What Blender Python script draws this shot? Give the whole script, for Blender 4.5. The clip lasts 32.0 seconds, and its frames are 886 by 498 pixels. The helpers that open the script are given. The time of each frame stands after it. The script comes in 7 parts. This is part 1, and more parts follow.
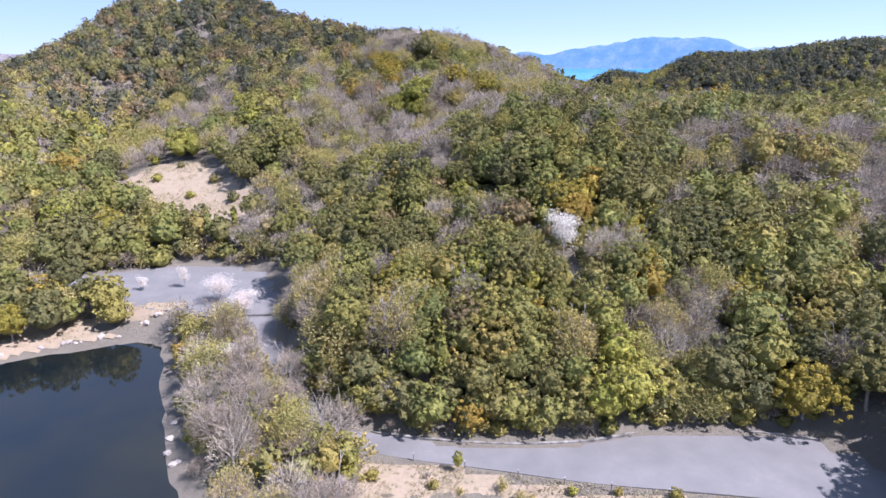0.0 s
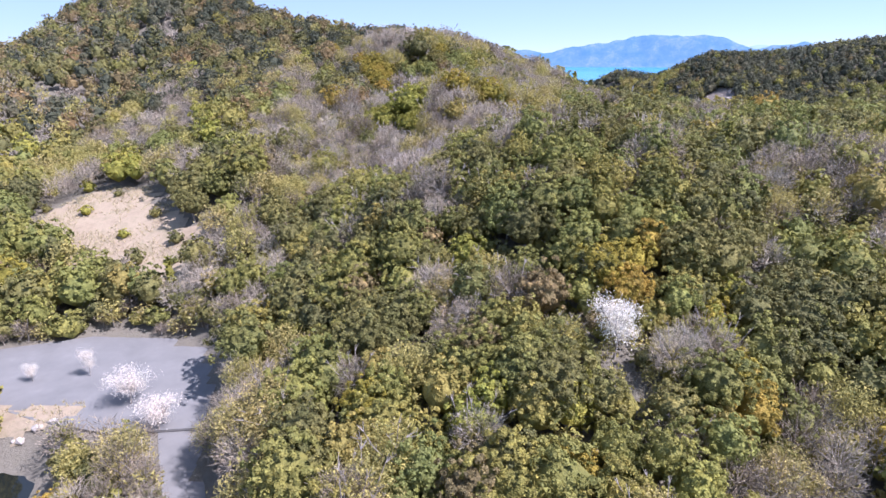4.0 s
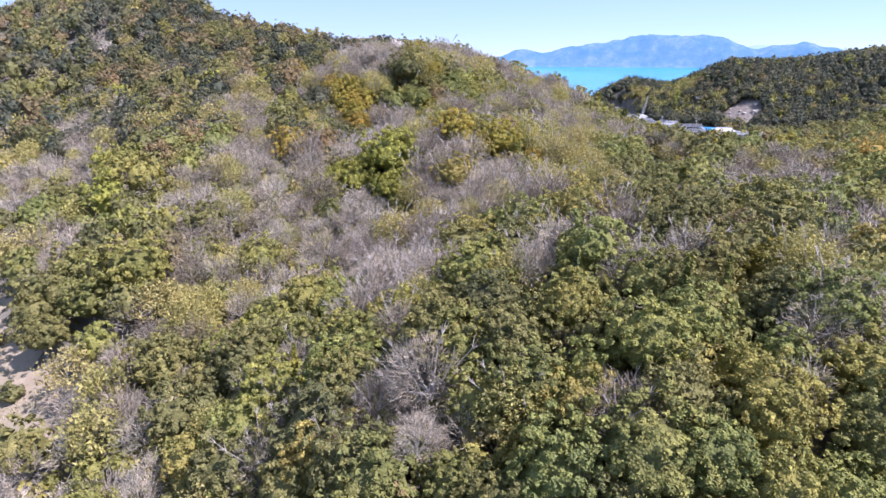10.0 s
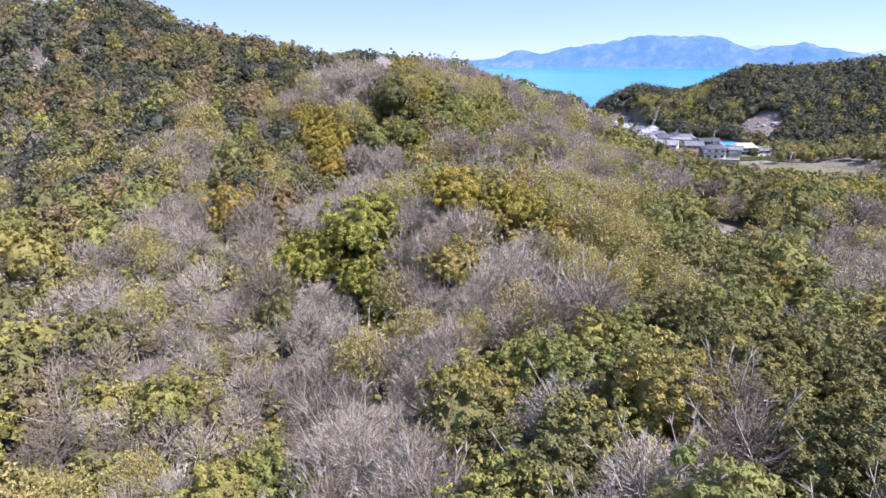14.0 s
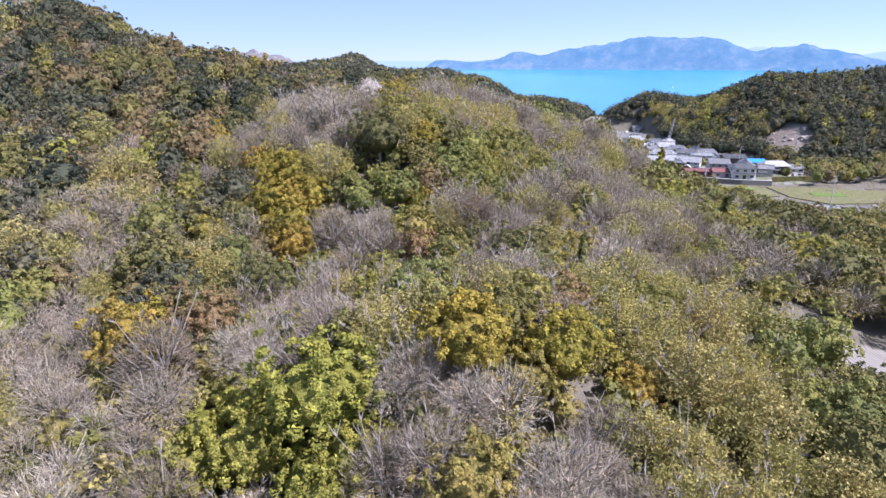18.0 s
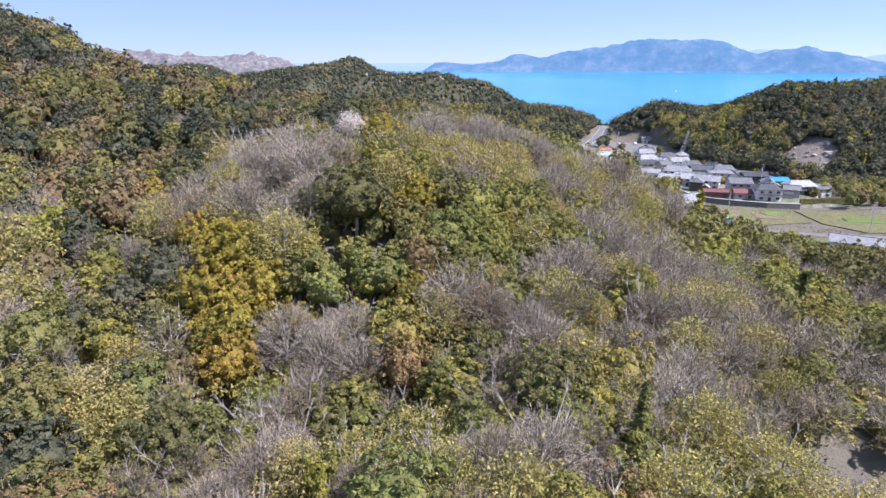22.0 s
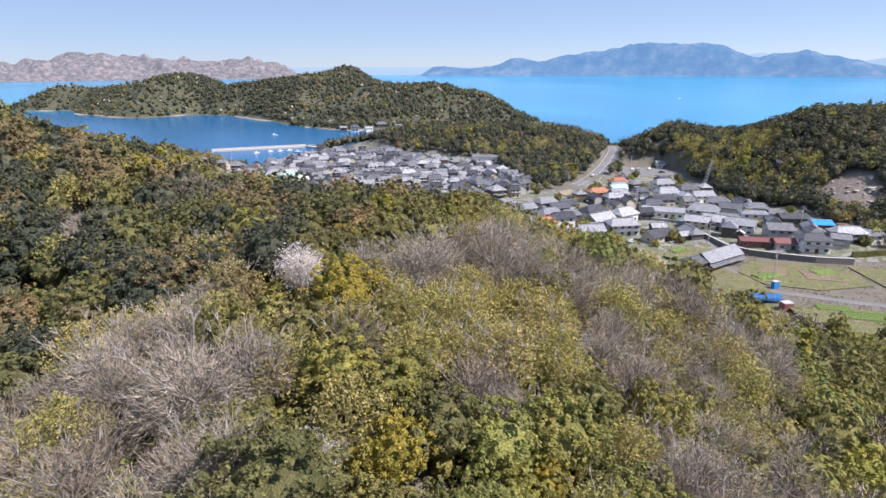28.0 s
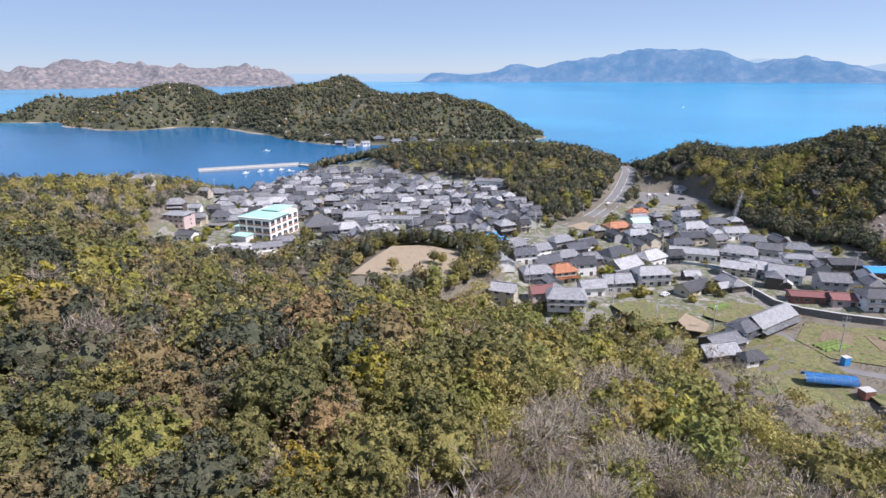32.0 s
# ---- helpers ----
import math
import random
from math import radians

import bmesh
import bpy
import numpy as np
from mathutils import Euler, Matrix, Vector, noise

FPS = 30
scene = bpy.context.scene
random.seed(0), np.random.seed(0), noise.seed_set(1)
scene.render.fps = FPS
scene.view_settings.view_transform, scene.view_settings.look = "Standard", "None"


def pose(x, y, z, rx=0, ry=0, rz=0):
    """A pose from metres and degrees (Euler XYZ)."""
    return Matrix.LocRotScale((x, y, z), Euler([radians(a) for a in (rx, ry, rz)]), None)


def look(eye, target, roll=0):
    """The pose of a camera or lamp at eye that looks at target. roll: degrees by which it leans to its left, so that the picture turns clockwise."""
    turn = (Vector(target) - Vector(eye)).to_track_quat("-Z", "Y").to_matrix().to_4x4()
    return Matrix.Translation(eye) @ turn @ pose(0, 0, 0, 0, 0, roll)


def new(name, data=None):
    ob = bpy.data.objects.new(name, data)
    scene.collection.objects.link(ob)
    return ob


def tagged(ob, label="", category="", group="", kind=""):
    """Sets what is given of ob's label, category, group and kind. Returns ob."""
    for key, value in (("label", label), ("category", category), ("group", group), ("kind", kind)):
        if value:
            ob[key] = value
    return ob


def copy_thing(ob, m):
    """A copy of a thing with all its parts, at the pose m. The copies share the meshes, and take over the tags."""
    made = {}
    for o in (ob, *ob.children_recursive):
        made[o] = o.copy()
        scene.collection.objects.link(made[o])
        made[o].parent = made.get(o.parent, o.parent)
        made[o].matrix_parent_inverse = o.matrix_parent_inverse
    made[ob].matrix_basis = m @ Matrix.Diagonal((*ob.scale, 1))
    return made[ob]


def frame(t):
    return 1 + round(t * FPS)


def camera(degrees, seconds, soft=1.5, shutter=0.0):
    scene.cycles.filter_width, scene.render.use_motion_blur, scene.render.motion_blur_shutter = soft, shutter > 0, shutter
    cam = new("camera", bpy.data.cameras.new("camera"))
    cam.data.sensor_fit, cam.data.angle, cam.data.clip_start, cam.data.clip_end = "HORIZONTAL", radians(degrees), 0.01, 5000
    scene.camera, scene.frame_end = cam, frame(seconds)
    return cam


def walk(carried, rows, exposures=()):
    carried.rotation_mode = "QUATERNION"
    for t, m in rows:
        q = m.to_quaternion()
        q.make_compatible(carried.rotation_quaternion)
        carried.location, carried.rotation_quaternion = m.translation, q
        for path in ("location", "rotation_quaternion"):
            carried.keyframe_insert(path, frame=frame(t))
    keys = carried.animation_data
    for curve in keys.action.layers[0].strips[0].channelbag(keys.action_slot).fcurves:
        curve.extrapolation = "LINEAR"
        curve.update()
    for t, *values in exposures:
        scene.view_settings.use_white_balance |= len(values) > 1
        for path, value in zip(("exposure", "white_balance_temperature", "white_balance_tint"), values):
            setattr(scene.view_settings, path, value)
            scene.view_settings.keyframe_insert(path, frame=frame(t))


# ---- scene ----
cam = camera(74.3, 32.0)
PATH = [
    (0, (-3.515, 5.863, 42.686), (-3.548, 7.768, 42.078), -0.0),
    (0.5, (-3.497, 9.71, 42.674), (-3.53, 11.615, 42.064), -0.0),
    (1, (-3.592, 13.459, 42.722), (-3.623, 15.363, 42.111), 0.0),
    (1.5, (-3.629, 17.296, 42.863), (-3.659, 19.2, 42.251), 0.1),
    (2, (-3.693, 21.132, 43.006), (-3.722, 23.035, 42.393), 0.1),
    (2.5, (-3.665, 25.152, 43.19), (-3.694, 27.056, 42.577), 0.1),
    (3, (-3.714, 29.153, 43.463), (-3.742, 31.056, 42.849), 0.1),
    (3.5, (-3.716, 33.247, 43.788), (-3.744, 35.151, 43.174), -0.0),
    (5.5, (-3.974, 49.338, 45.688), (-3.998, 51.241, 45.072), 0.1),
    (6, (-4.029, 53.107, 46.213), (-4.052, 55.01, 45.597), 0.1),
    (6.5, (-4.017, 57.101, 46.724), (-4.039, 59.004, 46.108), 0.1),
    (7, (-4.037, 60.987, 47.243), (-4.058, 62.89, 46.626), 0.1),
    (7.5, (-4.036, 64.889, 47.788), (-4.056, 66.791, 47.171), 0.1),
    (8, (-4.037, 68.677, 48.285), (-4.056, 70.579, 47.667), 0.1),
    (8.5, (-3.924, 72.52, 48.852), (-3.943, 74.422, 48.234), 0.1),
    (9, (-3.88, 76.307, 49.36), (-3.898, 78.21, 48.743), 0.0),
    (9.5, (-3.863, 80.291, 49.934), (-3.881, 82.193, 49.317), 0.1),
    (10, (-3.871, 84.065, 50.47), (-3.888, 85.967, 49.852), 0.1),
    (10.5, (-3.837, 88.032, 51.073), (-3.853, 89.935, 50.455), 0.0),
    (11, (-3.804, 91.821, 51.692), (-3.819, 93.723, 51.074), 0.1),
    (11.5, (-3.707, 95.876, 52.339), (-3.721, 97.778, 51.721), 0.1),
    (12, (-3.653, 99.726, 52.998), (-3.667, 101.628, 52.38), 0.1),
    (12.5, (-3.614, 103.72, 53.705), (-3.627, 105.622, 53.087), 0.0),
    (13, (-3.594, 107.471, 54.313), (-3.607, 109.373, 53.695), -0.0),
    (13.5, (-3.558, 111.481, 54.915), (-3.57, 113.384, 54.298), -0.0),
    (14, (-3.534, 115.374, 55.498), (-3.545, 117.277, 54.881), -0.0),
    (14.5, (-3.637, 119.54, 56.09), (-3.647, 121.442, 55.474), -0.0),
    (16.5, (-4.983, 137.928, 58.298), (-4.989, 139.831, 57.683), 0.0),
    (17, (-4.765, 141.475, 58.599), (-4.77, 143.378, 57.985), 0.0),
    (17.5, (-4.619, 144.736, 59.07), (-4.625, 146.639, 58.456), -0.0),
    (18, (-4.532, 147.944, 59.575), (-4.538, 149.847, 58.961), 0.0),
    (18.5, (-4.43, 151.197, 60.116), (-4.436, 153.1, 59.503), -0.0),
    (19, (-4.386, 154.164, 60.622), (-4.392, 156.067, 60.009), -0.0),
    (19.5, (-4.325, 157.391, 61.166), (-4.331, 159.295, 60.554), -0.0),
    (20, (-4.298, 160.529, 61.632), (-4.304, 162.433, 61.02), -0.0),
    (20.5, (-4.304, 163.686, 62.232), (-4.309, 165.59, 61.621), -0.0),
    (21, (-4.216, 166.602, 62.81), (-4.222, 168.506, 62.2), -0.0),
    (21.5, (-4.155, 169.766, 63.376), (-4.161, 171.671, 62.767), -0.0),
    (22, (-4.105, 172.613, 63.873), (-4.111, 174.518, 63.264), -0.0),
    (22.5, (-4.035, 175.588, 64.541), (-4.041, 177.493, 63.932), -0.1),
    (23, (-4.068, 178.839, 65.369), (-4.074, 180.744, 64.762), -0.1),
    (23.5, (-4.015, 181.965, 66.196), (-4.022, 183.87, 65.589), -0.1),
    (24, (-4.054, 185.28, 67.164), (-4.06, 187.186, 66.558), -0.1),
    (24.5, (-4.081, 188.572, 68.118), (-4.087, 190.478, 67.512), -0.1),
    (25, (-4.059, 191.863, 69.042), (-4.064, 193.769, 68.437), -0.1),
    (25.5, (-4.103, 194.98, 69.845), (-4.108, 196.886, 69.241), -0.2),
    (27.5, (-4.154, 207.861, 73.544), (-4.156, 209.767, 72.941), -0.1),
    (28, (-4.113, 211.521, 74.586), (-4.114, 213.428, 73.985), -0.1),
    (28.5, (-4.15, 215.277, 75.496), (-4.151, 217.185, 74.896), -0.1),
    (29, (-4.11, 219.304, 76.575), (-4.111, 221.213, 75.977), -0.2),
    (29.5, (-4.126, 223.4, 77.63), (-4.127, 225.309, 77.035), -0.2),
    (30, (-4.16, 227.866, 78.779), (-4.159, 229.776, 78.184), -0.2),
    (30.5, (-4.382, 232.225, 79.827), (-4.38, 234.136, 79.234), -0.1),
    (31, (-4.756, 236.865, 80.897), (-4.753, 238.775, 80.306), -0.2),
    (31.5, (-5.567, 241.408, 81.755), (-5.563, 243.32, 81.167), -0.2),
    (32, (-6.057, 246.56, 82.396), (-6.053, 248.473, 81.81), -0.2),
]
walk(cam, [(t, look(eye, target, roll)) for t, eye, target, roll in PATH], [(0, 1.3, 5760, 25), (8, 1.38, 5760, 25), (14, 1.28, 5800, 25), (17, 1.2, 5850, 23), (21, 1.08, 5880, 21), (25, 0.98, 6200, 18), (28, 0.88, 6260, 18), (32, 0.8, 6260, 18)])

# ---------------------------------------------------------------- light
SUN_AZIMUTH, SUN_HEIGHT = radians(114), radians(52)
world = bpy.data.worlds.new("sky")
scene.world = world
world.use_nodes = True
wn = world.node_tree
sky = wn.nodes.new("ShaderNodeTexSky")
sky.sky_type = "NISHITA"
sky.sun_disc = False
sky.sun_elevation, sky.sun_rotation = SUN_HEIGHT, 2 * math.pi - SUN_AZIMUTH
sky.air_density, sky.dust_density, sky.ozone_density = 0.7, 0.0, 4.0
wn.nodes["Background"].inputs[1].default_value = 0.074
# an even pale-blue spring haze over the whole sky
veil = wn.nodes.new("ShaderNodeMix")
veil.data_type = "RGBA"
veil.inputs[0].default_value = 0.6
veil.inputs[7].default_value = (3.1, 4.15, 5.9, 1)
wn.links.new(sky.outputs[0], veil.inputs[6])
wn.links.new(veil.outputs[2], wn.nodes["Background"].inputs[0])
sun_data = bpy.data.lights.new("sun", "SUN")
sun_data.energy, sun_data.angle, sun_data.color = 4.0, radians(1.2), (1.0, 0.955, 0.93)
sun_way = Vector((math.sin(SUN_AZIMUTH) * math.cos(SUN_HEIGHT), math.cos(SUN_AZIMUTH) * math.cos(SUN_HEIGHT), math.sin(SUN_HEIGHT)))
sun = new("sun", sun_data)
sun.matrix_world = look(sun_way * 300, (0, 0, 0))


# ---------------------------------------------------------------- materials
class Mat:
    """A procedural material under construction."""

    def __init__(self, name, rough=0.8, metal=0.0):
        self.m = bpy.data.materials.new(name)
        self.m.use_nodes = True
        self.t = self.m.node_tree
        self.b = self.t.nodes["Principled BSDF"]
        self.b.inputs["Roughness"].default_value = rough
        self.b.inputs["Metallic"].default_value = metal

    def node(self, kind, **values):
        n = self.t.nodes.new(kind)
        for k, v in values.items():
            n.inputs[k].default_value = v
        return n

    def link(self, a, b):
        self.t.links.new(a, b)

    def place(self):
        return self.node("ShaderNodeTexCoord").outputs["Object"]

    def world_place(self):
        return self.node("ShaderNodeNewGeometry").outputs["Position"]

    def noise(self, scale, detail=4.0, rough=0.6, where=None):
        n = self.node("ShaderNodeTexNoise", Scale=scale, Detail=detail, Roughness=rough)
        self.link(where or self.place(), n.inputs["Vector"])
        return n.outputs[0]

    def ramp(self, fac, stops, smooth=True):
        r = self.node("ShaderNodeValToRGB")
        e = r.color_ramp.elements
        while len(e) < len(stops):
            e.new(0.5)
        for k, (p, c) in enumerate(stops):
            e[k].position, e[k].color = p, (*c, 1)
        if not smooth:
            r.color_ramp.interpolation = "CONSTANT"
        self.link(fac, r.inputs[0])
        return r.outputs[0]

    def mix(self, fac, a, b, mode="MIX"):
        n = self.node("ShaderNodeMix")
        n.data_type, n.blend_type = "RGBA", mode
        for v, k in ((fac, 0), (a, 6), (b, 7)):
            if isinstance(v, (int, float)):
                n.inputs[k].default_value = v
            elif isinstance(v, tuple):
                n.inputs[k].default_value = (*v, 1)
            else:
                self.link(v, n.inputs[k])
        return n.outputs[2]

    def colour(self, c):
        if isinstance(c, tuple):
            self.b.inputs["Base Color"].default_value = (*c, 1)
        else:
            self.link(c, self.b.inputs["Base Color"])
        return self

    def bump(self, height, strength=0.3, distance=0.05):
        n = self.node("ShaderNodeBump", Strength=strength, Distance=distance)
        self.link(height, n.inputs["Height"])
        self.link(n.outputs[0], self.b.inputs["Normal"])
        return self


def leaf_material(name, stops, own, through_light=0.3):
    """Foliage: a hue for each tree (own: the object's random, otherwise the tree's painted tint), varied leaf by leaf."""
    m = Mat(name, 0.5)
    if own:
        fac = m.node("ShaderNodeObjectInfo").outputs["Random"]
    else:
        a = m.node("ShaderNodeAttribute")
        a.attribute_name = "tint"
        fac = a.outputs["Fac"]
    base = m.ramp(fac, stops)
    island = m.node("ShaderNodeNewGeometry").outputs["Random Per Island"]
    light = m.ramp(island, [(0, (0.72, 0.72, 0.72)), (0.5, (0.98, 0.98, 0.98)), (1, (1.3, 1.27, 1.15))] if own else [(0, (0.8, 0.8, 0.8)), (0.5, (0.97, 0.97, 0.97)), (1, (1.14, 1.13, 1.08))])
    c = m.mix(1.0, base, light, "MULTIPLY")
    cell = m.node("ShaderNodeTexVoronoi", Scale=5.5)
    m.link(m.world_place(), cell.inputs["Vector"])
    tone = m.ramp(cell.outputs["Color"], [(0.15, (0.68, 0.7, 0.72)), (0.5, (0.95, 0.95, 0.95)), (0.85, (1.3, 1.27, 1.2))])
    c = m.mix(0.15 if "pink" in name else (0.6 if own else 0.4), c, tone, "MULTIPLY")
    tuft = m.node("ShaderNodeTexVoronoi", Scale=1.7)
    m.link(m.world_place(), tuft.inputs["Vector"])
    c = m.mix(0.1 if "pink" in name else (0.75 if own else 0.5), c, m.ramp(tuft.outputs["Color"], [(0.15, (0.66, 0.68, 0.66)), (0.5, (1.0, 1.0, 1.0)), (0.85, (1.34, 1.3, 1.22))]), "MULTIPLY")
    bump = m.node("ShaderNodeBump", Strength=0.9, Distance=0.12)
    m.link(cell.outputs["Distance"], bump.inputs["Height"])
    m.link(bump.outputs[0], m.b.inputs["Normal"])
    patch = m.ramp(m.noise(0.35, 3, 0.6, m.world_place()), [(0.3, (0.8, 0.85, 0.8)), (0.7, (1.2, 1.12, 1.0))])
    c = m.mix(1.0, c, patch, "MULTIPLY")
    m.colour(c)
    m.b.inputs["Specular IOR Level"].default_value = 0.12
    if through_light:
        tr = m.node("ShaderNodeBsdfTranslucent")
        m.link(c, tr.inputs[0])
        mx = m.node("ShaderNodeMixShader", Fac=through_light)
        m.link(m.b.outputs[0], mx.inputs[1])
        m.link(tr.outputs[0], mx.inputs[2])
        m.link(mx.outputs[0], m.t.nodes["Material Output"].inputs[0])
    return m.m


OLIVE = [(0.0, (0.205, 0.21, 0.082)), (0.3, (0.245, 0.243, 0.084)), (0.6, (0.29, 0.272, 0.088)), (0.85, (0.32, 0.284, 0.092)), (1.0, (0.345, 0.282, 0.1))]
DARK = [(0.0, (0.152, 0.152, 0.072)), (0.5, (0.19, 0.183, 0.076)), (1.0, (0.235, 0.216, 0.084))]
GREEN = [(0.0, (0.205, 0.226, 0.084)), (0.5, (0.242, 0.254, 0.085)), (1.0, (0.292, 0.286, 0.09))]
TWIG = [(0.0, (0.225, 0.188, 0.162)), (0.45, (0.335, 0.29, 0.257)), (1.0, (0.44, 0.393, 0.348))]
BUD = [(0.0, (0.4, 0.37, 0.14)), (0.5, (0.425, 0.38, 0.15)), (1.0, (0.43, 0.365, 0.17))]
GOLD = [(0.0, (0.315, 0.278, 0.062)), (0.5, (0.355, 0.286, 0.064)), (1.0, (0.375, 0.268, 0.072))]
PINE = [(0.0, (0.07, 0.08, 0.06)), (0.4, (0.092, 0.1, 0.071)), (0.75, (0.122, 0.123, 0.083)), (1.0, (0.155, 0.147, 0.102))]
RUST = [(0.0, (0.205, 0.17, 0.096)), (0.7, (0.24, 0.19, 0.104)), (1.0, (0.29, 0.2, 0.112))]
LIME = [(0.0, (0.3, 0.305, 0.072)), (1.0, (0.36, 0.34, 0.088))]
CONE = [(0.0, (0.13, 0.148, 0.062)), (0.6, (0.19, 0.192, 0.06)), (1.0, (0.28, 0.26, 0.06))]
PINK = [(0.0, (0.8, 0.74, 0.76)), (1.0, (0.92, 0.9, 0.9))]
LEAF = {}
for kind, stops, glow in (("olive", OLIVE, 0.28), ("dark", DARK, 0.25), ("bare", TWIG, 0.0), ("bud", BUD, 0.28), ("gold", GOLD, 0.28), ("cone", CONE, 0.25), ("pink", PINK, 0.4), ("rust", RUST, 0.25), ("lime", LIME, 0.28), ("green", GREEN, 0.26), ("pine", PINE, 0.2)):
    LEAF[kind] = leaf_material("foliage " + kind, stops, True, glow), leaf_material("foliage of the woods " + kind, stops, False, glow)

m = Mat("bark", 0.9)
bark = m.colour(m.ramp(m.noise(3, 6, 0.7), [(0.3, (0.19, 0.165, 0.145)), (0.7, (0.42, 0.375, 0.33))])).bump(m.noise(9, 5, 0.7), 0.6).m

m = Mat("woodland soil", 0.95)
w = m.world_place()
c = m.ramp(m.noise(0.12, 5, 0.65, w), [(0.3, (0.08, 0.07, 0.05)), (0.55, (0.15, 0.13, 0.095)), (0.75, (0.12, 0.115, 0.065))])
c = m.mix(m.noise(1.7, 6, 0.7, w), c, (0.19, 0.17, 0.135))
soil = m.colour(c).bump(m.noise(2.5, 6, 0.7, w), 0.8, 0.3).m

m = Mat("dry sandy ground", 0.95)
w = m.world_place()
c = m.ramp(m.noise(0.25, 6, 0.7, w), [(0.3, (0.25, 0.19, 0.13)), (0.5, (0.33, 0.26, 0.18)), (0.7, (0.22, 0.18, 0.11))])
c = m.mix(m.ramp(m.noise(2.2, 6, 0.75, w), [(0.5, (0, 0, 0)), (0.75, (1, 1, 1))]), c, (0.22, 0.19, 0.11))
sand = m.colour(c).bump(m.noise(1.5, 7, 0.7, w), 0.6, 0.2).m

m = Mat("worn asphalt", 0.9)
w = m.world_place()
c = m.ramp(m.noise(0.2, 5, 0.65, w), [(0.3, (0.14, 0.136, 0.13)), (0.6, (0.185, 0.178, 0.17)), (0.8, (0.23, 0.22, 0.21))])
c = m.mix(m.ramp(m.noise(14, 4, 0.8, w), [(0.35, (0, 0, 0)), (0.8, (0.5, 0.5, 0.5))]), c, (0.2, 0.2, 0.2))
asphalt = m.colour(c).bump(m.noise(30, 3, 0.7, w), 0.25, 0.02).m

m = Mat("concrete", 0.85)
w = m.world_place()
c = m.ramp(m.noise(0.6, 6, 0.7, w), [(0.3, (0.36, 0.35, 0.33)), (0.7, (0.5, 0.49, 0.46))])
concrete = m.colour(c).bump(m.noise(8, 5, 0.7, w), 0.3, 0.03).m

m = Mat("pond water", 0.05)
w = m.world_place()
m.colour(m.ramp(m.noise(0.05, 3, 0.5, w), [(0.35, (0.006, 0.01, 0.012)), (0.65, (0.02, 0.02, 0.012))]))
pond_mat = m.bump(m.noise(1.4, 4, 0.6, w), 0.06, 0.06).m

m = Mat("sea water", 0.18)
w = m.world_place()
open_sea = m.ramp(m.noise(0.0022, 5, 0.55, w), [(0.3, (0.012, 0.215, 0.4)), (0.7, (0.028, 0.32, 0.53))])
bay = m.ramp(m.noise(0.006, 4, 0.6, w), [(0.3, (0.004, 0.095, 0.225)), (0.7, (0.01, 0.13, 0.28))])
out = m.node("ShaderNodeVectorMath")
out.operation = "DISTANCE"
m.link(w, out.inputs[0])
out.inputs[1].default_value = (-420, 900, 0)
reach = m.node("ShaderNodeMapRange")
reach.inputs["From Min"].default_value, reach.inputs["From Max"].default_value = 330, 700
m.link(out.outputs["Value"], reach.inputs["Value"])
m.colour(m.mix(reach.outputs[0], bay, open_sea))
sea_mat = m.bump(m.noise(0.35, 5, 0.65, w), 0.35, 0.4).m
m.b.inputs["Specular IOR Level"].default_value = 0.22


# ---------------------------------------------------------------- small helpers
def part(name, bm, material, parent, label=""):
    """Links a bmesh as one mesh under a thing or a part."""
    me = bpy.data.meshes.new(name)
    bm.to_mesh(me)
    bm.free()
    me.materials.append(material)
    ob = new(name, me)
    ob.parent = parent
    return tagged(ob, label)


def mesh_of(name, verts, faces, material, smooth=False, tint=None):
    """A mesh from arrays of vertices and of faces that all have the same number of corners."""
    verts, faces = np.asarray(verts, np.float32), np.asarray(faces, np.int32)
    me = bpy.data.meshes.new(name)
    k = faces.shape[1]
    me.vertices.add(len(verts))
    me.vertices.foreach_set("co", verts.ravel())
    me.loops.add(faces.size)
    me.loops.foreach_set("vertex_index", faces.ravel())
    me.polygons.add(len(faces))
    me.polygons.foreach_set("loop_start", np.arange(0, faces.size, k, dtype=np.int32))
    me.polygons.foreach_set("use_smooth", np.full(len(faces), smooth))
    if tint is not None:
        me.attributes.new("tint", "FLOAT", "POINT").data.foreach_set("value", np.asarray(tint, np.float32))
    me.update(calc_edges=True)
    me.validate()
    me.materials.append(material)
    return me


def box(bm, x0, x1, y0, y1, z0, z1, bevel=0.0):
    ret = bmesh.ops.create_cube(bm, size=1, matrix=Matrix.Translation(((x0 + x1) / 2, (y0 + y1) / 2, (z0 + z1) / 2)) @ Matrix.Diagonal((x1 - x0, y1 - y0, z1 - z0, 1)))
    if bevel:
        edges = {e for v in ret["verts"] for e in v.link_edges}
        bmesh.ops.bevel(bm, geom=list(edges), offset=bevel, segments=1, affect="EDGES")
    return bm


def box_bm(*a, **k):
    return box(bmesh.new(), *a, **k)


# ---------------------------------------------------------------- relief of the land
def hash2(i, j, seed):
    n = (i * 374761393 + j * 668265263 + seed * 1442695041) & 0xFFFFFFFF
    n = ((n ^ (n >> 13)) * 1274126177) & 0xFFFFFFFF
    return ((n ^ (n >> 16)) & 0xFFFF) / 65535.0


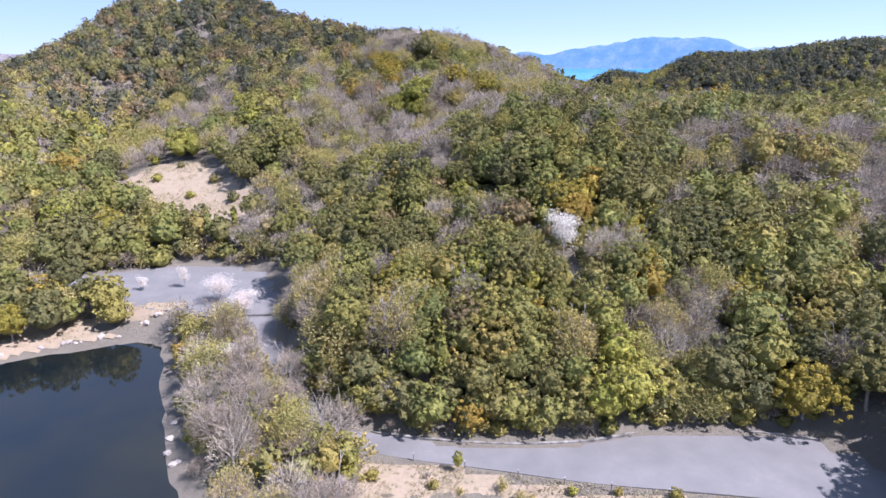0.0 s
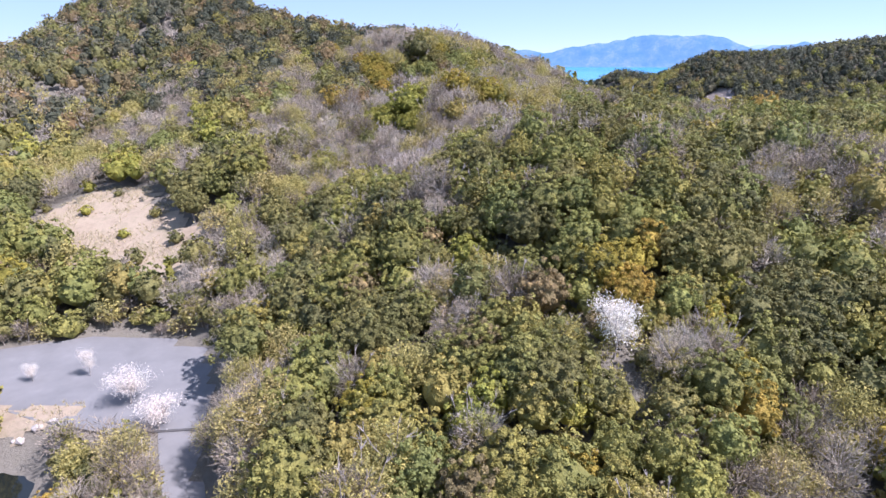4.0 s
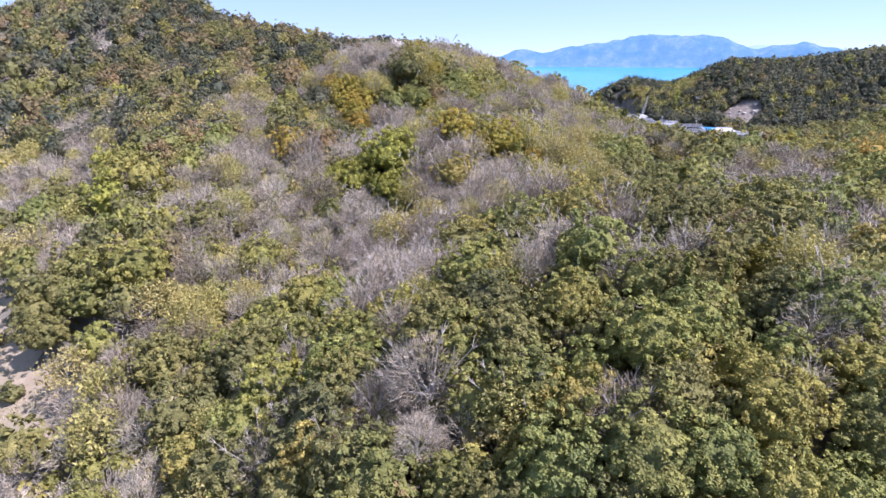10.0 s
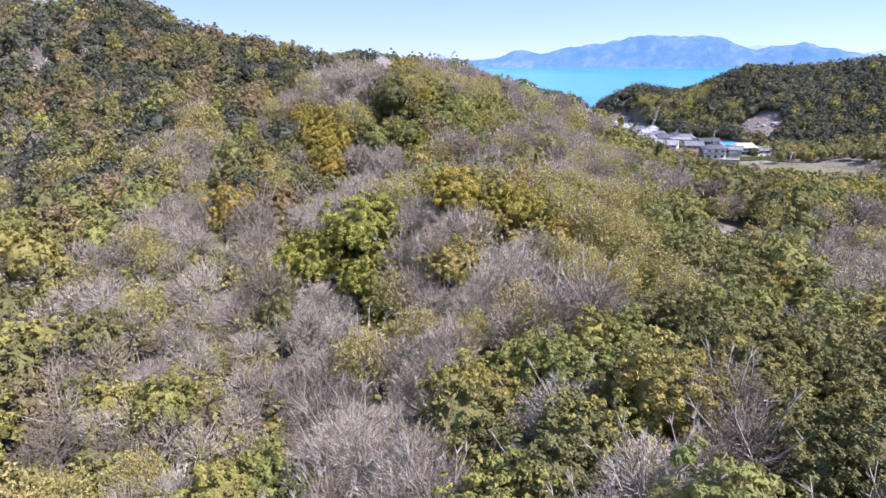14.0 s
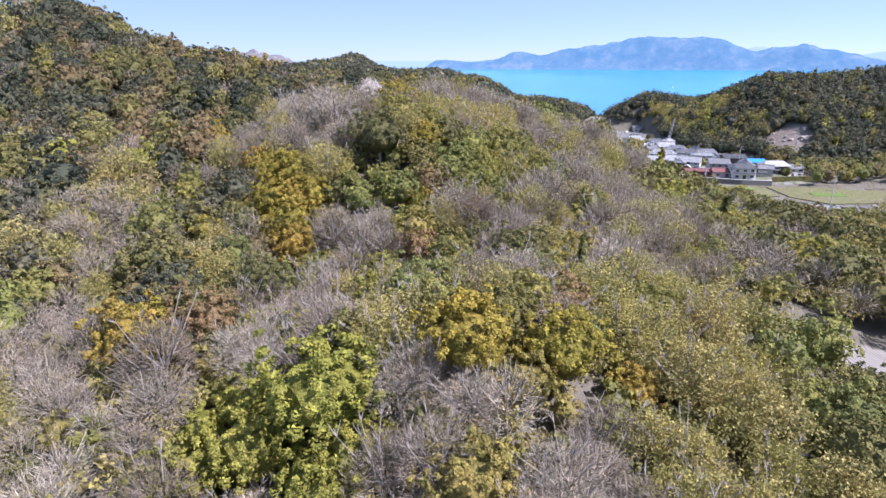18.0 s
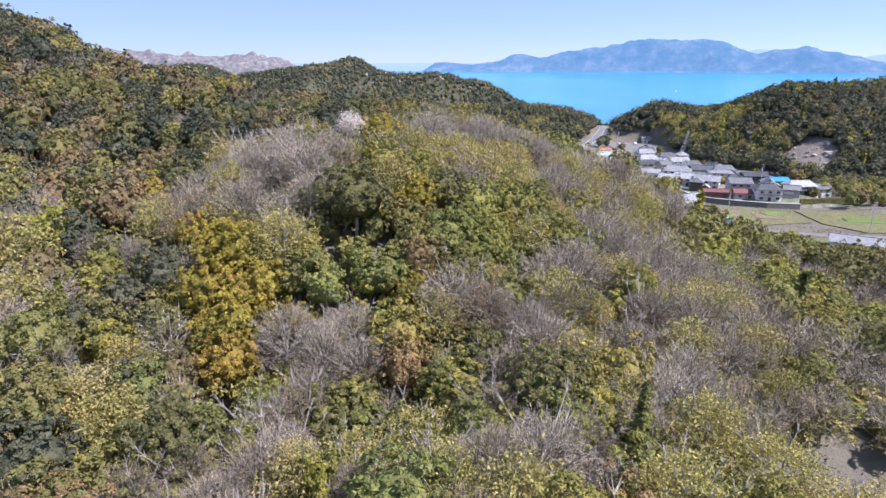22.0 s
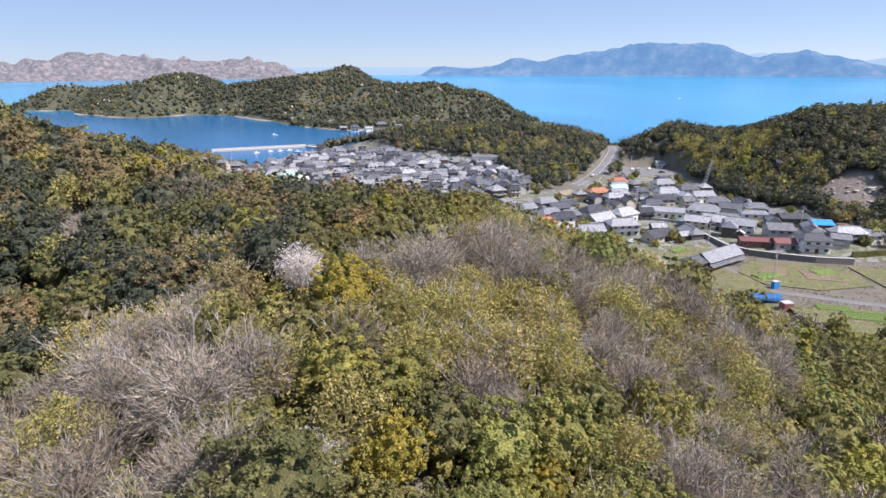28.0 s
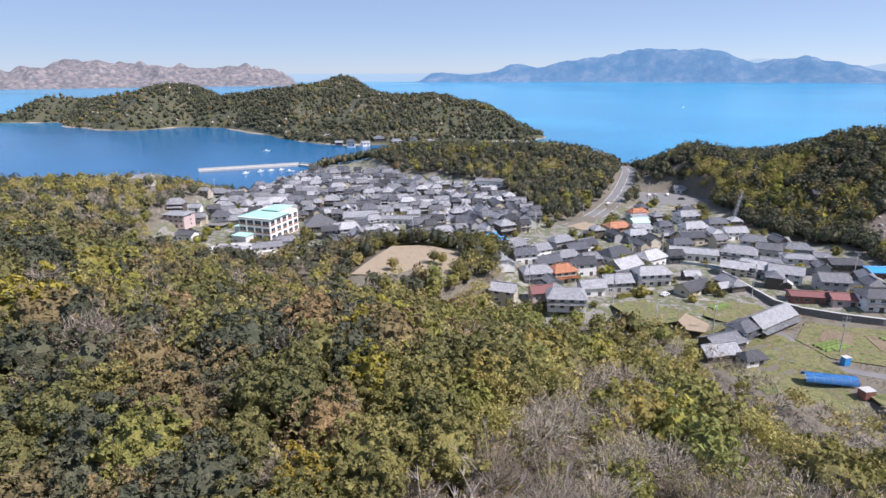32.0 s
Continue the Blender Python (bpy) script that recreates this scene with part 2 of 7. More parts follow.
def value_noise(x, y, size, seed=0):
    """Smooth noise from 0 to 1 with features of about that many metres."""
    x, y = np.asarray(x, float) / size, np.asarray(y, float) / size
    i, j = np.floor(x).astype(np.int64), np.floor(y).astype(np.int64)
    u, v = x - i, y - j
    u, v = u * u * (3 - 2 * u), v * v * (3 - 2 * v)
    a, b, c, d = (hash2(i + p, j + q, seed) for p, q in ((0, 0), (1, 0), (0, 1), (1, 1)))
    return (a * (1 - u) + b * u) * (1 - v) + (c * (1 - u) + d * u) * v


SEA = -3.5
POND = -2.6
# spot heights of the bare ground, region by region
VALLEY = [(-10, 67, -1.3), (14, 64, -2.2), (40, 62, -2.1), (-30, 50, -2.1), (0, 45, -3.0), (50, 30, 2.0), (-20, 0, -2.0), (40, -40, 5.0), (-60, 112, 0.9), (-42, 110, 2.7),
        (-85, 118, 0.9), (-110, 110, 3.3), (-130, 60, 1.9), (-170, 20, 8.2), (-62, 142, 6.4), (-88, 165, 13.3), (-105, 190, 14.5), (-47, 159, 18.5), (-140, 170, 20.7), (75, 60, 4.0), (110, 90, 12.0)]
SPUR = [(14, 94, 13.9), (1, 103, 12.7), (4, 119, 21.1), (3, 132, 25.1), (21, 131, 28.8), (-8, 123, 20.1), (0, 148, 24.9), (-25, 164, 14.8), (12, 181, 27.0), (-18, 186, 23.8), (-2, 187, 33.5),
        (-3, 171, 22.4), (-25, 130, 9.8), (-24, 105, 5.2), (45, 84, 7.0), (60, 125, 24.2), (80, 170, 24.9), (60, 190, 24.6), (80, 225, 25.4), (110, 160, 24.2), (26, 208, 30.5), (42, 208, 27.2), (60, 205, 26.2)]
RIDGE = [(-12, 207, 31.7), (-24, 226, 33.1), (-14, 217, 26.3), (2, 226, 30.9), (42, 239, 29.8), (-27, 254, 46.2), (-14, 239, 41.0), (-7, 249, 43.1), (-20, 272, 48.2), (-36, 276, 47.6), (4, 282, 45.8),
        (32, 280, 36.5), (-70, 211, 31.4), (-46, 190, 26.2), (75, 270, 18.6), (80, 300, 16.6), (100, 340, 3), (-48, 310, 51.7), (-86, 330, 56.7), (-110, 330, 69.1), (-150, 350, 69.2), (-195, 395, 74.7)]
LEE = [(-240, 380, 47.1), (-220, 300, 33.0), (-280, 300, 27.1), (-167, 330, 56.6), (-120, 250, 31.7), (-170, 230, 30.8), (-125, 370, 52.3), (-95, 370, 47.2), (-56, 360, 34.2), (10, 330, 34.9), (10, 370, 21.5), (20, 400, 2.4),
        (15, 430, 0.1), (-60, 400, 23.1), (-90, 420, 9.4), (-100, 460, 3.8), (-20, 462, 12.8), (-45, 430, 6.2), (-140, 430, 26.5), (-180, 470, 21.2), (-150, 500, 5.6), (60, 350, 7.1), (38, 335, 20.3), (70, 385, 3)]
TOWN = [(12, 472, 11), (10, 456, 11), (-100, 520, 3), (-20, 550, 3), (-10, 510, 5), (50, 540, 4), (-60, 700, 1), (20, 630, 4), (100, 440, 4), (140, 480, 6), (150, 430, 5), (160, 395, 5), (130, 365, 4),
        (98, 400, 4), (-170, 580, 18), (-250, 550, 22), (-320, 500, 25), (-140, 620, 2), (-110, 740, 0), (82, 564, 5), (102, 598, 7), (130, 660, 11), (140, 600, 5), (120, 500, 5), (180, 350, 10), (220, 300, 20)]
SHORE = [(45, 695, 20.3), (105, 690, 19.4), (-30, 750, 16.6), (60, 740, 15.6), (155, 640, 28.5), (175, 620, 24.4), (216, 620, 27.7), (209, 560, 43.2), (240, 560, 42.9), (335, 560, 54.5), (228, 650, 23.6), (175, 520, 8.3),
        (208, 502, 25.3), (182, 468, 5), (240, 480, 16.0), (300, 480, 38.8), (-200, 690, -9.2), (-330, 700, -9.1), (-120, 820, -8.7), (20, 830, -8.9), (150, 780, -7.6), (300, 760, -8.8), (420, 700, -9.3), (-420, 620, -9.0)]
CREST = [(-92, 347, 50.9), (-74, 352, 48.6), (-54, 324, 50.6), (-30, 318, 45.6), (-22, 306, 48.9), (6, 296, 47.3), (20, 288, 42.5), (45, 300, 30.6), (60, 310, 16.0), (50, 283, 28.9), (-70, 312, 55.6), (-110, 345, 59.4), (30, 310, 36.4), (80, 330, 9.3), (195, 600, 28.5), (150, 705, 4.0), (190, 632, 23.5), (146, 648, 20.9), (-12, 112, 13.5), (25, 84, 6.9), (-15, 84, 7.0), (-5, 84, 7.6), (24, 124, 27.2), (22, 133, 27.4)]
FLANK = [(7, 131, 28.6), (40, 108, 13.5), (55, 119, 23.0), (-38, 178, 22.0), (-18, 187, 26.5), (3, 185, 27.5), (-52, 170, 18.0), (24, 257, 33.5), (43, 234, 28.8), (-72, 256, 42.8), (-62, 269, 39.8), (60, 253, 18.3), (-37, 230, 34.0), (-45, 250, 41.7), (-48, 291, 48.7), (-33, 282, 48.2), (-9, 288, 47.3), (9, 281, 45.3), (25, 294, 39.5), (33, 287, 38.8), (-60, 300, 53.2), (42, 265, 27.9)]
SPOTS = np.array(VALLEY + SPUR + RIDGE + LEE + TOWN + SHORE + CREST + FLANK, float)


def spline_kernel(d2):
    return 0.5 * d2 * np.log(d2 + 1e-9)


def spline_weights(p, z, smooth=60.0):
    """Thin-plate spline through the spot heights."""
    n = len(p)
    d2 = ((p[:, None] - p[None]) ** 2).sum(2)
    a = np.zeros((n + 3, n + 3))
    a[:n, :n] = spline_kernel(d2) + smooth * np.eye(n)
    a[:n, n], a[:n, n + 1:] = 1, p
    a[n, :n], a[n + 1:, :n] = 1, p.T
    return np.linalg.solve(a, np.r_[z, 0, 0, 0])


CENTRE, SPAN = np.array([0.0, 350.0]), 100.0
KNOTS = (SPOTS[:, :2] - CENTRE) / SPAN
WEIGHTS = spline_weights(KNOTS, SPOTS[:, 2], 0.004)


def gap_to(line, x, y):
    """The distance from a line of points, and how far along it (0, 1, 2 ... at its points)."""
    best, along = np.full(np.shape(x), 1e9), np.zeros(np.shape(x))
    for k, (a, b) in enumerate(zip(line[:-1], line[1:])):
        ax, ay, bx, by = a[0], a[1], b[0], b[1]
        u = np.clip(((x - ax) * (bx - ax) + (y - ay) * (by - ay)) / ((bx - ax) ** 2 + (by - ay) ** 2), 0, 1)
        d = np.hypot(x - ax - u * (bx - ax), y - ay - u * (by - ay))
        along = np.where(d < best, k + u, along)
        best = np.minimum(best, d)
    return best, along


def inside(poly, x, y):
    """How far inside a closed outline (negative outside)."""
    x, y = np.asarray(x, float), np.asarray(y, float)
    odd = np.zeros(x.shape, bool)
    for (ax, ay), (bx, by) in zip(poly, poly[1:] + poly[:1]):
        cut = (ay > y) != (by > y)
        odd ^= cut & (x < (bx - ax) * (y - ay) / ((by - ay) or 1e-9) + ax)
    d, _ = gap_to(poly + poly[:1], x, y)
    return np.where(odd, d, -d)


def step(a, b, v):
    u = np.clip((v - a) / (b - a), 0, 1)
    return u * u * (3 - 2 * u)


# roads: x, y, half width, height
VALLEY_ROAD = [(-40, 106, 3, 1.0), (-34, 92, 2.2, 0.2), (-25, 76, 1.8, -1.2), (-17, 68.6, 1.8, -1.8), (-10, 66.4, 1.9, -2), (2, 64.6, 2.3, -2), (13, 63.8, 3.6, -2), (24, 64.4, 5.4, -2), (38, 63.6, 6, -2), (52, 60, 2.6, -2), (75, 48, 2.6, -1)]
HILL_ROAD = [(31, 212.2, 1.8, 28), (36, 209.6, 2, 27.6), (46, 206.4, 2, 27.2), (62, 204, 2, 26.6)]
TOWN_ROAD = [(-6, 496, 4, 4.6), (25, 505, 5, 4.6), (57, 535, 5.2, 4.6), (82, 565, 5.5, 5.4), (102, 600, 5.5, 7.2), (118, 636, 5.5, 9.6), (130, 668, 5.5, 11.8), (136, 700, 5.5, 10)]
FIELD_ROAD = [(86, 398, 1.6, 4.6), (96, 391, 1.6, 4.6), (112, 383, 1.6, 4.6), (128, 376, 1.6, 4.6), (150, 371, 1.6, 4.8), (185, 372, 1.6, 6)]
SIDE_STREET = [(104, 462, 2, 4.6), (112, 505, 2, 4.8), (118, 545, 2, 4.8), (122, 580, 2, 5.2)]
LANE = [(64, 448, 1.5, 4.6), (82, 441, 1.5, 4.6), (92, 425, 1.5, 4.6), (98, 408, 1.5, 4.6), (96, 391, 1.5, 4.6)]
ROADS = [VALLEY_ROAD, HILL_ROAD, TOWN_ROAD, FIELD_ROAD, SIDE_STREET, LANE]
CAR_PARK = [(-88, 113), (-74, 119), (-60, 124.5), (-50, 123.5), (-41.5, 119.5), (-36.5, 109), (-34.5, 99), (-45, 97.5), (-56, 100), (-66, 104), (-77, 108.5)]
POND_EDGE = [(-31, 56), (-35.5, 62), (-39, 68), (-44, 78), (-49.5, 89), (-53, 98), (-57, 96.5), (-63, 93), (-69, 90.5), (-76, 86.5), (-95, 80), (-125, 66), (-140, 20), (-100, -40), (-40, -40), (-24, 20)]
CLEARING = [(-39, 446), (-34, 462), (-27, 481), (-12, 482), (0, 472), (1, 452), (-6, 442), (-16, 452), (-24, 444)]
SQUARE = [(112, 582), (150, 582), (160, 600), (150, 622), (122, 624)]
FIELDS = [(74, 416), (92, 440), (110, 436), (128, 424), (165, 412), (200, 420), (205, 380), (165, 352), (118, 346), (96, 372), (92, 398)]


def ground(x, y):
    """Height of the ground, sea bed included."""
    x, y = np.asarray(x, float), np.asarray(y, float)
    flat = np.stack([x.ravel(), y.ravel()], 1)
    z = np.empty(len(flat))
    for k in range(0, len(flat), 20000):
        p = (flat[k:k + 20000] - CENTRE) / SPAN
        d2 = ((p[:, None] - KNOTS[None]) ** 2).sum(2)
        z[k:k + 20000] = spline_kernel(d2) @ WEIGHTS[:-3] + WEIGHTS[-3] + p @ WEIGHTS[-2:]
    z = np.clip(z.reshape(x.shape), -12, 95)
    z = z + (value_noise(x, y, 17, 3) - 0.5) * 2.2 + (value_noise(x, y, 6, 4) - 0.5) * 0.8
    town = step(0, 12, inside(TOWN_AREA, x, y))
    z = z * (1 - town) + town * (3.6 + 0.012 * (x + 20))
    z = z * (1 - step(-2, 8, inside(FIELDS, x, y))) + step(-2, 8, inside(FIELDS, x, y)) * 4.4
    d = inside(POND_EDGE, x, y)
    z = np.where(d > -14, np.minimum(z, POND + 0.15 - 0.22 * d + 0.3 * (value_noise(x, y, 2.5, 9) - 0.5)), z)
    for poly, level in ((CAR_PARK, 1.0), (CLEARING, 12.0), (SQUARE, 5.2)):
        s = step(-5, 0, inside(poly, x, y))
        z = z * (1 - s) + s * (level - 0.06)
    for line in ROADS:
        d, u = gap_to(line, x, y)
        half = np.interp(u, range(len(line)), [p[2] for p in line])
        high = np.interp(u, range(len(line)), [p[3] for p in line])
        s = step(5, 0.6, d - half)
        z = z * (1 - s) + s * (high - 0.07)
    z = z
    return np.where((y < 58) & (x > -16), np.maximum(z, SEA + 0.3), z)


TOWN_AREA = [(-146, 512), (-120, 500), (-76, 488), (-60, 505), (-40, 498), (8, 498), (22, 484), (24, 464), (14, 446), (12, 436), (30, 428), (60, 424), (76, 412), (100, 428), (125, 424), (168, 414), (176, 460), (166, 500), (150, 540),
             (150, 584), (112, 590), (98, 578), (80, 553), (58, 540), (50, 560), (46, 590), (35, 630), (10, 660), (-40, 700), (-75, 770), (-100, 760), (-130, 690), (-150, 640), (-146, 600), (-150, 560)]


def sheet(name, x0, x1, y0, y1, pitch, material, height, keep=None):
    """A grid of ground from x0 to x1 and y0 to y1."""
    xs, ys = np.arange(x0, x1 + pitch / 2, pitch), np.arange(y0, y1 + pitch / 2, pitch)
    gx, gy = np.meshgrid(xs, ys)
    z = height(gx, gy)
    n, k = len(xs), np.arange(len(xs) * len(ys)).reshape(len(ys), len(xs))
    faces = np.stack([k[:-1, :-1], k[:-1, 1:], k[1:, 1:], k[1:, :-1]], -1).reshape(-1, 4)
    verts = np.stack([gx, gy, z], -1).reshape(-1, 3)
    if keep is not None:
        mid = verts[faces].mean(1)
        faces = faces[keep(mid[:, 0], mid[:, 1])]
        used, back = np.unique(faces, return_inverse=True)
        verts, faces = verts[used], back.reshape(-1, 4)
    return mesh_of(name, verts, faces, material, True)


land = new("ground", sheet("ground", -450, 480, -90, 870, 3.0, soil, ground))
tagged(land, "brown leaf-strewn soil and dry grass of the wooded hills", "ground", kind="structure")
# the sea is a disc that ends at the horizon
verts = [(0, 130, SEA)] + [(4840 * math.sin(k * math.pi / 64), 130 + 4840 * math.cos(k * math.pi / 64), SEA) for k in range(128)]
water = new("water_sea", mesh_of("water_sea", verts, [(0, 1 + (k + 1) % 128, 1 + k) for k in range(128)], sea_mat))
tagged(water, "calm bright turquoise-blue sea", "sea", kind="structure")
pond = new("water_pond", mesh_of("water_pond", [(-220, -90, POND), (-24, -90, POND), (-24, 101, POND), (-220, 101, POND)], [(0, 1, 2, 3)], pond_mat))
tagged(pond, "dark still water of a small reservoir", "pond", kind="structure")


m = Mat("trodden town ground", 0.9)
w = m.world_place()
c = m.ramp(m.noise(0.15, 6, 0.7, w), [(0.3, (0.14, 0.13, 0.115)), (0.44, (0.25, 0.235, 0.21)), (0.5, (0.1, 0.11, 0.055)), (0.56, (0.13, 0.135, 0.07)), (0.62, (0.28, 0.262, 0.23)), (0.75, (0.4, 0.38, 0.345))])
town_mat = m.colour(c).bump(m.noise(3, 5, 0.7, w), 0.4, 0.1).m
TERRACE = [(24, 211.5), (30, 215.5), (41, 212.5), (50, 207.5), (48, 202.5), (38, 204.5), (30, 207.5)]
SAND_SLOPE = [(-93, 152), (-90, 160), (-85, 170), (-72, 167), (-66, 158), (-54, 151), (-48, 140), (-52, 134), (-69, 140), (-82, 146)]


def overlay(name, poly, pitch, lift, material, label, category, wobble=2.0):
    """A skin of other ground, a hand above the land, with an uneven edge."""
    xs, ys = [p[0] for p in poly], [p[1] for p in poly]
    ob = new(name, sheet(name, min(xs) - 4, max(xs) + 4, min(ys) - 4, max(ys) + 4, pitch, material, lambda x, y: ground(x, y) + lift,
                         lambda x, y: inside(poly, x, y) + (value_noise(x, y, 3, 71) - 0.5) * wobble * 2 > 0))
    return tagged(ob, label, category, kind="structure")


overlay("ground_town", TOWN_AREA, 3.0, 0.12, town_mat, "worn grey-brown yards and alleys between the houses", "ground", 1.0)
overlay("ground_sand_slope", SAND_SLOPE, 1.5, 0.15, sand, "bare pale sandy slope with dry tufts", "sand slope")
m = Mat("raked pale gravel", 0.95)
w = m.world_place()
c = m.ramp(m.noise(0.5, 6, 0.7, w), [(0.3, (0.23, 0.205, 0.18)), (0.6, (0.3, 0.275, 0.245)), (0.8, (0.25, 0.225, 0.19))])
furrow = m.node("ShaderNodeTexWave", Scale=0.7, Distortion=1.5)
m.link(w, furrow.inputs["Vector"])
raked = m.colour(m.mix(0.25, c, furrow.outputs[0], "MULTIPLY")).bump(furrow.outputs[1], 0.6, 0.08).m
overlay("ground_terrace", TERRACE, 0.8, 0.12, raked, "pale raked gravel terrace beside the hill lane", "terrace", 0.7)
overlay("ground_shore", [(-98, 81), (-76, 88), (-63, 94.5), (-53, 99.5), (-51, 103), (-62, 103), (-74, 106), (-98, 102)], 1.2, 0.1, sand, "pale gravelly shore of the pond", "shore", 0.6)
overlay("ground_verge", [(-14, 64), (0, 61.6), (12, 59), (20, 58), (34, 56.5), (36, 46), (-16, 46)], 1.5, 0.1, sand, "dry sandy verge with tufts below the lane", "verge", 0.8)


def ribbon(name, line, material, lift=0.0, scale=1.0, fine=6):
    """A road along a line of (x, y, half width, height), with a kerb-thick edge."""
    pts = np.array(line, float)
    u = np.linspace(0, len(pts) - 1, (len(pts) - 1) * fine + 1)
    i = np.clip(u.astype(int), 0, len(pts) - 2)
    f = (u - i)[:, None]
    before, after = pts[np.maximum(i - 1, 0)], pts[np.minimum(i + 2, len(pts) - 1)]
    a, b = pts[i], pts[i + 1]
    p = 0.5 * (2 * a + (b - before) * f + (2 * before - 5 * a + 4 * b - after) * f ** 2 + (3 * a - before - 3 * b + after) * f ** 3)
    way = np.gradient(p[:, :2], axis=0)
    way /= np.linalg.norm(way, axis=1)[:, None]
    side = np.stack([-way[:, 1], way[:, 0]], 1)
    rows = []
    for s, dz in ((-1, -0.3), (-1, 0), (1, 0), (1, -0.3)):
        rows.append(np.c_[p[:, :2] + s * scale * side * p[:, 2:3], p[:, 3] + lift + dz])
    n = len(p)
    v = np.concatenate(rows)
    faces = [(r * n + k, r * n + k + 1, (r + 1) * n + k + 1, (r + 1) * n + k) for r in range(3) for k in range(n - 1)]
    return new(name, mesh_of(name, v, np.array(faces)[:, ::-1], material))


def slab(name, poly, level, material, thick=0.3):
    bm = bmesh.new()
    top = [bm.verts.new((x, y, level)) for x, y in poly]
    bm.faces.new(top)
    low = [bm.verts.new((x, y, level - thick)) for x, y in poly]
    for k in range(len(poly)):
        j = (k + 1) % len(poly)
        bm.faces.new((top[k], low[k], low[j], top[j]))
    bmesh.ops.recalc_face_normals(bm, faces=bm.faces)
    bmesh.ops.triangulate(bm, faces=[f for f in bm.faces if len(f.verts) > 4])
    return part(name, bm, material, None)


for line, name, label in ((VALLEY_ROAD, "road_valley", "pale worn asphalt lane that widens beside the woods"), (HILL_ROAD, "road_hill", "narrow grey lane across the wooded saddle"),
                          (TOWN_ROAD, "road_town", "two-lane grey asphalt road over the low pass"), (FIELD_ROAD, "road_field", "narrow concrete farm road between the fields"),
                          (SIDE_STREET, "road_side", "straight grey side street between houses"), (LANE, "road_lane", "narrow lane beside the long farmhouse")):
    tagged(ribbon(name, line, asphalt), label, "road", kind="structure")
kerb = [(-24, 79.6), (-15.5, 70.6), (-10, 68.5), (2, 67.1), (13, 67.8), (22, 70.1), (32, 70.4), (42, 68.6)]
m = Mat("weathered kerb stone", 0.95)
stone_kerb = m.colour(m.ramp(m.noise(0.9, 5, 0.7, m.world_place()), [(0.35, (0.09, 0.085, 0.07)), (0.5, (0.2, 0.19, 0.17)), (0.68, (0.34, 0.325, 0.3))])).m
tagged(ribbon("trim_kerb", [(x, y, 0.18, -1.76) for x, y in kerb], stone_kerb), "low pale concrete kerb along the lane below the trees", "kerb", kind="structure")
white_line = Mat("worn white road paint", 0.7).colour((0.6, 0.6, 0.58)).m
for k, off in enumerate((-4.9, 4.9)):
    shifted = [(x, y, 0.09, z + 0.02) for x, y, _, z in TOWN_ROAD]
    way = [(b[0] - a[0], b[1] - a[1]) for a, b in zip(TOWN_ROAD[:-1], TOWN_ROAD[1:])] + [(6, 32)]
    shifted = [(x - off * wy / math.hypot(wx, wy), y + off * wx / math.hypot(wx, wy), hw, z) for (x, y, hw, z), (wx, wy) in zip(shifted, way)]
    tagged(ribbon("trim_edge_line", shifted, white_line), "white edge line of the town road", "road marking", kind="structure")
tagged(ribbon("trim_centre_line", [(x, y, 0.09, z + 0.02) for x, y, _, z in TOWN_ROAD], white_line), "white centre line of the town road", "road marking", kind="structure")
tagged(slab("pavement_car_park", CAR_PARK, 1.02, asphalt), "pale empty asphalt car park by the pond", "car park", kind="structure")
tagged(slab("pavement_square", SQUARE, 5.25, asphalt), "grey asphalt parking area below the pass", "car park", kind="structure")
tagged(slab("ground_clearing", CLEARING, 12.05, sand), "bare sandy clearing between trees above the town", "clearing", kind="structure")


# ---------------------------------------------------------------- the peninsula and the islands
m = Mat("far woodland", 0.95)
w = m.world_place()
c = m.ramp(m.noise(0.02, 6, 0.7, w), [(0.35, (0.05, 0.06, 0.035)), (0.55, (0.09, 0.09, 0.05)), (0.7, (0.13, 0.11, 0.07))])
high = m.node("ShaderNodeSeparateXYZ")
m.link(w, high.inputs[0])
scaled = m.node("ShaderNodeMath")
scaled.operation = "MULTIPLY_ADD"
m.link(high.outputs[2], scaled.inputs[0])
scaled.inputs[1].default_value, scaled.inputs[2].default_value = 0.1, 0.4
strand = m.mix(1.0, m.ramp(scaled.outputs[0], [(0.12, (1, 1, 1)), (0.22, (0, 0, 0))]), m.ramp(m.noise(0.012, 2, 0.5, w), [(0.48, (0.12, 0.12, 0.12)), (0.56, (1, 1, 1))]), "MULTIPLY")
c = m.mix(strand, c, (0.42, 0.34, 0.24))
far_wood = m.colour(c).bump(m.noise(0.2, 6, 0.7, w), 0.8, 3).m
def haze_painted(name, stops, scale, glow, strength):
    """Far land, haze painted on: own colour, plus emission for bright air before it."""
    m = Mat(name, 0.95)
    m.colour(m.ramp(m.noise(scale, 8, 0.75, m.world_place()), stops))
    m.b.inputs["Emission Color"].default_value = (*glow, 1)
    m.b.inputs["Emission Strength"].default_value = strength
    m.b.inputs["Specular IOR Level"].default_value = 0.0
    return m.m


# both islands emit a faint blue that stands for haze
hazy_rock = haze_painted("rocky island with painted haze", [(0.34, (0.03, 0.035, 0.04)), (0.44, (0.075, 0.073, 0.076)), (0.52, (0.13, 0.11, 0.102)), (0.64, (0.25, 0.21, 0.185))], 0.04, (0.12, 0.13, 0.165), 0.6)
hazy_blue = haze_painted("distant island with painted blue haze", [(0.36, (0.01, 0.03, 0.05)), (0.52, (0.045, 0.06, 0.07)), (0.66, (0.12, 0.11, 0.11))], 0.009, (0.085, 0.185, 0.34), 0.82)
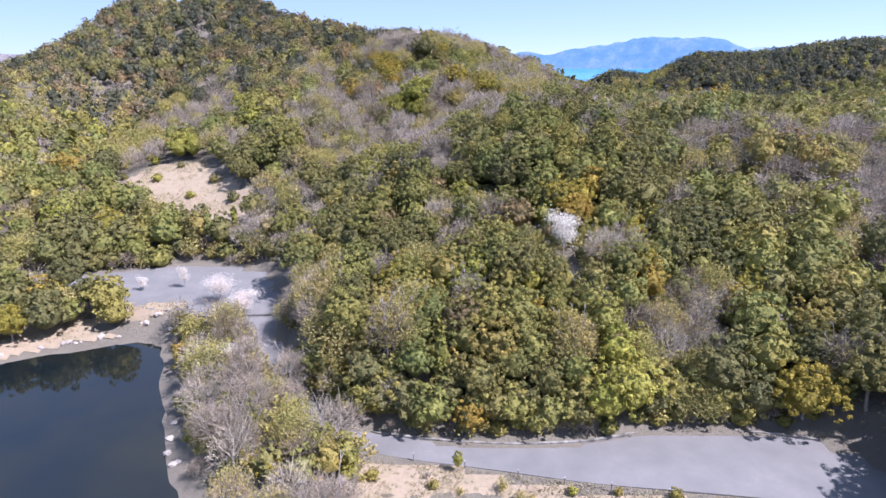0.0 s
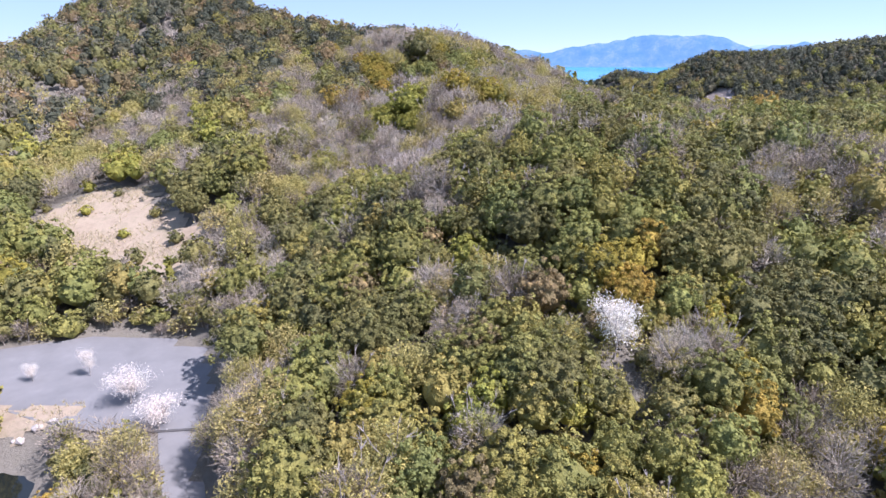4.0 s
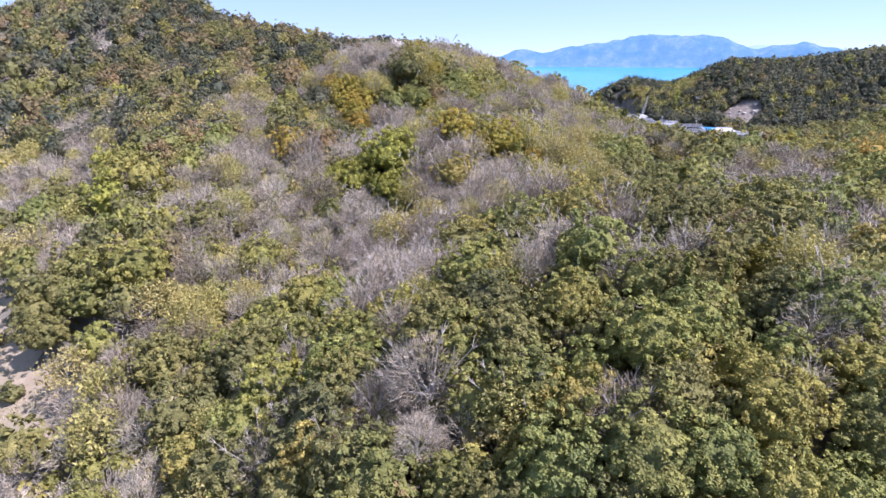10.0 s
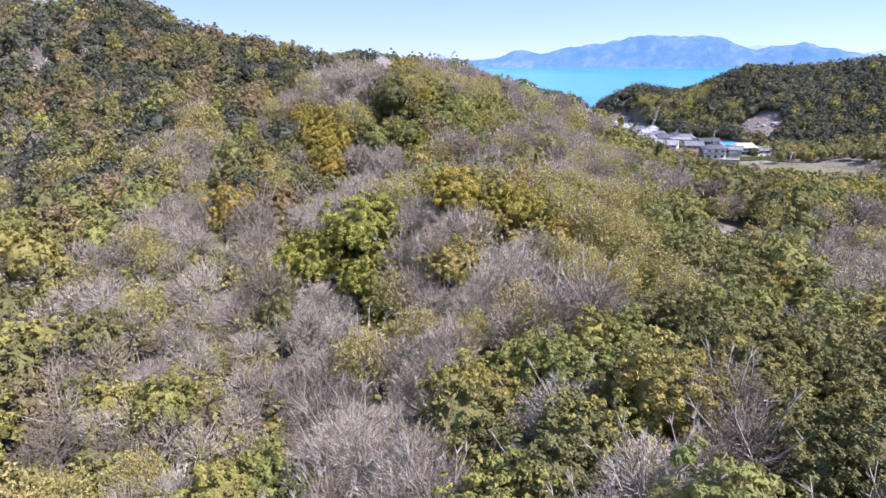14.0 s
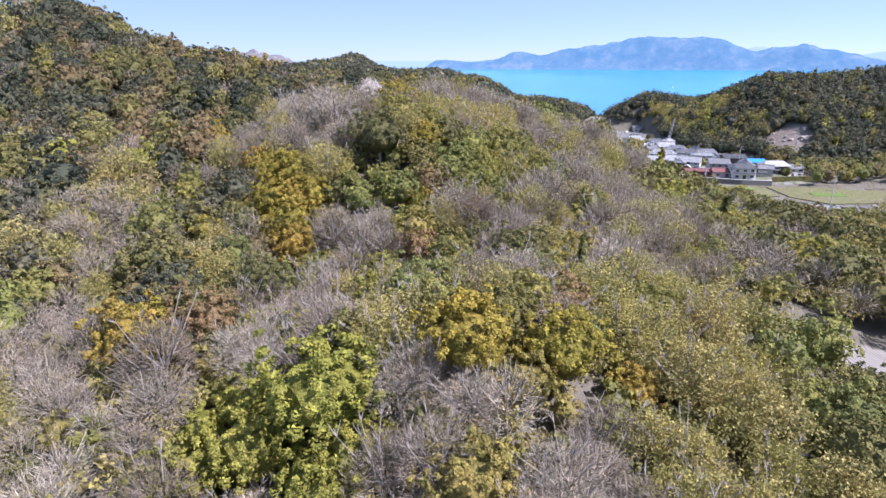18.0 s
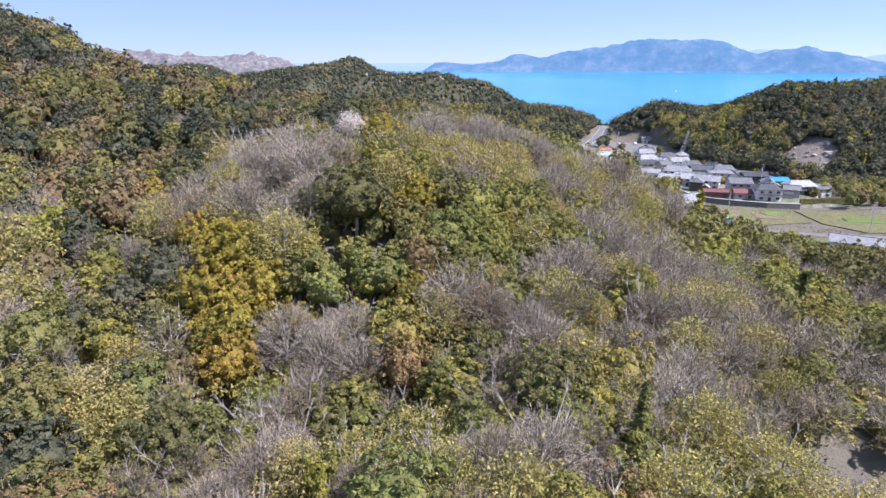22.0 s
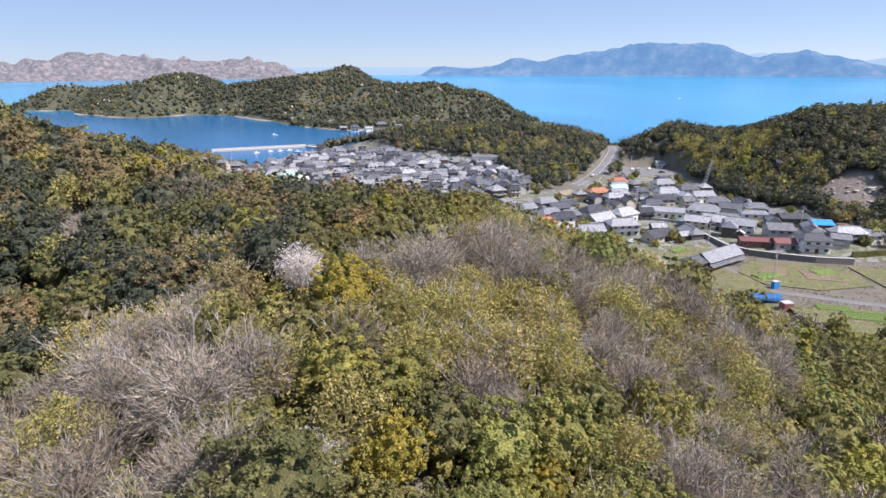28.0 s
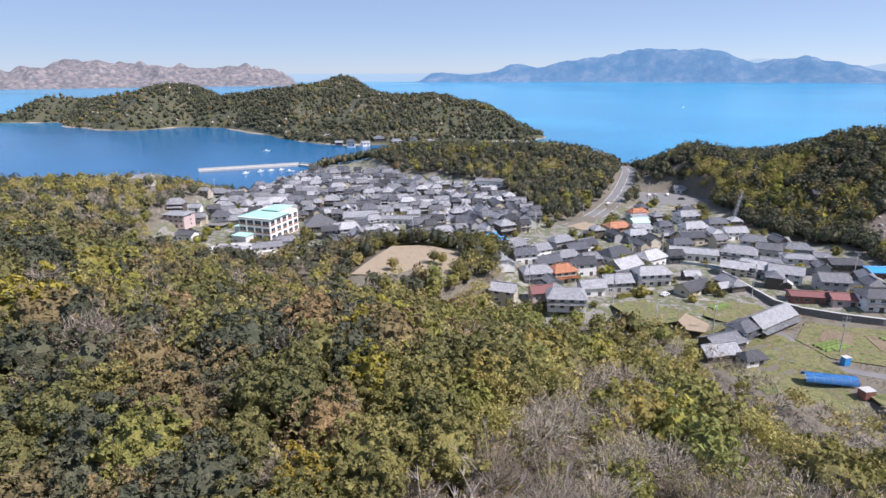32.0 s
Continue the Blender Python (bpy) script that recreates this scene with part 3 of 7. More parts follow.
# emission in the horizon sky's colour, painted as haze
haze = haze_painted("haze on the horizon", [(0.3, (0.03, 0.04, 0.05)), (0.7, (0.03, 0.04, 0.05))], 0.01, (0.25, 0.35, 0.45), 0.95)


def hills(tops, x, y):
    """Heights of a group of rounded hills (x, y, height, radius across, radius along)."""
    z = np.full(x.shape, -40.0)
    for hx, hy, h, rx, ry in tops:
        r = np.hypot((x - hx) / rx, (y - hy) / ry)
        z = np.logaddexp(z / 9, (h * (1 - r ** 1.6)) / 9) * 9
    return z


PENINSULA = [(-186, 1340, 72, 100, 260), (-119, 1226, 45, 110, 223), (-23, 1208, 46, 130, 198), (-489, 1332, 60, 140, 221), (-380, 1283, 40, 104, 151), (-291, 1267, 50, 118, 148), (-613, 1393, 42, 139, 153), (-716, 1336, 46, 107, 115), (56, 1113, 32, 60, 133), (85, 1010, 20, 45, 50), (-236, 1240, 55, 84, 199)]
PEN_SHORE = [(-790, 1300), (-690, 1285), (-621, 1228), (-540, 1152), (-466, 1132), (-415, 1190), (-350, 1176), (-290, 1108), (-200, 1006), (-130, 940), (-62, 956), (7, 992), (70, 985), (108, 960), (122, 1010), (118, 1180), (70, 1330), (-60, 1480), (-300, 1580), (-640, 1560), (-820, 1440)]


def peninsula_height(x, y):
    """Rounded hills that end in low bluffs along an uneven shore."""
    bank = inside(PEN_SHORE, x, y) + (value_noise(x, y, 45, 13) - 0.5) * 26
    z = hills(PENINSULA, x, y) + (value_noise(x, y, 60, 11) - 0.5) * 10 + (value_noise(x, y, 25, 12) - 0.5) * 5 - 4
    return np.clip(np.minimum(np.maximum(z, SEA + 3.5), SEA + bank * 0.55), SEA - 6, 90)


pen = new("ground_peninsula", sheet("ground_peninsula", -960, 260, 860, 1640, 8.0, far_wood, peninsula_height))
tagged(pen, "wooded peninsula with rounded hills across the bay", "peninsula", kind="structure")

# skylines of the far islands: bearing in degrees and height in metres
BLUE = [(-2.6, -4), (-2.1, 0), (-1.0, 53), (0.0, 63), (0.8, 57), (2.4, 45), (4.4, 61), (6.2, 110), (7.2, 116), (8.5, 96), (9.5, 104), (11.0, 139), (13.9, 165), (16.7, 210), (18.5, 220), (20.4, 208), (22.3, 214), (24.3, 188), (25.2, 147), (26.7, 110), (27.7, 136), (28.9, 150), (30.2, 158), (31.2, 127), (32.7, 114), (34.2, 76), (35.2, 58), (37.5, 40), (41, 16), (43, -4)]
ROCKS = [(-46, -4), (-43, 40), (-39, 70), (-35.1, 81), (-32.9, 97), (-31.4, 116), (-29.5, 130), (-28.5, 140), (-27.6, 126), (-26.4, 116), (-24.3, 122), (-23.0, 104), (-21.3, 96), (-19.1, 90), (-17.2, 104), (-15.8, 89), (-14.4, 66), (-13.4, 30), (-13, -4)]


def arc_sheet(name, first, last, near, far, across, deep, material, height):
    """A strip of land on an arc round the middle of the walk; height(metres along the arc, metres outward)."""
    a, r = np.meshgrid(np.radians(np.linspace(first, last, across)), np.linspace(near, far, deep))
    z = height(a * 4600, r - near)
    k = np.arange(across * deep).reshape(deep, across)
    faces = np.stack([k[:-1, :-1], k[:-1, 1:], k[1:, 1:], k[1:, :-1]], -1).reshape(-1, 4)
    return new(name, mesh_of(name, np.stack([r * np.sin(a), 130 + r * np.cos(a), z], -1).reshape(-1, 3), faces, material, True))


def skyline(knots, deep, rough, seed):
    """Land under a skyline, rising from the shore to a crest and with spurs on its face."""
    def height(s, d):
        top = np.interp(np.degrees(s / 4600), [k[0] for k in knots], [k[1] for k in knots])
        rise = np.clip(d / deep, 0, 1)
        spur = value_noise(s, d, 190, seed) * 0.6 + value_noise(s, d, 75, seed + 1) * 0.4
        shape = step(0.0, 1.0, rise * (0.72 + 0.7 * spur)) ** 0.75
        z = (top - SEA) * shape + SEA + (value_noise(s, d, 60, seed + 2) - 0.5) * rough * np.minimum(1, top / 60) * (0.3 + rise)
        return np.where(d < 2, SEA - 2, z)
    return height


tagged(arc_sheet("backdrop_blue_island", -3, 43.5, 4480, 4790, 460, 26, hazy_blue, skyline(BLUE, 250, 16, 31)), "distant mountain island with glowing blue haze painted on", "island", kind="structure")
tagged(arc_sheet("backdrop_rocky_island", -46, -13, 3760, 4150, 520, 44, hazy_rock, skyline(ROCKS, 320, 42, 21)), "rocky mountain island paled by painted haze", "island", kind="structure")
COAST = [(-20, 30, 900), (-6, 22, 700), (5, 16, 500), (26.8, 150, 300), (36.5, 120, 500), (44, 90, 600)]


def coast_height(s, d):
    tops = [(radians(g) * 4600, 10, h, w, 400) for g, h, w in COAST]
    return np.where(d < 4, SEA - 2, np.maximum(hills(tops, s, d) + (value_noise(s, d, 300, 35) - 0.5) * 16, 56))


# added strip whose glow fills the band between sea edge and sky
tagged(arc_sheet("backdrop_far_coast", -62, 62, 4842, 4850, 260, 3, haze, coast_height), "pale far coast with an added strip of glowing haze", "far coast", kind="structure")


# ---------------------------------------------------------------- trees
def orient(n):
    """Two directions across each of the unit vectors n."""
    a = np.where(np.abs(n[:, 2:3]) < 0.9, [[0, 0, 1.0]], [[1.0, 0, 0]])
    s = np.cross(n, a)
    s /= np.linalg.norm(s, axis=1)[:, None]
    return s, np.cross(n, s)


def unit(rng, n):
    v = rng.normal(size=(n, 3))
    return v / np.linalg.norm(v, axis=1)[:, None]


def leaves(rng, centre, normal, size, long=1.0):
    """Pointed leaf sprays: one triangle at each centre."""
    n = len(centre)
    s, t = orient(normal)
    turn = rng.uniform(0, 2 * np.pi, n)[:, None]
    a, b = s * np.cos(turn) + t * np.sin(turn), t * np.cos(turn) - s * np.sin(turn)
    size = size[:, None] * rng.uniform(0.6, 1.3, (n, 1))
    v = np.stack([centre - a * size * long * 0.8 + b * size * 0.7, centre - a * size * long * 0.8 - b * size * 0.7, centre + a * size * long * 1.2 - normal * size * 0.3], 1).reshape(-1, 3)
    return v, np.arange(3 * n).reshape(n, 3)


def icosphere(sub):
    bm = bmesh.new()
    bmesh.ops.create_icosphere(bm, subdivisions=sub, radius=1)
    v = np.array([p.co[:] for p in bm.verts])
    f = np.array([[p.index for p in q.verts] for q in bm.faces])
    bm.free()
    return v, f


ICO = icosphere(1)
ROUND = icosphere(2)


def crown_leafy(rng, r, h, count, size, lobes, dense=0.75, fat=1.0):
    """A broadleaf crown: a dome of small tufts with dark gaps between them, r across and h high, standing on z = 0."""
    k = np.arange(lobes)
    up = 1 - (k + 0.5) / lobes * 1.25
    turn = k * 2.39996 + rng.uniform(0, 6.28)
    flat = np.sqrt(np.clip(1 - up * up, 0, 1))
    way = np.stack([flat * np.cos(turn), flat * np.sin(turn), up], 1) + rng.normal(size=(lobes, 3)) * 0.1
    bulge = 0.84 + 0.2 * np.sin(way[:, 0] * 4 + rng.uniform(0, 6)) * np.sin(way[:, 1] * 4 + rng.uniform(0, 6)) + rng.uniform(-0.13, 0.1, lobes)
    cs = way * bulge[:, None] * [r * 0.9, r * 0.9, h * 0.55] + [0, 0, h * 0.42]
    rs = fat * r * 1.2 / math.sqrt(lobes) * rng.uniform(0.7, 1.25, lobes)
    pick = rng.choice(lobes, count, p=rs ** 2 / (rs ** 2).sum())
    d = unit(rng, count) + way[pick] * 0.65 + [0, 0, 0.3]
    d /= np.linalg.norm(d, axis=1)[:, None]
    p = cs[pick] + d * (rs[pick] * rng.uniform(0.66, 1.06, count))[:, None]
    nrm = d + unit(rng, count) * 0.5
    nrm /= np.linalg.norm(nrm, axis=1)[:, None]
    v, f = leaves(rng, p, nrm, np.full(count, size))
    # the inside of the crown
    core = ROUND if lobes > 20 else ICO
    iv = core[0] * rng.uniform(0.9, 1.1, (len(core[0]), 1)) * [r * dense, r * dense, h * 0.55 * dense] + [0, 0, h * 0.4]
    return np.concatenate([v, iv]), np.concatenate([f, core[1] + len(v)])


def crown_cone(rng, r, h, count, size):
    """A conifer's crown: drooping sprays in a ragged cone."""
    z = h * rng.uniform(0.05, 1, count) ** 1.1
    q = r * (1.05 - z / h) * (0.75 + 0.3 * np.sin(z * 5.5)) * rng.uniform(0.55, 1.05, count)
    a = rng.uniform(0, 2 * np.pi, count)
    p = np.c_[np.cos(a) * q, np.sin(a) * q, z]
    nrm = np.c_[np.cos(a) * 0.6, np.sin(a) * 0.6, np.full(count, 0.6)] + unit(rng, count) * 0.5
    nrm /= np.linalg.norm(nrm, axis=1)[:, None]
    v, f = leaves(rng, p, nrm, np.full(count, size), 1.4)
    iv = ICO[0] * [r * 0.45, r * 0.45, h * 0.42] + [0, 0, h * 0.45]
    return np.concatenate([v, iv]), np.concatenate([f, ICO[1] + len(v)])


def stick(p, q, a, b, sides=3):
    """A tapered limb from p to q, as quads."""
    p, q = np.asarray(p, float), np.asarray(q, float)
    d = (q - p) / (np.linalg.norm(q - p) + 1e-9)
    s, t = orient(d[None])
    ang = np.arange(sides) * 2 * np.pi / sides
    ring = s * np.cos(ang)[:, None] + t * np.sin(ang)[:, None]
    v = np.concatenate([p + ring * a, q + ring * b])
    q = [(k, (k + 1) % sides, sides + (k + 1) % sides, sides + k) for k in range(sides)]
    return v, np.array([(a, b, c) for a, b, c, _ in q] + [(a, c, d) for a, _, c, d in q])


def join(pieces):
    vs, fs, base = [], [], 0
    for v, f in pieces:
        vs.append(v)
        fs.append(f + base)
        base += len(v)
    return np.concatenate(vs), np.concatenate(fs)


def limbs(rng, h, r, n, thick, rise=0.55):
    """A trunk and its limbs: the pieces, and where the limbs end."""
    pieces, ends = [], []
    lean = rng.uniform(-0.12, 0.12, 2) * h
    fork = np.array([lean[0] * 0.5, lean[1] * 0.5, h * 0.38])
    pieces.append(stick((0, 0, -0.6), fork, thick, thick * 0.7, 6))
    for k in range(n):
        a = 2 * np.pi * (k + rng.uniform(-0.3, 0.3)) / n
        q = r * rng.uniform(0.35, 0.85)
        end = np.array([math.cos(a) * q, math.sin(a) * q, h * rng.uniform(rise, 0.92)])
        mid = fork * 0.5 + end * 0.5 + np.array([0, 0, -0.05 * h]) + rng.uniform(-0.1, 0.1, 3) * r
        pieces += [stick(fork, mid, thick * 0.55, thick * 0.38, 4), stick(mid, end, thick * 0.38, thick * 0.16, 3)]
        ends += [mid, end]
    pieces.append(stick(fork, (lean[0], lean[1], h * 0.9), thick * 0.6, thick * 0.15, 4))
    ends.append(np.array([lean[0], lean[1], h * 0.85]))
    return pieces, np.array(ends)


def boughs(rng, ends, r, h, thick, each=3):
    """Finer branches that fan out from the limbs towards the dome of the crown."""
    out = []
    for p in ends:
        for _ in range(each):
            d = p - [0, 0, h * 0.3] + rng.normal(size=3) * r * 0.45
            d[2] = abs(d[2])
            d /= np.linalg.norm(d)
            out.append(stick(p, p + d * r * rng.uniform(0.12, 0.3), thick, thick * 0.3, 3))
    return out


def crown_twigs(rng, r, h, ends, count, width, length):
    """A leafless crown: fans of thin twigs that reach up and out of the limbs."""
    d = unit(rng, count)
    d[:, 2] = np.abs(d[:, 2]) * np.where(rng.uniform(size=count) < 0.9, 1, -0.35)
    lump = 0.86 + 0.14 * np.sin(d[:, 0] * 6.5 + ends[0, 0] * 9) * np.sin(d[:, 1] * 6 + ends[-1, 1] * 9)
    deep = (rng.uniform(0.3, 1.0, count) ** 0.55) * lump
    base = d * deep[:, None] * [r, r, h * 0.58] + [0, 0, h * 0.38] - d * length * 0.6
    out = d * [0.9, 0.9, 0.7] + [0, 0, 0.3] + unit(rng, count) * 0.7
    out /= np.linalg.norm(out, axis=1)[:, None]
    s, _ = orient(out)
    turn = unit(rng, count)
    s = np.cross(out, turn)
    s /= np.linalg.norm(s, axis=1)[:, None] + 1e-9
    ln = length * rng.uniform(0.5, 1.3, (count, 1))
    wd = width * rng.uniform(0.6, 1.4, (count, 1))
    tip = base + out * ln
    v = np.stack([base - s * wd, base + s * wd, tip], 1).reshape(-1, 3)
    return v, np.arange(3 * count).reshape(count, 3)


rng = np.random.default_rng(7)


def tree_model(kind, k):
    """One tree of that kind: trunk mesh and crown mesh, about a crown of radius 1 scaled by its size."""
    if kind in ("olive", "dark", "gold", "rust", "lime", "green"):
        large = k % 2 == 1
        r, h = (rng.uniform(3.1, 3.8), rng.uniform(6.8, 8.0)) if large else (rng.uniform(2.1, 2.8), rng.uniform(5.6, 7.0))
        pieces, _ = limbs(rng, h * 0.8, r * 0.8, 5, 0.2 if large else 0.16)
        crown = crown_leafy(rng, r, h * 0.82, 5600 if large else 3000, 0.118, int(rng.integers(110, 134) if large else rng.integers(54, 68)), 0.6)
        crown = crown[0] + [0, 0, h * 0.2], crown[1]
    elif kind == "cone":
        r, h = rng.uniform(1.3, 1.8), rng.uniform(7, 8.5)
        pieces = [stick((0, 0, -0.6), (0, 0, h * 0.9), 0.16, 0.03, 6)]
        crown = crown_cone(rng, r, h, 1200, 0.19)
    elif kind == "pink":
        r, h = 2.8, 5.8
        pieces, ends = limbs(rng, h, r, 8, 0.16)
        base = ends[rng.integers(len(ends), size=5200)] + rng.normal(size=(5200, 3)) * [0.72, 0.72, 0.5] + [0, 0, 0.2]
        crown = leaves(rng, base, unit(rng, 5200), np.full(5200, 0.085))
    else:
        r, h = rng.uniform(2.7, 3.7), rng.uniform(6.2, 7.8)
        pieces, ends = limbs(rng, h, r, 9, 0.13)
        pieces += boughs(rng, ends, r, h, 0.034, 4)
        crown = crown_twigs(rng, r, h, ends, 4000 if kind == "bare" else 1300, 0.0155, 0.55)
        if kind == "bud":
            n = 4200
            base = np.repeat(crown_twigs(rng, r, h, ends, n // 4, 0.0125, 0.7)[0][2::3], 4, 0) + rng.normal(size=(n, 3)) * 0.13
            crown = join([crown, leaves(rng, base, unit(rng, n), np.full(n, 0.088))])
    trunk = join(pieces)
    return mesh_of("trunk", *trunk, bark, True), mesh_of("crown", *crown, LEAF[kind][0])


NAMES = {"olive": ("evergreen_tree", "evergreen oak"), "dark": ("dark_evergreen_tree", "evergreen"), "gold": ("golden_tree", "tree"), "cone": ("conifer_tree", "conifer"),
         "pink": ("cherry_tree", "cherry tree"), "bare": ("bare_tree", "bare tree"), "bud": ("budding_tree", "budding tree"), "rust": ("russet_tree", "tree"), "lime": ("fresh_green_tree", "tree"), "green": ("leafy_green_tree", "evergreen")}
LABELS = {"olive": "olive-green evergreen broadleaf tree on the wooded slope", "dark": "dense dark-green evergreen broadleaf tree on the slope", "gold": "golden-yellow flowering evergreen tree on the slope",
          "cone": "slender green conifer rising among broadleaf trees", "pink": "pale blossoming wild cherry tree among evergreens", "bare": "leafless grey-brown tree with fine upswept twigs",
          "rust": "brownish young-leaved evergreen tree on the slope", "lime": "fresh light-green tree among darker evergreens",
          "bud": "half-bare tree with fresh yellow-green buds", "green": "mid-green glossy evergreen broadleaf tree on the slope"}
MODELS = {k: [tree_model(k, j) for j in range(n)] for k, n in (("olive", 8), ("dark", 6), ("gold", 4), ("cone", 3), ("pink", 2), ("bare", 6), ("bud", 4), ("rust", 2), ("lime", 3), ("green", 4))}
STANDING = {k: 0 for k in NAMES}


def shrub_model(kind):
    """A low bush of that kind: stems and a loose head of leaves."""
    pieces, ends = limbs(rng, 5.6, 2.6, 6, 0.14, 0.35)
    if kind in ("bare", "bud"):
        head = crown_twigs(rng, 2.6, 5.6, ends, 420, 0.035, 1.6)
        if kind == "bud":
            base = ends[rng.integers(len(ends), size=160)] + rng.normal(size=(160, 3)) * 0.8
            head = join([head, leaves(rng, base, unit(rng, 160), np.full(160, 0.3))])
    else:
        head = crown_leafy(rng, 2.6, 5.2, 420, 0.34, 22, 0.72)
    return mesh_of("stem", *join(pieces), bark, True), mesh_of("foliage", *head, LEAF[kind][0])


SHRUBS = {k: [shrub_model(k) for _ in range(2)] for k in ("olive", "dark", "lime", "bare", "bud")}



def plant(kind, x, y, size=1.0, label="", wide=1.0, model=None):
    """A single tree with its trunk and crown."""
    z = float(ground(np.array([x]), np.array([y]))[0])
    STANDING[kind] += 1
    base = new(NAMES[kind][0])
    trunk_mesh, crown_mesh = MODELS[kind][STANDING[kind] % len(MODELS[kind]) if model is None else model]
    base.matrix_world = pose(x, y, z, 0, 0, (x * 37 + y * 91) % 360) @ Matrix.Diagonal((size * wide, size * wide, size, 1))
    for name, me in (("trunk", trunk_mesh), ("crown", crown_mesh)):
        ob = new(name, me)
        ob.parent = base
    tagged(base, label or LABELS[kind], NAMES[kind][1], "trees of the wooded hills")
    return base


# templates for the woods that nobody could count, coarser with distance
def far_template(kind, lod, k):
    if kind in ("olive", "dark", "gold", "lime", "rust", "green", "pine"):
        n, s, l = ((960, 0.185, 40), (300, 0.3, 26), (110, 0.43, 16), (18, 0.95, 6))[lod]
        big = k % 2 and lod < 2
        v, f = crown_leafy(rng, 3.6 if big else 2.6, 6.3 if big else 5.4, n * 2 if big else n, s, l * 2 if big else l, (0.62, 0.66, 0.78, 0.9)[lod], (1.0, 1.0, 1.1, 1.1)[lod])
        return v + [0, 0, 1.2], f
    if kind == "cone":
        n, s = ((300, 0.34), (120, 0.55), (50, 0.9), (12, 1.5))[lod]
        return crown_cone(rng, 1.7, 8, n, s)
    pieces, ends = limbs(rng, 7.0, 3.2, 7, 0.12)
    n, wd, ln = ((1000, 0.02, 0.8), (480, 0.034, 0.9), (110, 0.085, 1.15), (26, 0.2, 1.8))[lod]
    out = [crown_twigs(rng, 3.2, 7.0, ends, n if kind == "bare" else n // 2, wd, ln)]
    if lod == 0:
        out.append(join(pieces))
    if lod == 3:
        out.append((ICO[0] * [1.9, 1.9, 2.2] + [0, 0, 3.4], ICO[1]))
    if kind == "bud":
        k = int(n * 1.6)
        k -= k % 2
        b = np.repeat(crown_twigs(rng, 3.2, 7.0, ends, k // 2, wd, ln)[0][2::3], 2, 0) + rng.normal(size=(k, 3)) * 0.15
        out.append(leaves(rng, b, unit(rng, k), np.full(k, (0.12, 0.18, 0.32, 0.8)[lod])))
    return join(out)


FAR = {(k, l): [far_template(k, l, j) for j in range(4)] for k in ("olive", "dark", "gold", "cone", "bare", "bud", "lime", "rust", "green", "pine") for l in range(4)}


# stands of one kind of tree: x, y, radius, from the valley to the lee of the ridge
LEAFLESS_VALLEY = [(-26, 60, 4), (-11, 70, 3), (-32, 71, 10), (-23, 72, 5), (26, 79, 4), (32, 84, 5), (-41, 84, 5), (21, 93, 3), (-31, 95, 3), (-30, 98, 4), (-3, 101, 2), (-4, 107, 2), (71, 107, 8), (-4, 109, 2),
    (54, 112, 5), (46, 120, 5), (-37, 121, 5), (46, 123, 6), (-46, 124, 6), (-9, 125, 3), (-43, 126, 7), (49, 128, 6), (-40, 134, 6), (14, 136, 2), (81, 138, 15), (4, 140, 2), (12, 146, 3)]
LEAFLESS_SADDLE = [(-40, 149, 5), (-8, 151, 5), (3, 152, 2), (49, 156, 6), (-35, 159, 6), (-13, 166, 7), (-33, 166, 8), (-68, 170, 6), (-90, 170, 8), (-8, 172, 5), (-23, 176, 9), (-32, 176, 11), (3, 179, 8), (-1, 181, 8),
    (-19, 182, 5), (-41, 187, 12), (-58, 188, 4), (57, 188, 11), (-8, 198, 2), (-19, 201, 5), (-86, 204, 11), (-21, 207, 5), (-79, 207, 5), (-5, 208, 3), (3, 208, 4), (-18, 210, 3), (72, 210, 6)]
LEAFLESS_SLOPE = [(37, 216, 7), (30, 217, 5), (24, 219, 7), (-45, 220, 4), (-17, 224, 3), (-52, 224, 4), (17, 225, 8), (40, 226, 4), (-89, 229, 6), (3, 231, 3), (29, 232, 5), (34, 232, 5), (19, 233, 4), (-45, 234, 3),
    (27, 237, 5), (16, 240, 3), (-22, 242, 2), (26, 246, 6), (31, 246, 7), (-24, 247, 5), (-12, 249, 2), (-37, 250, 6), (-24, 250, 5), (22, 253, 6), (-30, 254, 5), (30, 261, 8), (74, 268, 7)]
LEAFLESS_CREST = [(-1, 271, 2), (16, 272, 4), (49, 274, 6), (-7, 275, 5), (23, 276, 12), (3, 279, 4), (31, 279, 8), (66, 280, 6), (-6, 283, 4), (34, 284, 8), (2, 286, 3), (15, 289, 4), (8, 292, 6), (18, 292, 3),
    (52, 292, 6), (-14, 294, 2), (26, 296, 5), (-43, 298, 4), (-27, 303, 4), (-41, 303, 5), (-37, 312, 4), (152, 341, 18), (74, 357, 12), (91, 360, 11), (-57, 371, 6), (72, 378, 8), (63, 389, 10)]
BUDDING_VALLEY = [(-19, 57, 4), (-13, 60, 3), (25, 74, 5), (-24, 102, 3), (-40, 135, 5), (-39, 154, 4), (-36, 156, 4), (-13, 172, 4), (-23, 176, 4), (20, 181, 6), (-101, 182, 11), (16, 190, 7), (12, 200, 4), (52, 200, 4),
    (17, 201, 3), (23, 202, 6), (16, 208, 2), (-102, 220, 6), (-41, 244, 2), (9, 246, 2), (-36, 260, 2), (-23, 261, 3)]
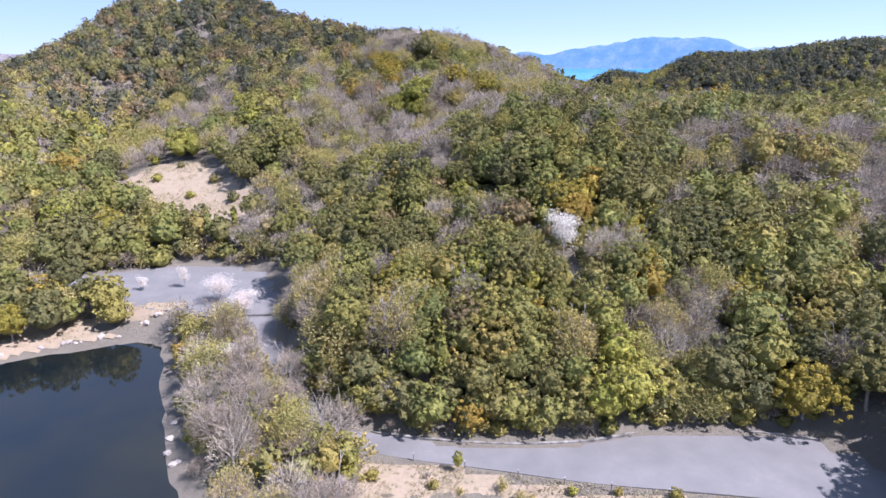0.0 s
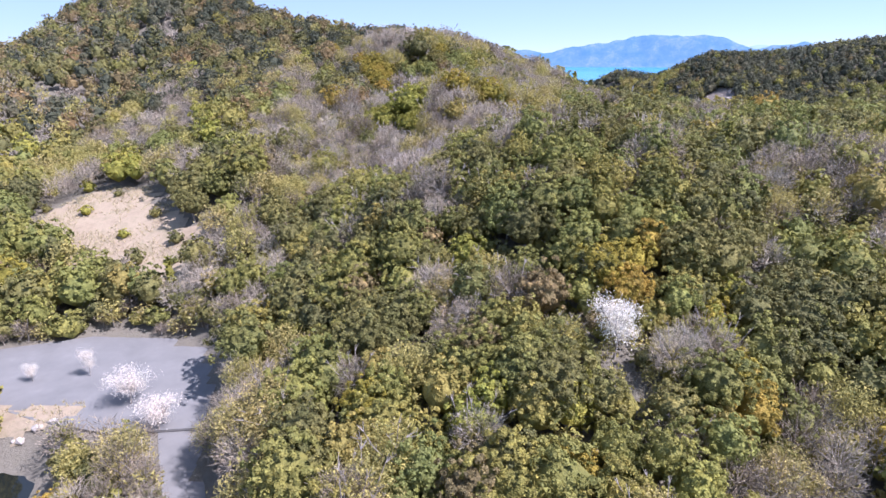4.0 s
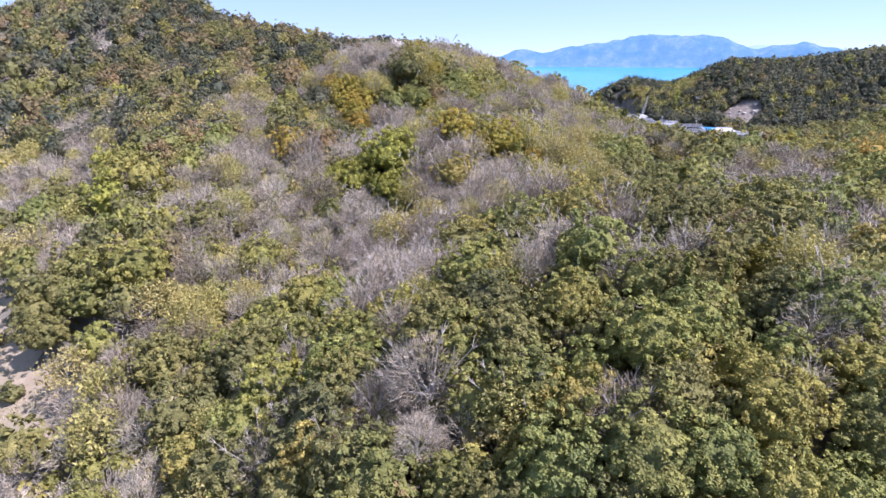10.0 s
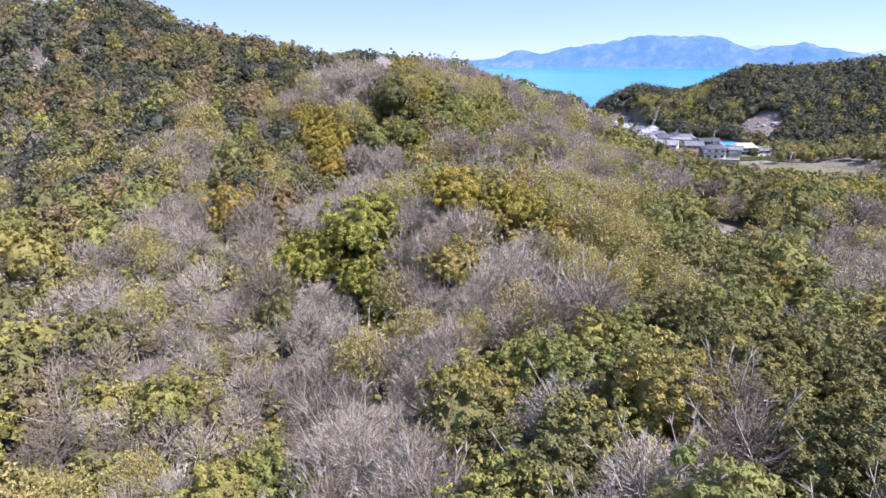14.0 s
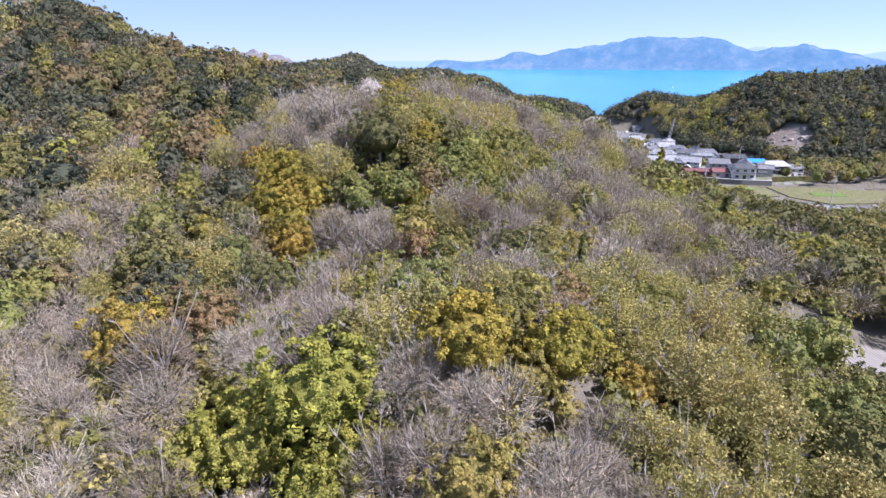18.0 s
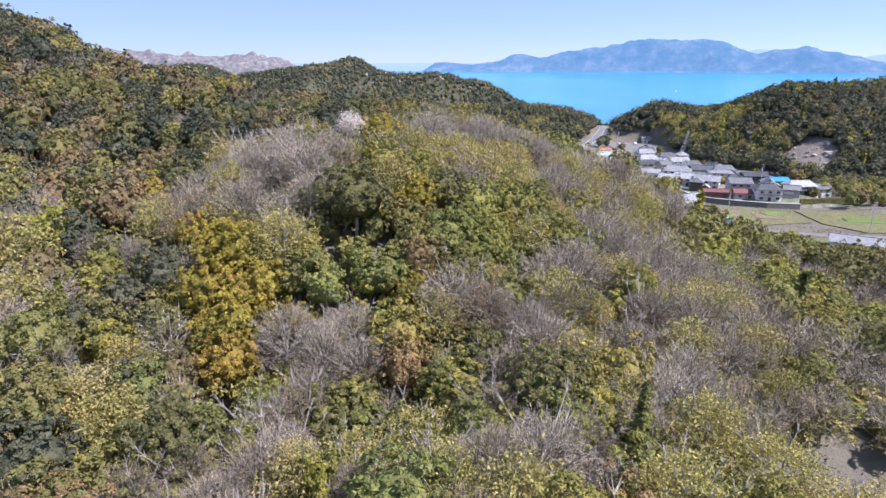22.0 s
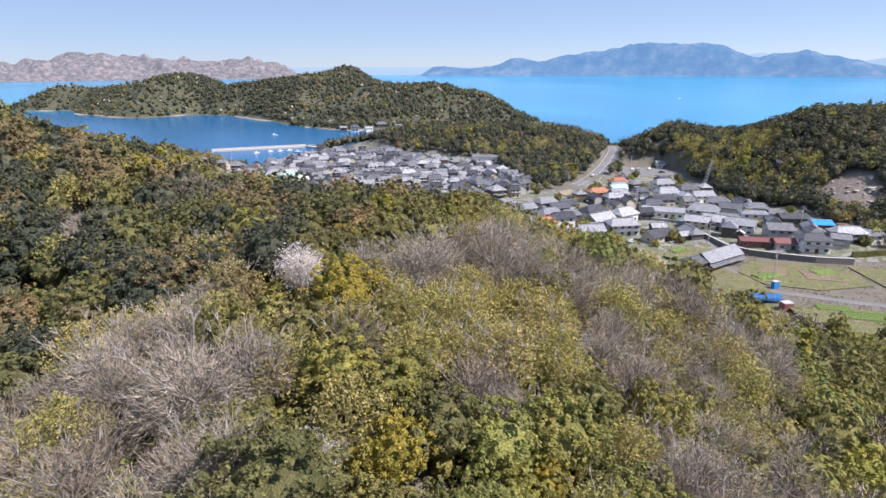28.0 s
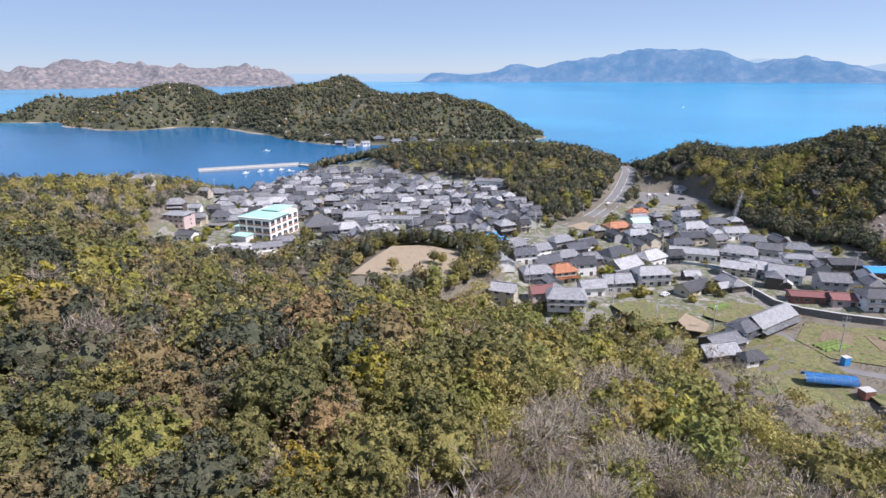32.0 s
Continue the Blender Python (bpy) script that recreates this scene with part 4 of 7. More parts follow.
BUDDING_SADDLE = [(-8, 263, 3), (-31, 263, 4), (-4, 265, 4), (1, 266, 3), (5, 266, 6), (-24, 268, 3), (-31, 268, 4), (6, 272, 5), (-2, 273, 6), (14, 275, 4), (18, 278, 6), (3, 283, 3), (2, 289, 2), (1, 289, 2),
    (-50, 307, 3), (-49, 314, 4), (66, 337, 9), (52, 381, 14), (-38, 384, 8), (67, 416, 11), (-21, 417, 14), (7, 430, 11)]
GOLDEN_VALLEY = [(15, 77, 2), (9, 80, 4), (-19, 82, 3), (-24, 85, 4), (-12, 86, 3), (38, 86, 3), (20, 87, 3), (23, 88, 4), (16, 101, 3), (20, 108, 3), (1, 189, 6), (-3, 192, 3), (6, 193, 4), (8, 193, 4),
    (-36, 199, 2), (43, 199, 6), (-34, 200, 3), (-39, 225, 2)]
GOLDEN_SADDLE = [(-28, 230, 3), (-15, 234, 2), (-25, 234, 3), (-32, 234, 3), (-8, 235, 3), (-24, 235, 2), (-30, 237, 4), (-32, 240, 4), (-47, 248, 5), (5, 251, 2), (-8, 252, 3), (-54, 259, 4), (-14, 268, 2), (-60, 270, 3),
    (-16, 284, 2), (32, 289, 3), (-47, 303, 2), (-52, 308, 2)]
FRESH = [(-8, 71, 2), (17, 73, 3), (-15, 76, 2), (5, 76, 5), (44, 77, 5), (7, 82, 4), (-23, 86, 4), (-1, 89, 4), (-4, 91, 2), (-4, 93, 2), (2, 109, 2), (0, 112, 2), (-79, 173, 5), (-11, 186, 4),
    (-16, 188, 7), (-23, 189, 4), (-13, 193, 3), (-13, 209, 2), (58, 271, 3), (-38, 281, 2), (-21, 283, 2), (-22, 285, 2), (20, 300, 3), (20, 302, 3), (-49, 323, 4)]
SHADY_VALLEY = [(21, 149, 4), (22, 143, 4), (32, 154, 4), (17, 137, 4), (16, 142, 4), (21, 136, 4), (18, 151, 4), (46, 70, 6), (51, 79, 6), (48, 96, 6), (33, 105, 7), (-5, 135, 4), (23, 144, 4), (-37, 146, 6), (-42, 148, 3), (0, 154, 2), (-59, 155, 6), (23, 156, 10), (-49, 158, 7), (-40, 168, 2), (-44, 174, 3),
    (-29, 210, 2), (13, 236, 2), (-15, 243, 5)]
SHADY_SADDLE = [(8, 243, 2), (-41, 256, 2), (-16, 262, 2), (84, 268, 8), (-23, 275, 2), (-17, 280, 5), (-14, 287, 3), (-22, 288, 2), (-40, 288, 3), (-7, 288, 3), (-9, 291, 4), (-38, 292, 3), (-18, 297, 5), (-5, 303, 4),
    (-44, 319, 4), (8, 321, 5), (45, 396, 7)]
LEAFLESS_LEE = [(12, 308, 4), (9, 296, 3), (8, 290, 3), (9, 287, 3), (18, 311, 4), (44, 356, 7), (15, 301, 3), (57, 349, 7), (26, 297, 3), (63, 368, 8), (74, 360, 8), (82, 360, 8), (88, 357, 8), (29, 295, 3), (38, 300, 4), (4, 287, 3), (5, 291, 3)]
BUDDING_LEE = [(62, 384, 8), (56, 358, 6), (65, 342, 6), (69, 338, 6), (32, 304, 3), (50, 378, 7)]
RUSSET = [(7, 102, 2), (-23, 105, 2), (-24, 108, 2), (-49, 164, 6), (-63, 194, 3), (-62, 200, 3), (-35, 270, 2), (-4, 287, 2), (-16, 288, 2), (-29, 292, 2), (-12, 309, 3)]
LEAFY = [(18, 299, 3), (20, 297, 3), (18, 292, 3), (17, 304, 3), (10, 134, 2), (9, 138, 3), (-1, 142, 5), (-18, 153, 2), (8, 163, 4), (-39, 214, 4), (-24, 223, 5), (-20, 230, 3), (-11, 233, 2), (-15, 235, 4), (-5, 241, 2), (1, 244, 4), (0, 247, 5)]
STANDS = {"bare": np.array(LEAFLESS_VALLEY + LEAFLESS_SADDLE + LEAFLESS_SLOPE + LEAFLESS_CREST + LEAFLESS_LEE, float), "bud": np.array(BUDDING_VALLEY + BUDDING_SADDLE + BUDDING_LEE, float), "gold": np.array(GOLDEN_VALLEY + GOLDEN_SADDLE, float), "lime": np.array(FRESH, float), "dark": np.array(SHADY_VALLEY + SHADY_SADDLE, float), "rust": np.array(RUSSET, float), "green": np.array(LEAFY, float)}
CLOSED = [(8, 112, 26), (30, 118, 22), (-10, 106, 16), (14, 138, 10), (28, 86, 22), (220, 580, 130), (60, 710, 90), (300, 420, 120), (9, 468, 13), (-18, 488, 12)]
BAMBOO = [(159, 610, 13), (172, 564, 13), (184, 566, 12), (174, 536, 11), (186, 516, 11), (167, 584, 13), (42, 649, 10), (70, 657, 8), (30, 660, 8)]


SPREAD = {"bare": 1.5, "bud": 1.15, "gold": 1.05, "lime": 1.1, "dark": 1.1, "rust": 1.0, "green": 1.15}


def near_any(rows, x, y):
    return max(math.exp(-((x - a) ** 2 + (y - b) ** 2) / (r * r)) for a, b, r in rows)


def species(x, y, pick):
    """Which kind grows where: stands of one kind, and a mixed wood between them."""
    speck = float(value_noise(x, y, 9, 51) * 0.6 + value_noise(x, y, 4.5, 52) * 0.4) - 0.5
    best, kind = 0.0, ""
    if y < 455:
        for k, rows in STANDS.items():
            d = ((x - rows[:, 0]) ** 2 + (y - rows[:, 1]) ** 2) / (rows[:, 2] * SPREAD[k] * (0.85 if y > 255 and k in ("bare", "bud") else 1.0)) ** 2
            score = float(np.exp(-d).max())
            if score > best:
                best, kind = score, k
    if -55 < x < (-21 if y > 72 else -8) and 50 < y < 104:
        return "bare" if pick < 0.8 else "bud"
    if best + 0.35 * speck > 0.42:
        if y < 150 and kind in ("gold", "lime", "rust") and pick > 0.5:
            return "olive"
        if x < -22 and 262 < y < 340 and pick > 0.45 and kind != "dark":
            return "pine" if pick < 0.75 else "rust"
        if kind in ("gold", "lime", "green") and x < -34 and y > 205 and pick > 0.35:
            return "dark" if pick < 0.7 else "rust"
        if pick < 0.86:
            return kind
        if kind in ("bare", "bud"):
            return "bud" if pick < 0.94 else "olive"
        return "olive" if pick < 0.96 else "bare"
    if x < -22 and y > 250 and y < 450:
        if y < 325:
            return "bare" if pick < 0.15 else ("bud" if pick < 0.2 else ("pine" if pick < 0.55 else ("rust" if pick < 0.7 else ("dark" if pick < 0.96 else "olive"))))
        return "bare" if pick < 0.2 else ("bud" if pick < 0.25 else ("pine" if pick < 0.5 else ("rust" if pick < 0.66 else ("dark" if pick < 0.93 else "olive"))))
    if x < -108 and 450 < y < 640:
        return "bare" if pick < 0.35 else ("bud" if pick < 0.6 else ("olive" if pick < 0.8 else "pine"))
    hill = (x < -34 and y > 205) or (x < -14 and y > 276)
    closed = near_any(CLOSED, x, y)
    if pick < 0.012:
        return "cone"
    if pick < (0.016 if hill or y > 285 else 0.035) and y < 450:
        return "gold"
    share = 0.05 if y > 480 else 0.14 if closed > 0.3 else (0.5 if hill else (0.3 if 298 < y < 450 else 0.33))
    if pick < share:
        return "bare" if pick < share * 0.6 else "bud"
    if pick > 0.985:
        return "lime"
    if hill and pick > 0.62:
        return "pine" if pick < 0.86 else ("rust" if pick < 0.96 else "olive")
    if pick > (0.87 if hill else (0.95 if y > 185 else 0.97)):
        return "rust"
    if y > 450:
        if near_any(BAMBOO, x, y) > 0.35:
            return "bud" if pick < 0.55 else ("olive" if pick < 0.8 else "pine")
        return "pine" if pick < 0.8 else ("dark" if pick < 0.975 else "bud")
    if not hill and pick > (0.78 if y < 200 else 0.84):
        return "green"
    return "dark" if pick < share + (0.36 if hill else (0.44 if y > 262 else 0.26)) else "olive"


def clear_of(x, y):
    """True where no tree stands: roads, town, fields, water, sand."""
    out = (ground(x, y) < SEA + 2.2) & (y > 450)
    for line in ROADS:
        d, u = gap_to(line, x, y)
        out |= d < np.interp(u, range(len(line)), [p[2] for p in line]) + (1.0 if line is VALLEY_ROAD else (2.3 if line is HILL_ROAD else 2.0))
    for poly, edge in ((CAR_PARK, -2.5), (POND_EDGE, -3), (CLEARING, -1.5), (SQUARE, -2), (TOWN_AREA, -1), (FIELDS, 0), (SAND_SLOPE, -1), (OPEN_SLOPE, -1), (FOREGROUND, 0), (SLIDE, 0), (FARMYARD, 0)):
        out |= inside(poly, x, y) > edge
    return out


FOREGROUND = [(-14, 66), (0, 64), (13, 62), (34, 59), (46, 55), (46, 40), (-14, 40)]
OPEN_SLOPE = [(22, 211), (28, 216.5), (42, 214), (54, 207), (50, 198), (38, 197.5), (28, 203)]
FARMYARD = [(56, 446), (64, 414), (70, 393), (77, 377), (96, 367), (104, 398), (84, 428), (70, 444)]
SLIDE = [(180, 484), (184, 502), (198, 506), (208, 494), (204, 478), (190, 473)]


def scatter(x0, x1, y0, y1, pitch, seed):
    g = np.random.default_rng(seed)
    xs, ys = np.meshgrid(np.arange(float(x0), x1, pitch), np.arange(float(y0), y1, pitch * 0.87))
    xs[1::2] += pitch / 2
    x, y = (xs + g.uniform(-0.48, 0.48, xs.shape) * pitch).ravel(), (ys + g.uniform(-0.48, 0.48, xs.shape) * pitch).ravel()
    return x, y, g


WOODS = {}


def wood(kind, lod, name):
    return WOODS.setdefault((kind, lod, name), [])


def grow(x, y, z, kinds, lod, name, g, size=(0.8, 1.2)):
    for px, py, pz, kind in zip(x, y, z, kinds):
        wood(kind, lod, name).append((px, py, pz, g.uniform(*size), g.uniform(0, 2 * np.pi), g.uniform(), int(g.integers(4))))


# single trees that stand out: kind, x, y, size, spread, label
CHERRY = "white wild cherry tree in full blossom on the ridge"
SINGLE = [("pink", 13.8, 94.0, 1.1, 0.85, "pale pink wild cherry in blossom among dark evergreens"), ("pink", -19.8, 271.5, 1.2, 0.85, CHERRY), ("pink", -55.5, 111, 0.7, 0.55, "slender white blossoming cherry on the car park's edge"), ("pink", -46, 104, 0.85, 1.15, "spreading pale cherry leaning over the car park"), ("pink", -62.8, 109.5, 0.45, 0.8, "small pale cherry on the car park's edge"),
          ("pink", -39.5, 98.5, 0.8, 1.15, "spreading pale cherry leaning over the car park"), ("pink", -37, 81, 0.75, 1.2, "pale cherry in blossom by the pond"), ("pink", -13.3, 247.5, 0.8, 1.0, "small fading cherry tree among evergreens"),
          ("gold", -2.5, 190.5, 1.25, 1.1, ""), ("gold", 5.6, 192.5, 1.2, 1.05, ""), ("lime", -14, 189.5, 1.4, 1.2, "broad yellow-green evergreen dome on the saddle"), ("lime", -20, 188, 1.1, 1.1, ""), ("gold", 12, 192, 0.9, 1.1, ""),
          ("cone", -12.5, 205.5, 1.0, 1.0, "yellow-green pointed conifer on the slope"), ("rust", -70, 211, 0.9, 0.9, ""), ("rust", 6, 98.5, 0.6, 0.8, ""), ("rust", -16, 98, 0.7, 0.8, ""), ("olive", -46.7, 159, 1.45, 1.2, "large brownish-olive domed tree by the sand slope"), ("olive", -52, 156, 1.1, 1.1, ""), ("dark", -56, 152, 1.0, 1.1, ""),
          ("gold", 41, 71, 1.25, 1.1, ""), ("gold", -45.5, 86.5, 0.6, 1.0, "bright yellow flowering bush by the pond"), ("lime", 1, 103.5, 0.8, 0.9, ""), ("lime", -8, 75.5, 0.55, 0.9, ""), ("lime", -36, 276, 0.8, 1.0, ""), ("gold", -7.8, 249, 1.0, 1.0, ""),
          ("gold", -25, 224, 1.0, 1.0, ""), ("gold", -29, 228, 0.9, 1.0, ""), ("gold", -20, 230, 0.85, 1.0, ""), ("dark", -15.2, 243.5, 1.35, 1.15, "broad dark-green evergreen dome below the ridge"), ("olive", 42, 239, 1.0, 1.0, ""), ("lime", -23, 118, 0.7, 0.9, ""), ("cone", 8, 135, 0.8, 0.9, ""), ("cone", 3, 131, 0.85, 0.8, ""),
          ("dark", -68.5, 101.5, 0.95, 1.0, ""), ("dark", 52.5, 62.5, 1.35, 1.1, ""), ("dark", 49.5, 57.5, 1.4, 1.1, ""), ("dark", 46.5, 53.5, 1.3, 1.1, ""), ("gold", -76, 92, 0.95, 1.1, ""), ("dark", -76, 107, 1.0, 1.0, ""), ("olive", -82, 96, 1.0, 1.1, ""), ("gold", -23, 58.5, 0.6, 1.0, ""), ("bud", -17.5, 62, 0.6, 1.1, ""), ("lime", -2.8, 62, 0.45, 0.7, ""), ("lime", -15, 59.5, 0.4, 1.0, ""),
          ("cone", 20, 131, 0.95, 1.0, ""), ("cone", -20, 139, 0.9, 1.0, ""), ("gold", 26, 99, 0.9, 1.0, ""), ("lime", 30, 103, 0.9, 1.0, ""), ("rust", 12, 97, 0.55, 0.9, ""), ("dark", 48, 70, 1.2, 1.1, ""), ("dark", 53, 68, 1.2, 1.1, ""), ("olive", 57, 63, 1.2, 1.1, ""), ("dark", 50, 75, 1.2, 1.0, ""), ("dark", 60, 58, 1.2, 1.0, ""), ("bare", 46, 73, 1.2, 1.0, ""), ("dark", 47.8, 54.4, 1.35, 1.1, ""), ("dark", 51, 53.2, 1.5, 1.1, ""), ("dark", 55.5, 51.5, 1.5, 1.1, ""), ("dark", 60.5, 49, 1.4, 1.1, ""), ("dark", 62, 66, 1.3, 1.1, ""), ("dark", 55, 73, 1.3, 1.1, ""), ("dark", 43.5, 75.5, 1.0, 1.0, ""), ("olive", 45, 79, 1.1, 1.0, "")]
BARES = [(-31, 74, 1.2), (-25.5, 77, 1.1), (-28, 68, 1.15), (-33, 81, 1.0), (-24, 70, 1.0), (-36, 88, 0.8), (-27, 62, 1.0), (-33, 66, 0.9), (-30, 252, 1.15), (-34.5, 248, 1.1), (-38, 244, 1.1), (-31, 258, 1.1), (-42, 240, 1.0), (-35, 254, 1.0),
         (2, 282, 1.2), (6, 284, 1.2), (9, 280, 1.1), (-2, 285, 1.1), (32, 279, 1.25), (36, 275, 1.2), (29, 284, 1.1), (-3, 171, 1.25), (3, 172, 1.2), (-9, 170, 1.15), (7, 169, 1.1), (-1, 176, 1.1), (-6, 121.5, 0.9), (-4, 102.5, 0.9)]
BUDS = [(12, 181, 1.1), (16.5, 179, 1.1), (14, 185, 1.05), (19.5, 183, 1.0), (-13, 262, 1.15), (-8, 266, 1.2), (-3, 262, 1.15), (-2, 269, 1.1), (3, 266, 1.1), (8, 262, 1.1), (-20, 163, 1.0), (-32, 160, 1.0)]
LARGE = ("gold", "olive", "dark", "lime", "green")
SPECIAL = [(s[1], s[2], (5.0 if s[0] == "pink" and s[3] > 1 else 3.6 if s[0] in LARGE and s[3] > 0.9 else 2.2)) for s in SINGLE] + [(a, b, 2.4) for a, b, _ in BARES + BUDS] + [(-19.5, 265.5, 4.5), (-20, 260, 2.5)]
for kind, a, b, size, wide, label in SINGLE:
    plant(kind, a, b, size, label, wide, (1 if size > 0.9 else 0) if kind in LARGE else None)
for kind, rows in (("bare", BARES), ("bud", BUDS)):
    for a, b, size in rows:
        plant(kind, a, b, size)


def nearness(x, y, z):
    """How near the middle line of the valley, from the pond over the ridge and well above it, comes to a place that lies ahead of it."""
    best = np.full(x.shape, 1e9)
    for k in range(26):
        py, pz = 5 + k * 9.6, 43 + k * 1.6
        d = np.sqrt((x + 4) ** 2 + (y - py) ** 2 + (z - pz) ** 2)
        seen = (y > py + 14) & (np.abs(x + 4) < 0.95 * (y - py) + 12)
        best = np.where(seen, np.minimum(best, d), best)
    return best


def sow():
    """The near slopes tree by tree, the rest as woods."""
    x, y, g = scatter(-140, 130, 52, 450, 3.8, 61)
    ok = ~clear_of(x, y)
    for sx_, sy_, r in SPECIAL:
        ok &= np.hypot(x - sx_, y - sy_) > r
    x, y = x[ok], y[ok]
    z = ground(x, y)
    d = nearness(x, y, z + 5)
    ok = d < 150
    x, y, z, d = x[ok], y[ok], z[ok], d[ok]
    kinds = [species(a, b, g.uniform()) for a, b in zip(x, y)]
    for k in np.argsort(d):
        if d[k] < 51 and kinds[k] in MODELS and STANDING[kinds[k]] < 275 and g.uniform() < 0.8:
            tall = 1.18 if kinds[k] in ("bare", "bud") else 1.0
            plant(kinds[k], float(x[k]), float(y[k]), float(g.uniform(0.72, 1.2)) * tall, wide=float(g.uniform(0.95, 1.2)))
            kinds[k] = ""
    for low, high, lod in ((0, 66, 0), (66, 150, 1)):
        rows = [k for k in range(len(x)) if kinds[k] and low <= d[k] < high]
        low_growth = [k for k in rows if 15 < x[k] < 110 and 345 < y[k] < 450]
        rows = [k for k in rows if not (15 < x[k] < 110 and 345 < y[k] < 450)]
        for part_rows, size in ((rows, (0.8, 1.25)), (low_growth, (0.68, 1.0))):
            if part_rows:
                grow(x[part_rows], y[part_rows], z[part_rows], [kinds[k] for k in part_rows], lod, "woodland", g, size)
    # low growth under and between the trees
    ux, uy, ug = scatter(-70, 75, 60, 330, 2.9, 64)
    ok = ~clear_of(ux, uy)
    ux, uy = ux[ok], uy[ok]
    uz = ground(ux, uy)
    ok = (nearness(ux, uy, uz) < 90) & np.array([n < 64 or species(p, q, 0.5) in ("bare", "bud") for p, q, n in zip(ux, uy, nearness(ux, uy, uz))])
    ux, uy, uz = ux[ok], uy[ok], uz[ok]
    grow(ux, uy, uz - 0.4, ["olive" if ug.uniform() < 0.5 else ("bud" if ug.uniform() < 0.7 else "dark") for _ in ux], 2, "undergrowth", ug, (0.42, 0.78))
    # the big hill, the lee slopes and the headlands
    x, y, g = scatter(-330, 430, 60, 800, 5.5, 62)
    z = ground(x, y)
    d = nearness(x, y, z + 5)
    inner = (x > -140) & (x < 130) & (y > 52) & (y < 450) & (d < 150)
    ok = ~clear_of(x, y) & ~inner & (d < 1e8)
    x, y, z, d = x[ok], y[ok], z[ok], d[ok]
    kinds = [species(a, b, g.uniform()) for a, b in zip(x, y)]
    for low, high, lod in ((0, 130, 1), (130, 520, 2), (520, 1e6, 3)):
        rows = [k for k in range(len(x)) if low <= d[k] < high]
        grow(x[rows], y[rows], z[rows], [kinds[k] for k in rows], lod, "far_woodland", g, (0.9, 1.3))
    # the slopes behind and beside the valley
    x, y, g = scatter(-330, 430, -88, 800, 8.5, 68)
    z = ground(x, y)
    ok = ~clear_of(x, y) & (nearness(x, y, z + 5) > 1e8) & (z > POND + 0.6) & (z > SEA + 2.5) & (np.hypot(x + 4, y - 6) > 16)
    x, y, z = x[ok], y[ok], z[ok]
    grow(x, y, z, ["dark" if g.uniform() < 0.4 else ("olive" if g.uniform() < 0.7 else "bud") for _ in x], 3, "outer_woodland", g, (1.1, 1.7))
    x, y, g = scatter(138, 262, 468, 690, 4.6, 66)
    ok = ~clear_of(x, y)
    x, y = x[ok], y[ok]
    grow(x, y, ground(x, y) - 0.3, [species(a, b, g.uniform()) for a, b in zip(x, y)], 2, "headland_woodland", g, (0.8, 1.35))
    x, y, g = scatter(-860, 150, 930, 1440, 6.2, 63)
    z = peninsula_height(x, y)
    heath = value_noise(x, y, 70, 78) * 0.7 + value_noise(x, y, 22, 79) * 0.3
    ok = (z > SEA + 1.0 + 5 * np.clip(value_noise(x, y, 60, 77) - 0.45, 0, 1)) & ((heath < 0.56) | (g.uniform(size=x.shape) < 0.45))
    x, y, z, heath = x[ok], y[ok], z[ok], heath[ok]
    grow(x, y, z - 1.2, ["pine" if g.uniform() < (0.96 if h < 0.56 else 0.62) else ("bare" if g.uniform() < 0.2 else ("dark" if g.uniform() < 0.5 else "rust")) for h in heath], 3, "peninsula_woodland", g, (0.55, 1.35))


def raise_woods():
    for (kind, lod, name), rows in WOODS.items():
        vs, fs, ts, base = [], [], [], 0
        for j, (v, f) in enumerate(FAR[kind, lod]):
            mine = np.array([r[:6] for r in rows if r[6] == j])
            if not len(mine):
                continue
            c, s = np.cos(mine[:, 4])[:, None], np.sin(mine[:, 4])[:, None]
            w = np.stack([v[:, 0] * c - v[:, 1] * s, v[:, 0] * s + v[:, 1] * c, np.broadcast_to(v[:, 2], (len(mine), len(v)))], -1) * mine[:, 3][:, None, None] + mine[:, None, :3]
            vs.append(w.reshape(-1, 3))
            fs.append((f[None] + (np.arange(len(mine)) * len(v))[:, None, None]).reshape(-1, 3) + base)
            ts.append(np.repeat(mine[:, 5], len(v)))
            base += len(mine) * len(v)
        ob = new(name + "_" + {"olive": "evergreen", "dark": "dark_evergreen", "gold": "golden", "cone": "conifer", "bare": "leafless", "bud": "budding", "lime": "fresh_green", "rust": "russet", "green": "leafy_green", "pine": "pine"}[kind], mesh_of(name, np.concatenate(vs), np.concatenate(fs), LEAF[kind][1], tint=np.concatenate(ts)))
        tagged(ob, {"olive": "olive-green evergreen woodland covering the hills", "dark": "dark evergreen woodland covering the hills", "gold": "golden flowering trees dotted through the woods", "cone": "slender conifers among the woods", "lime": "fresh light-green trees dotted through the woods", "rust": "brownish young-leaved trees dotted through the woods",
                    "bare": "grey-brown leafless woodland on the slopes", "bud": "yellow-green budding woodland on the slopes", "green": "mid-green broadleaf woodland on the slopes", "pine": "dark grey-green pine woodland of the coast"}[kind], "woodland", kind="stuff")


sow()
raise_woods()


def shrub(kind, x, y, size, label):
    base = new("shrub")
    base.matrix_world = pose(x, y, float(ground(np.array([x]), np.array([y]))[0]) - 0.05, 0, 0, (x * 37 + y * 91) % 360) @ Matrix.Diagonal((size * 1.2, size * 1.2, size, 1))
    for name, me in zip(("stem", "foliage"), SHRUBS[kind][int(abs(x * 10)) % 2]):
        new(name, me).parent = base
    return tagged(base, label, "shrub", "shrubs of the verges")


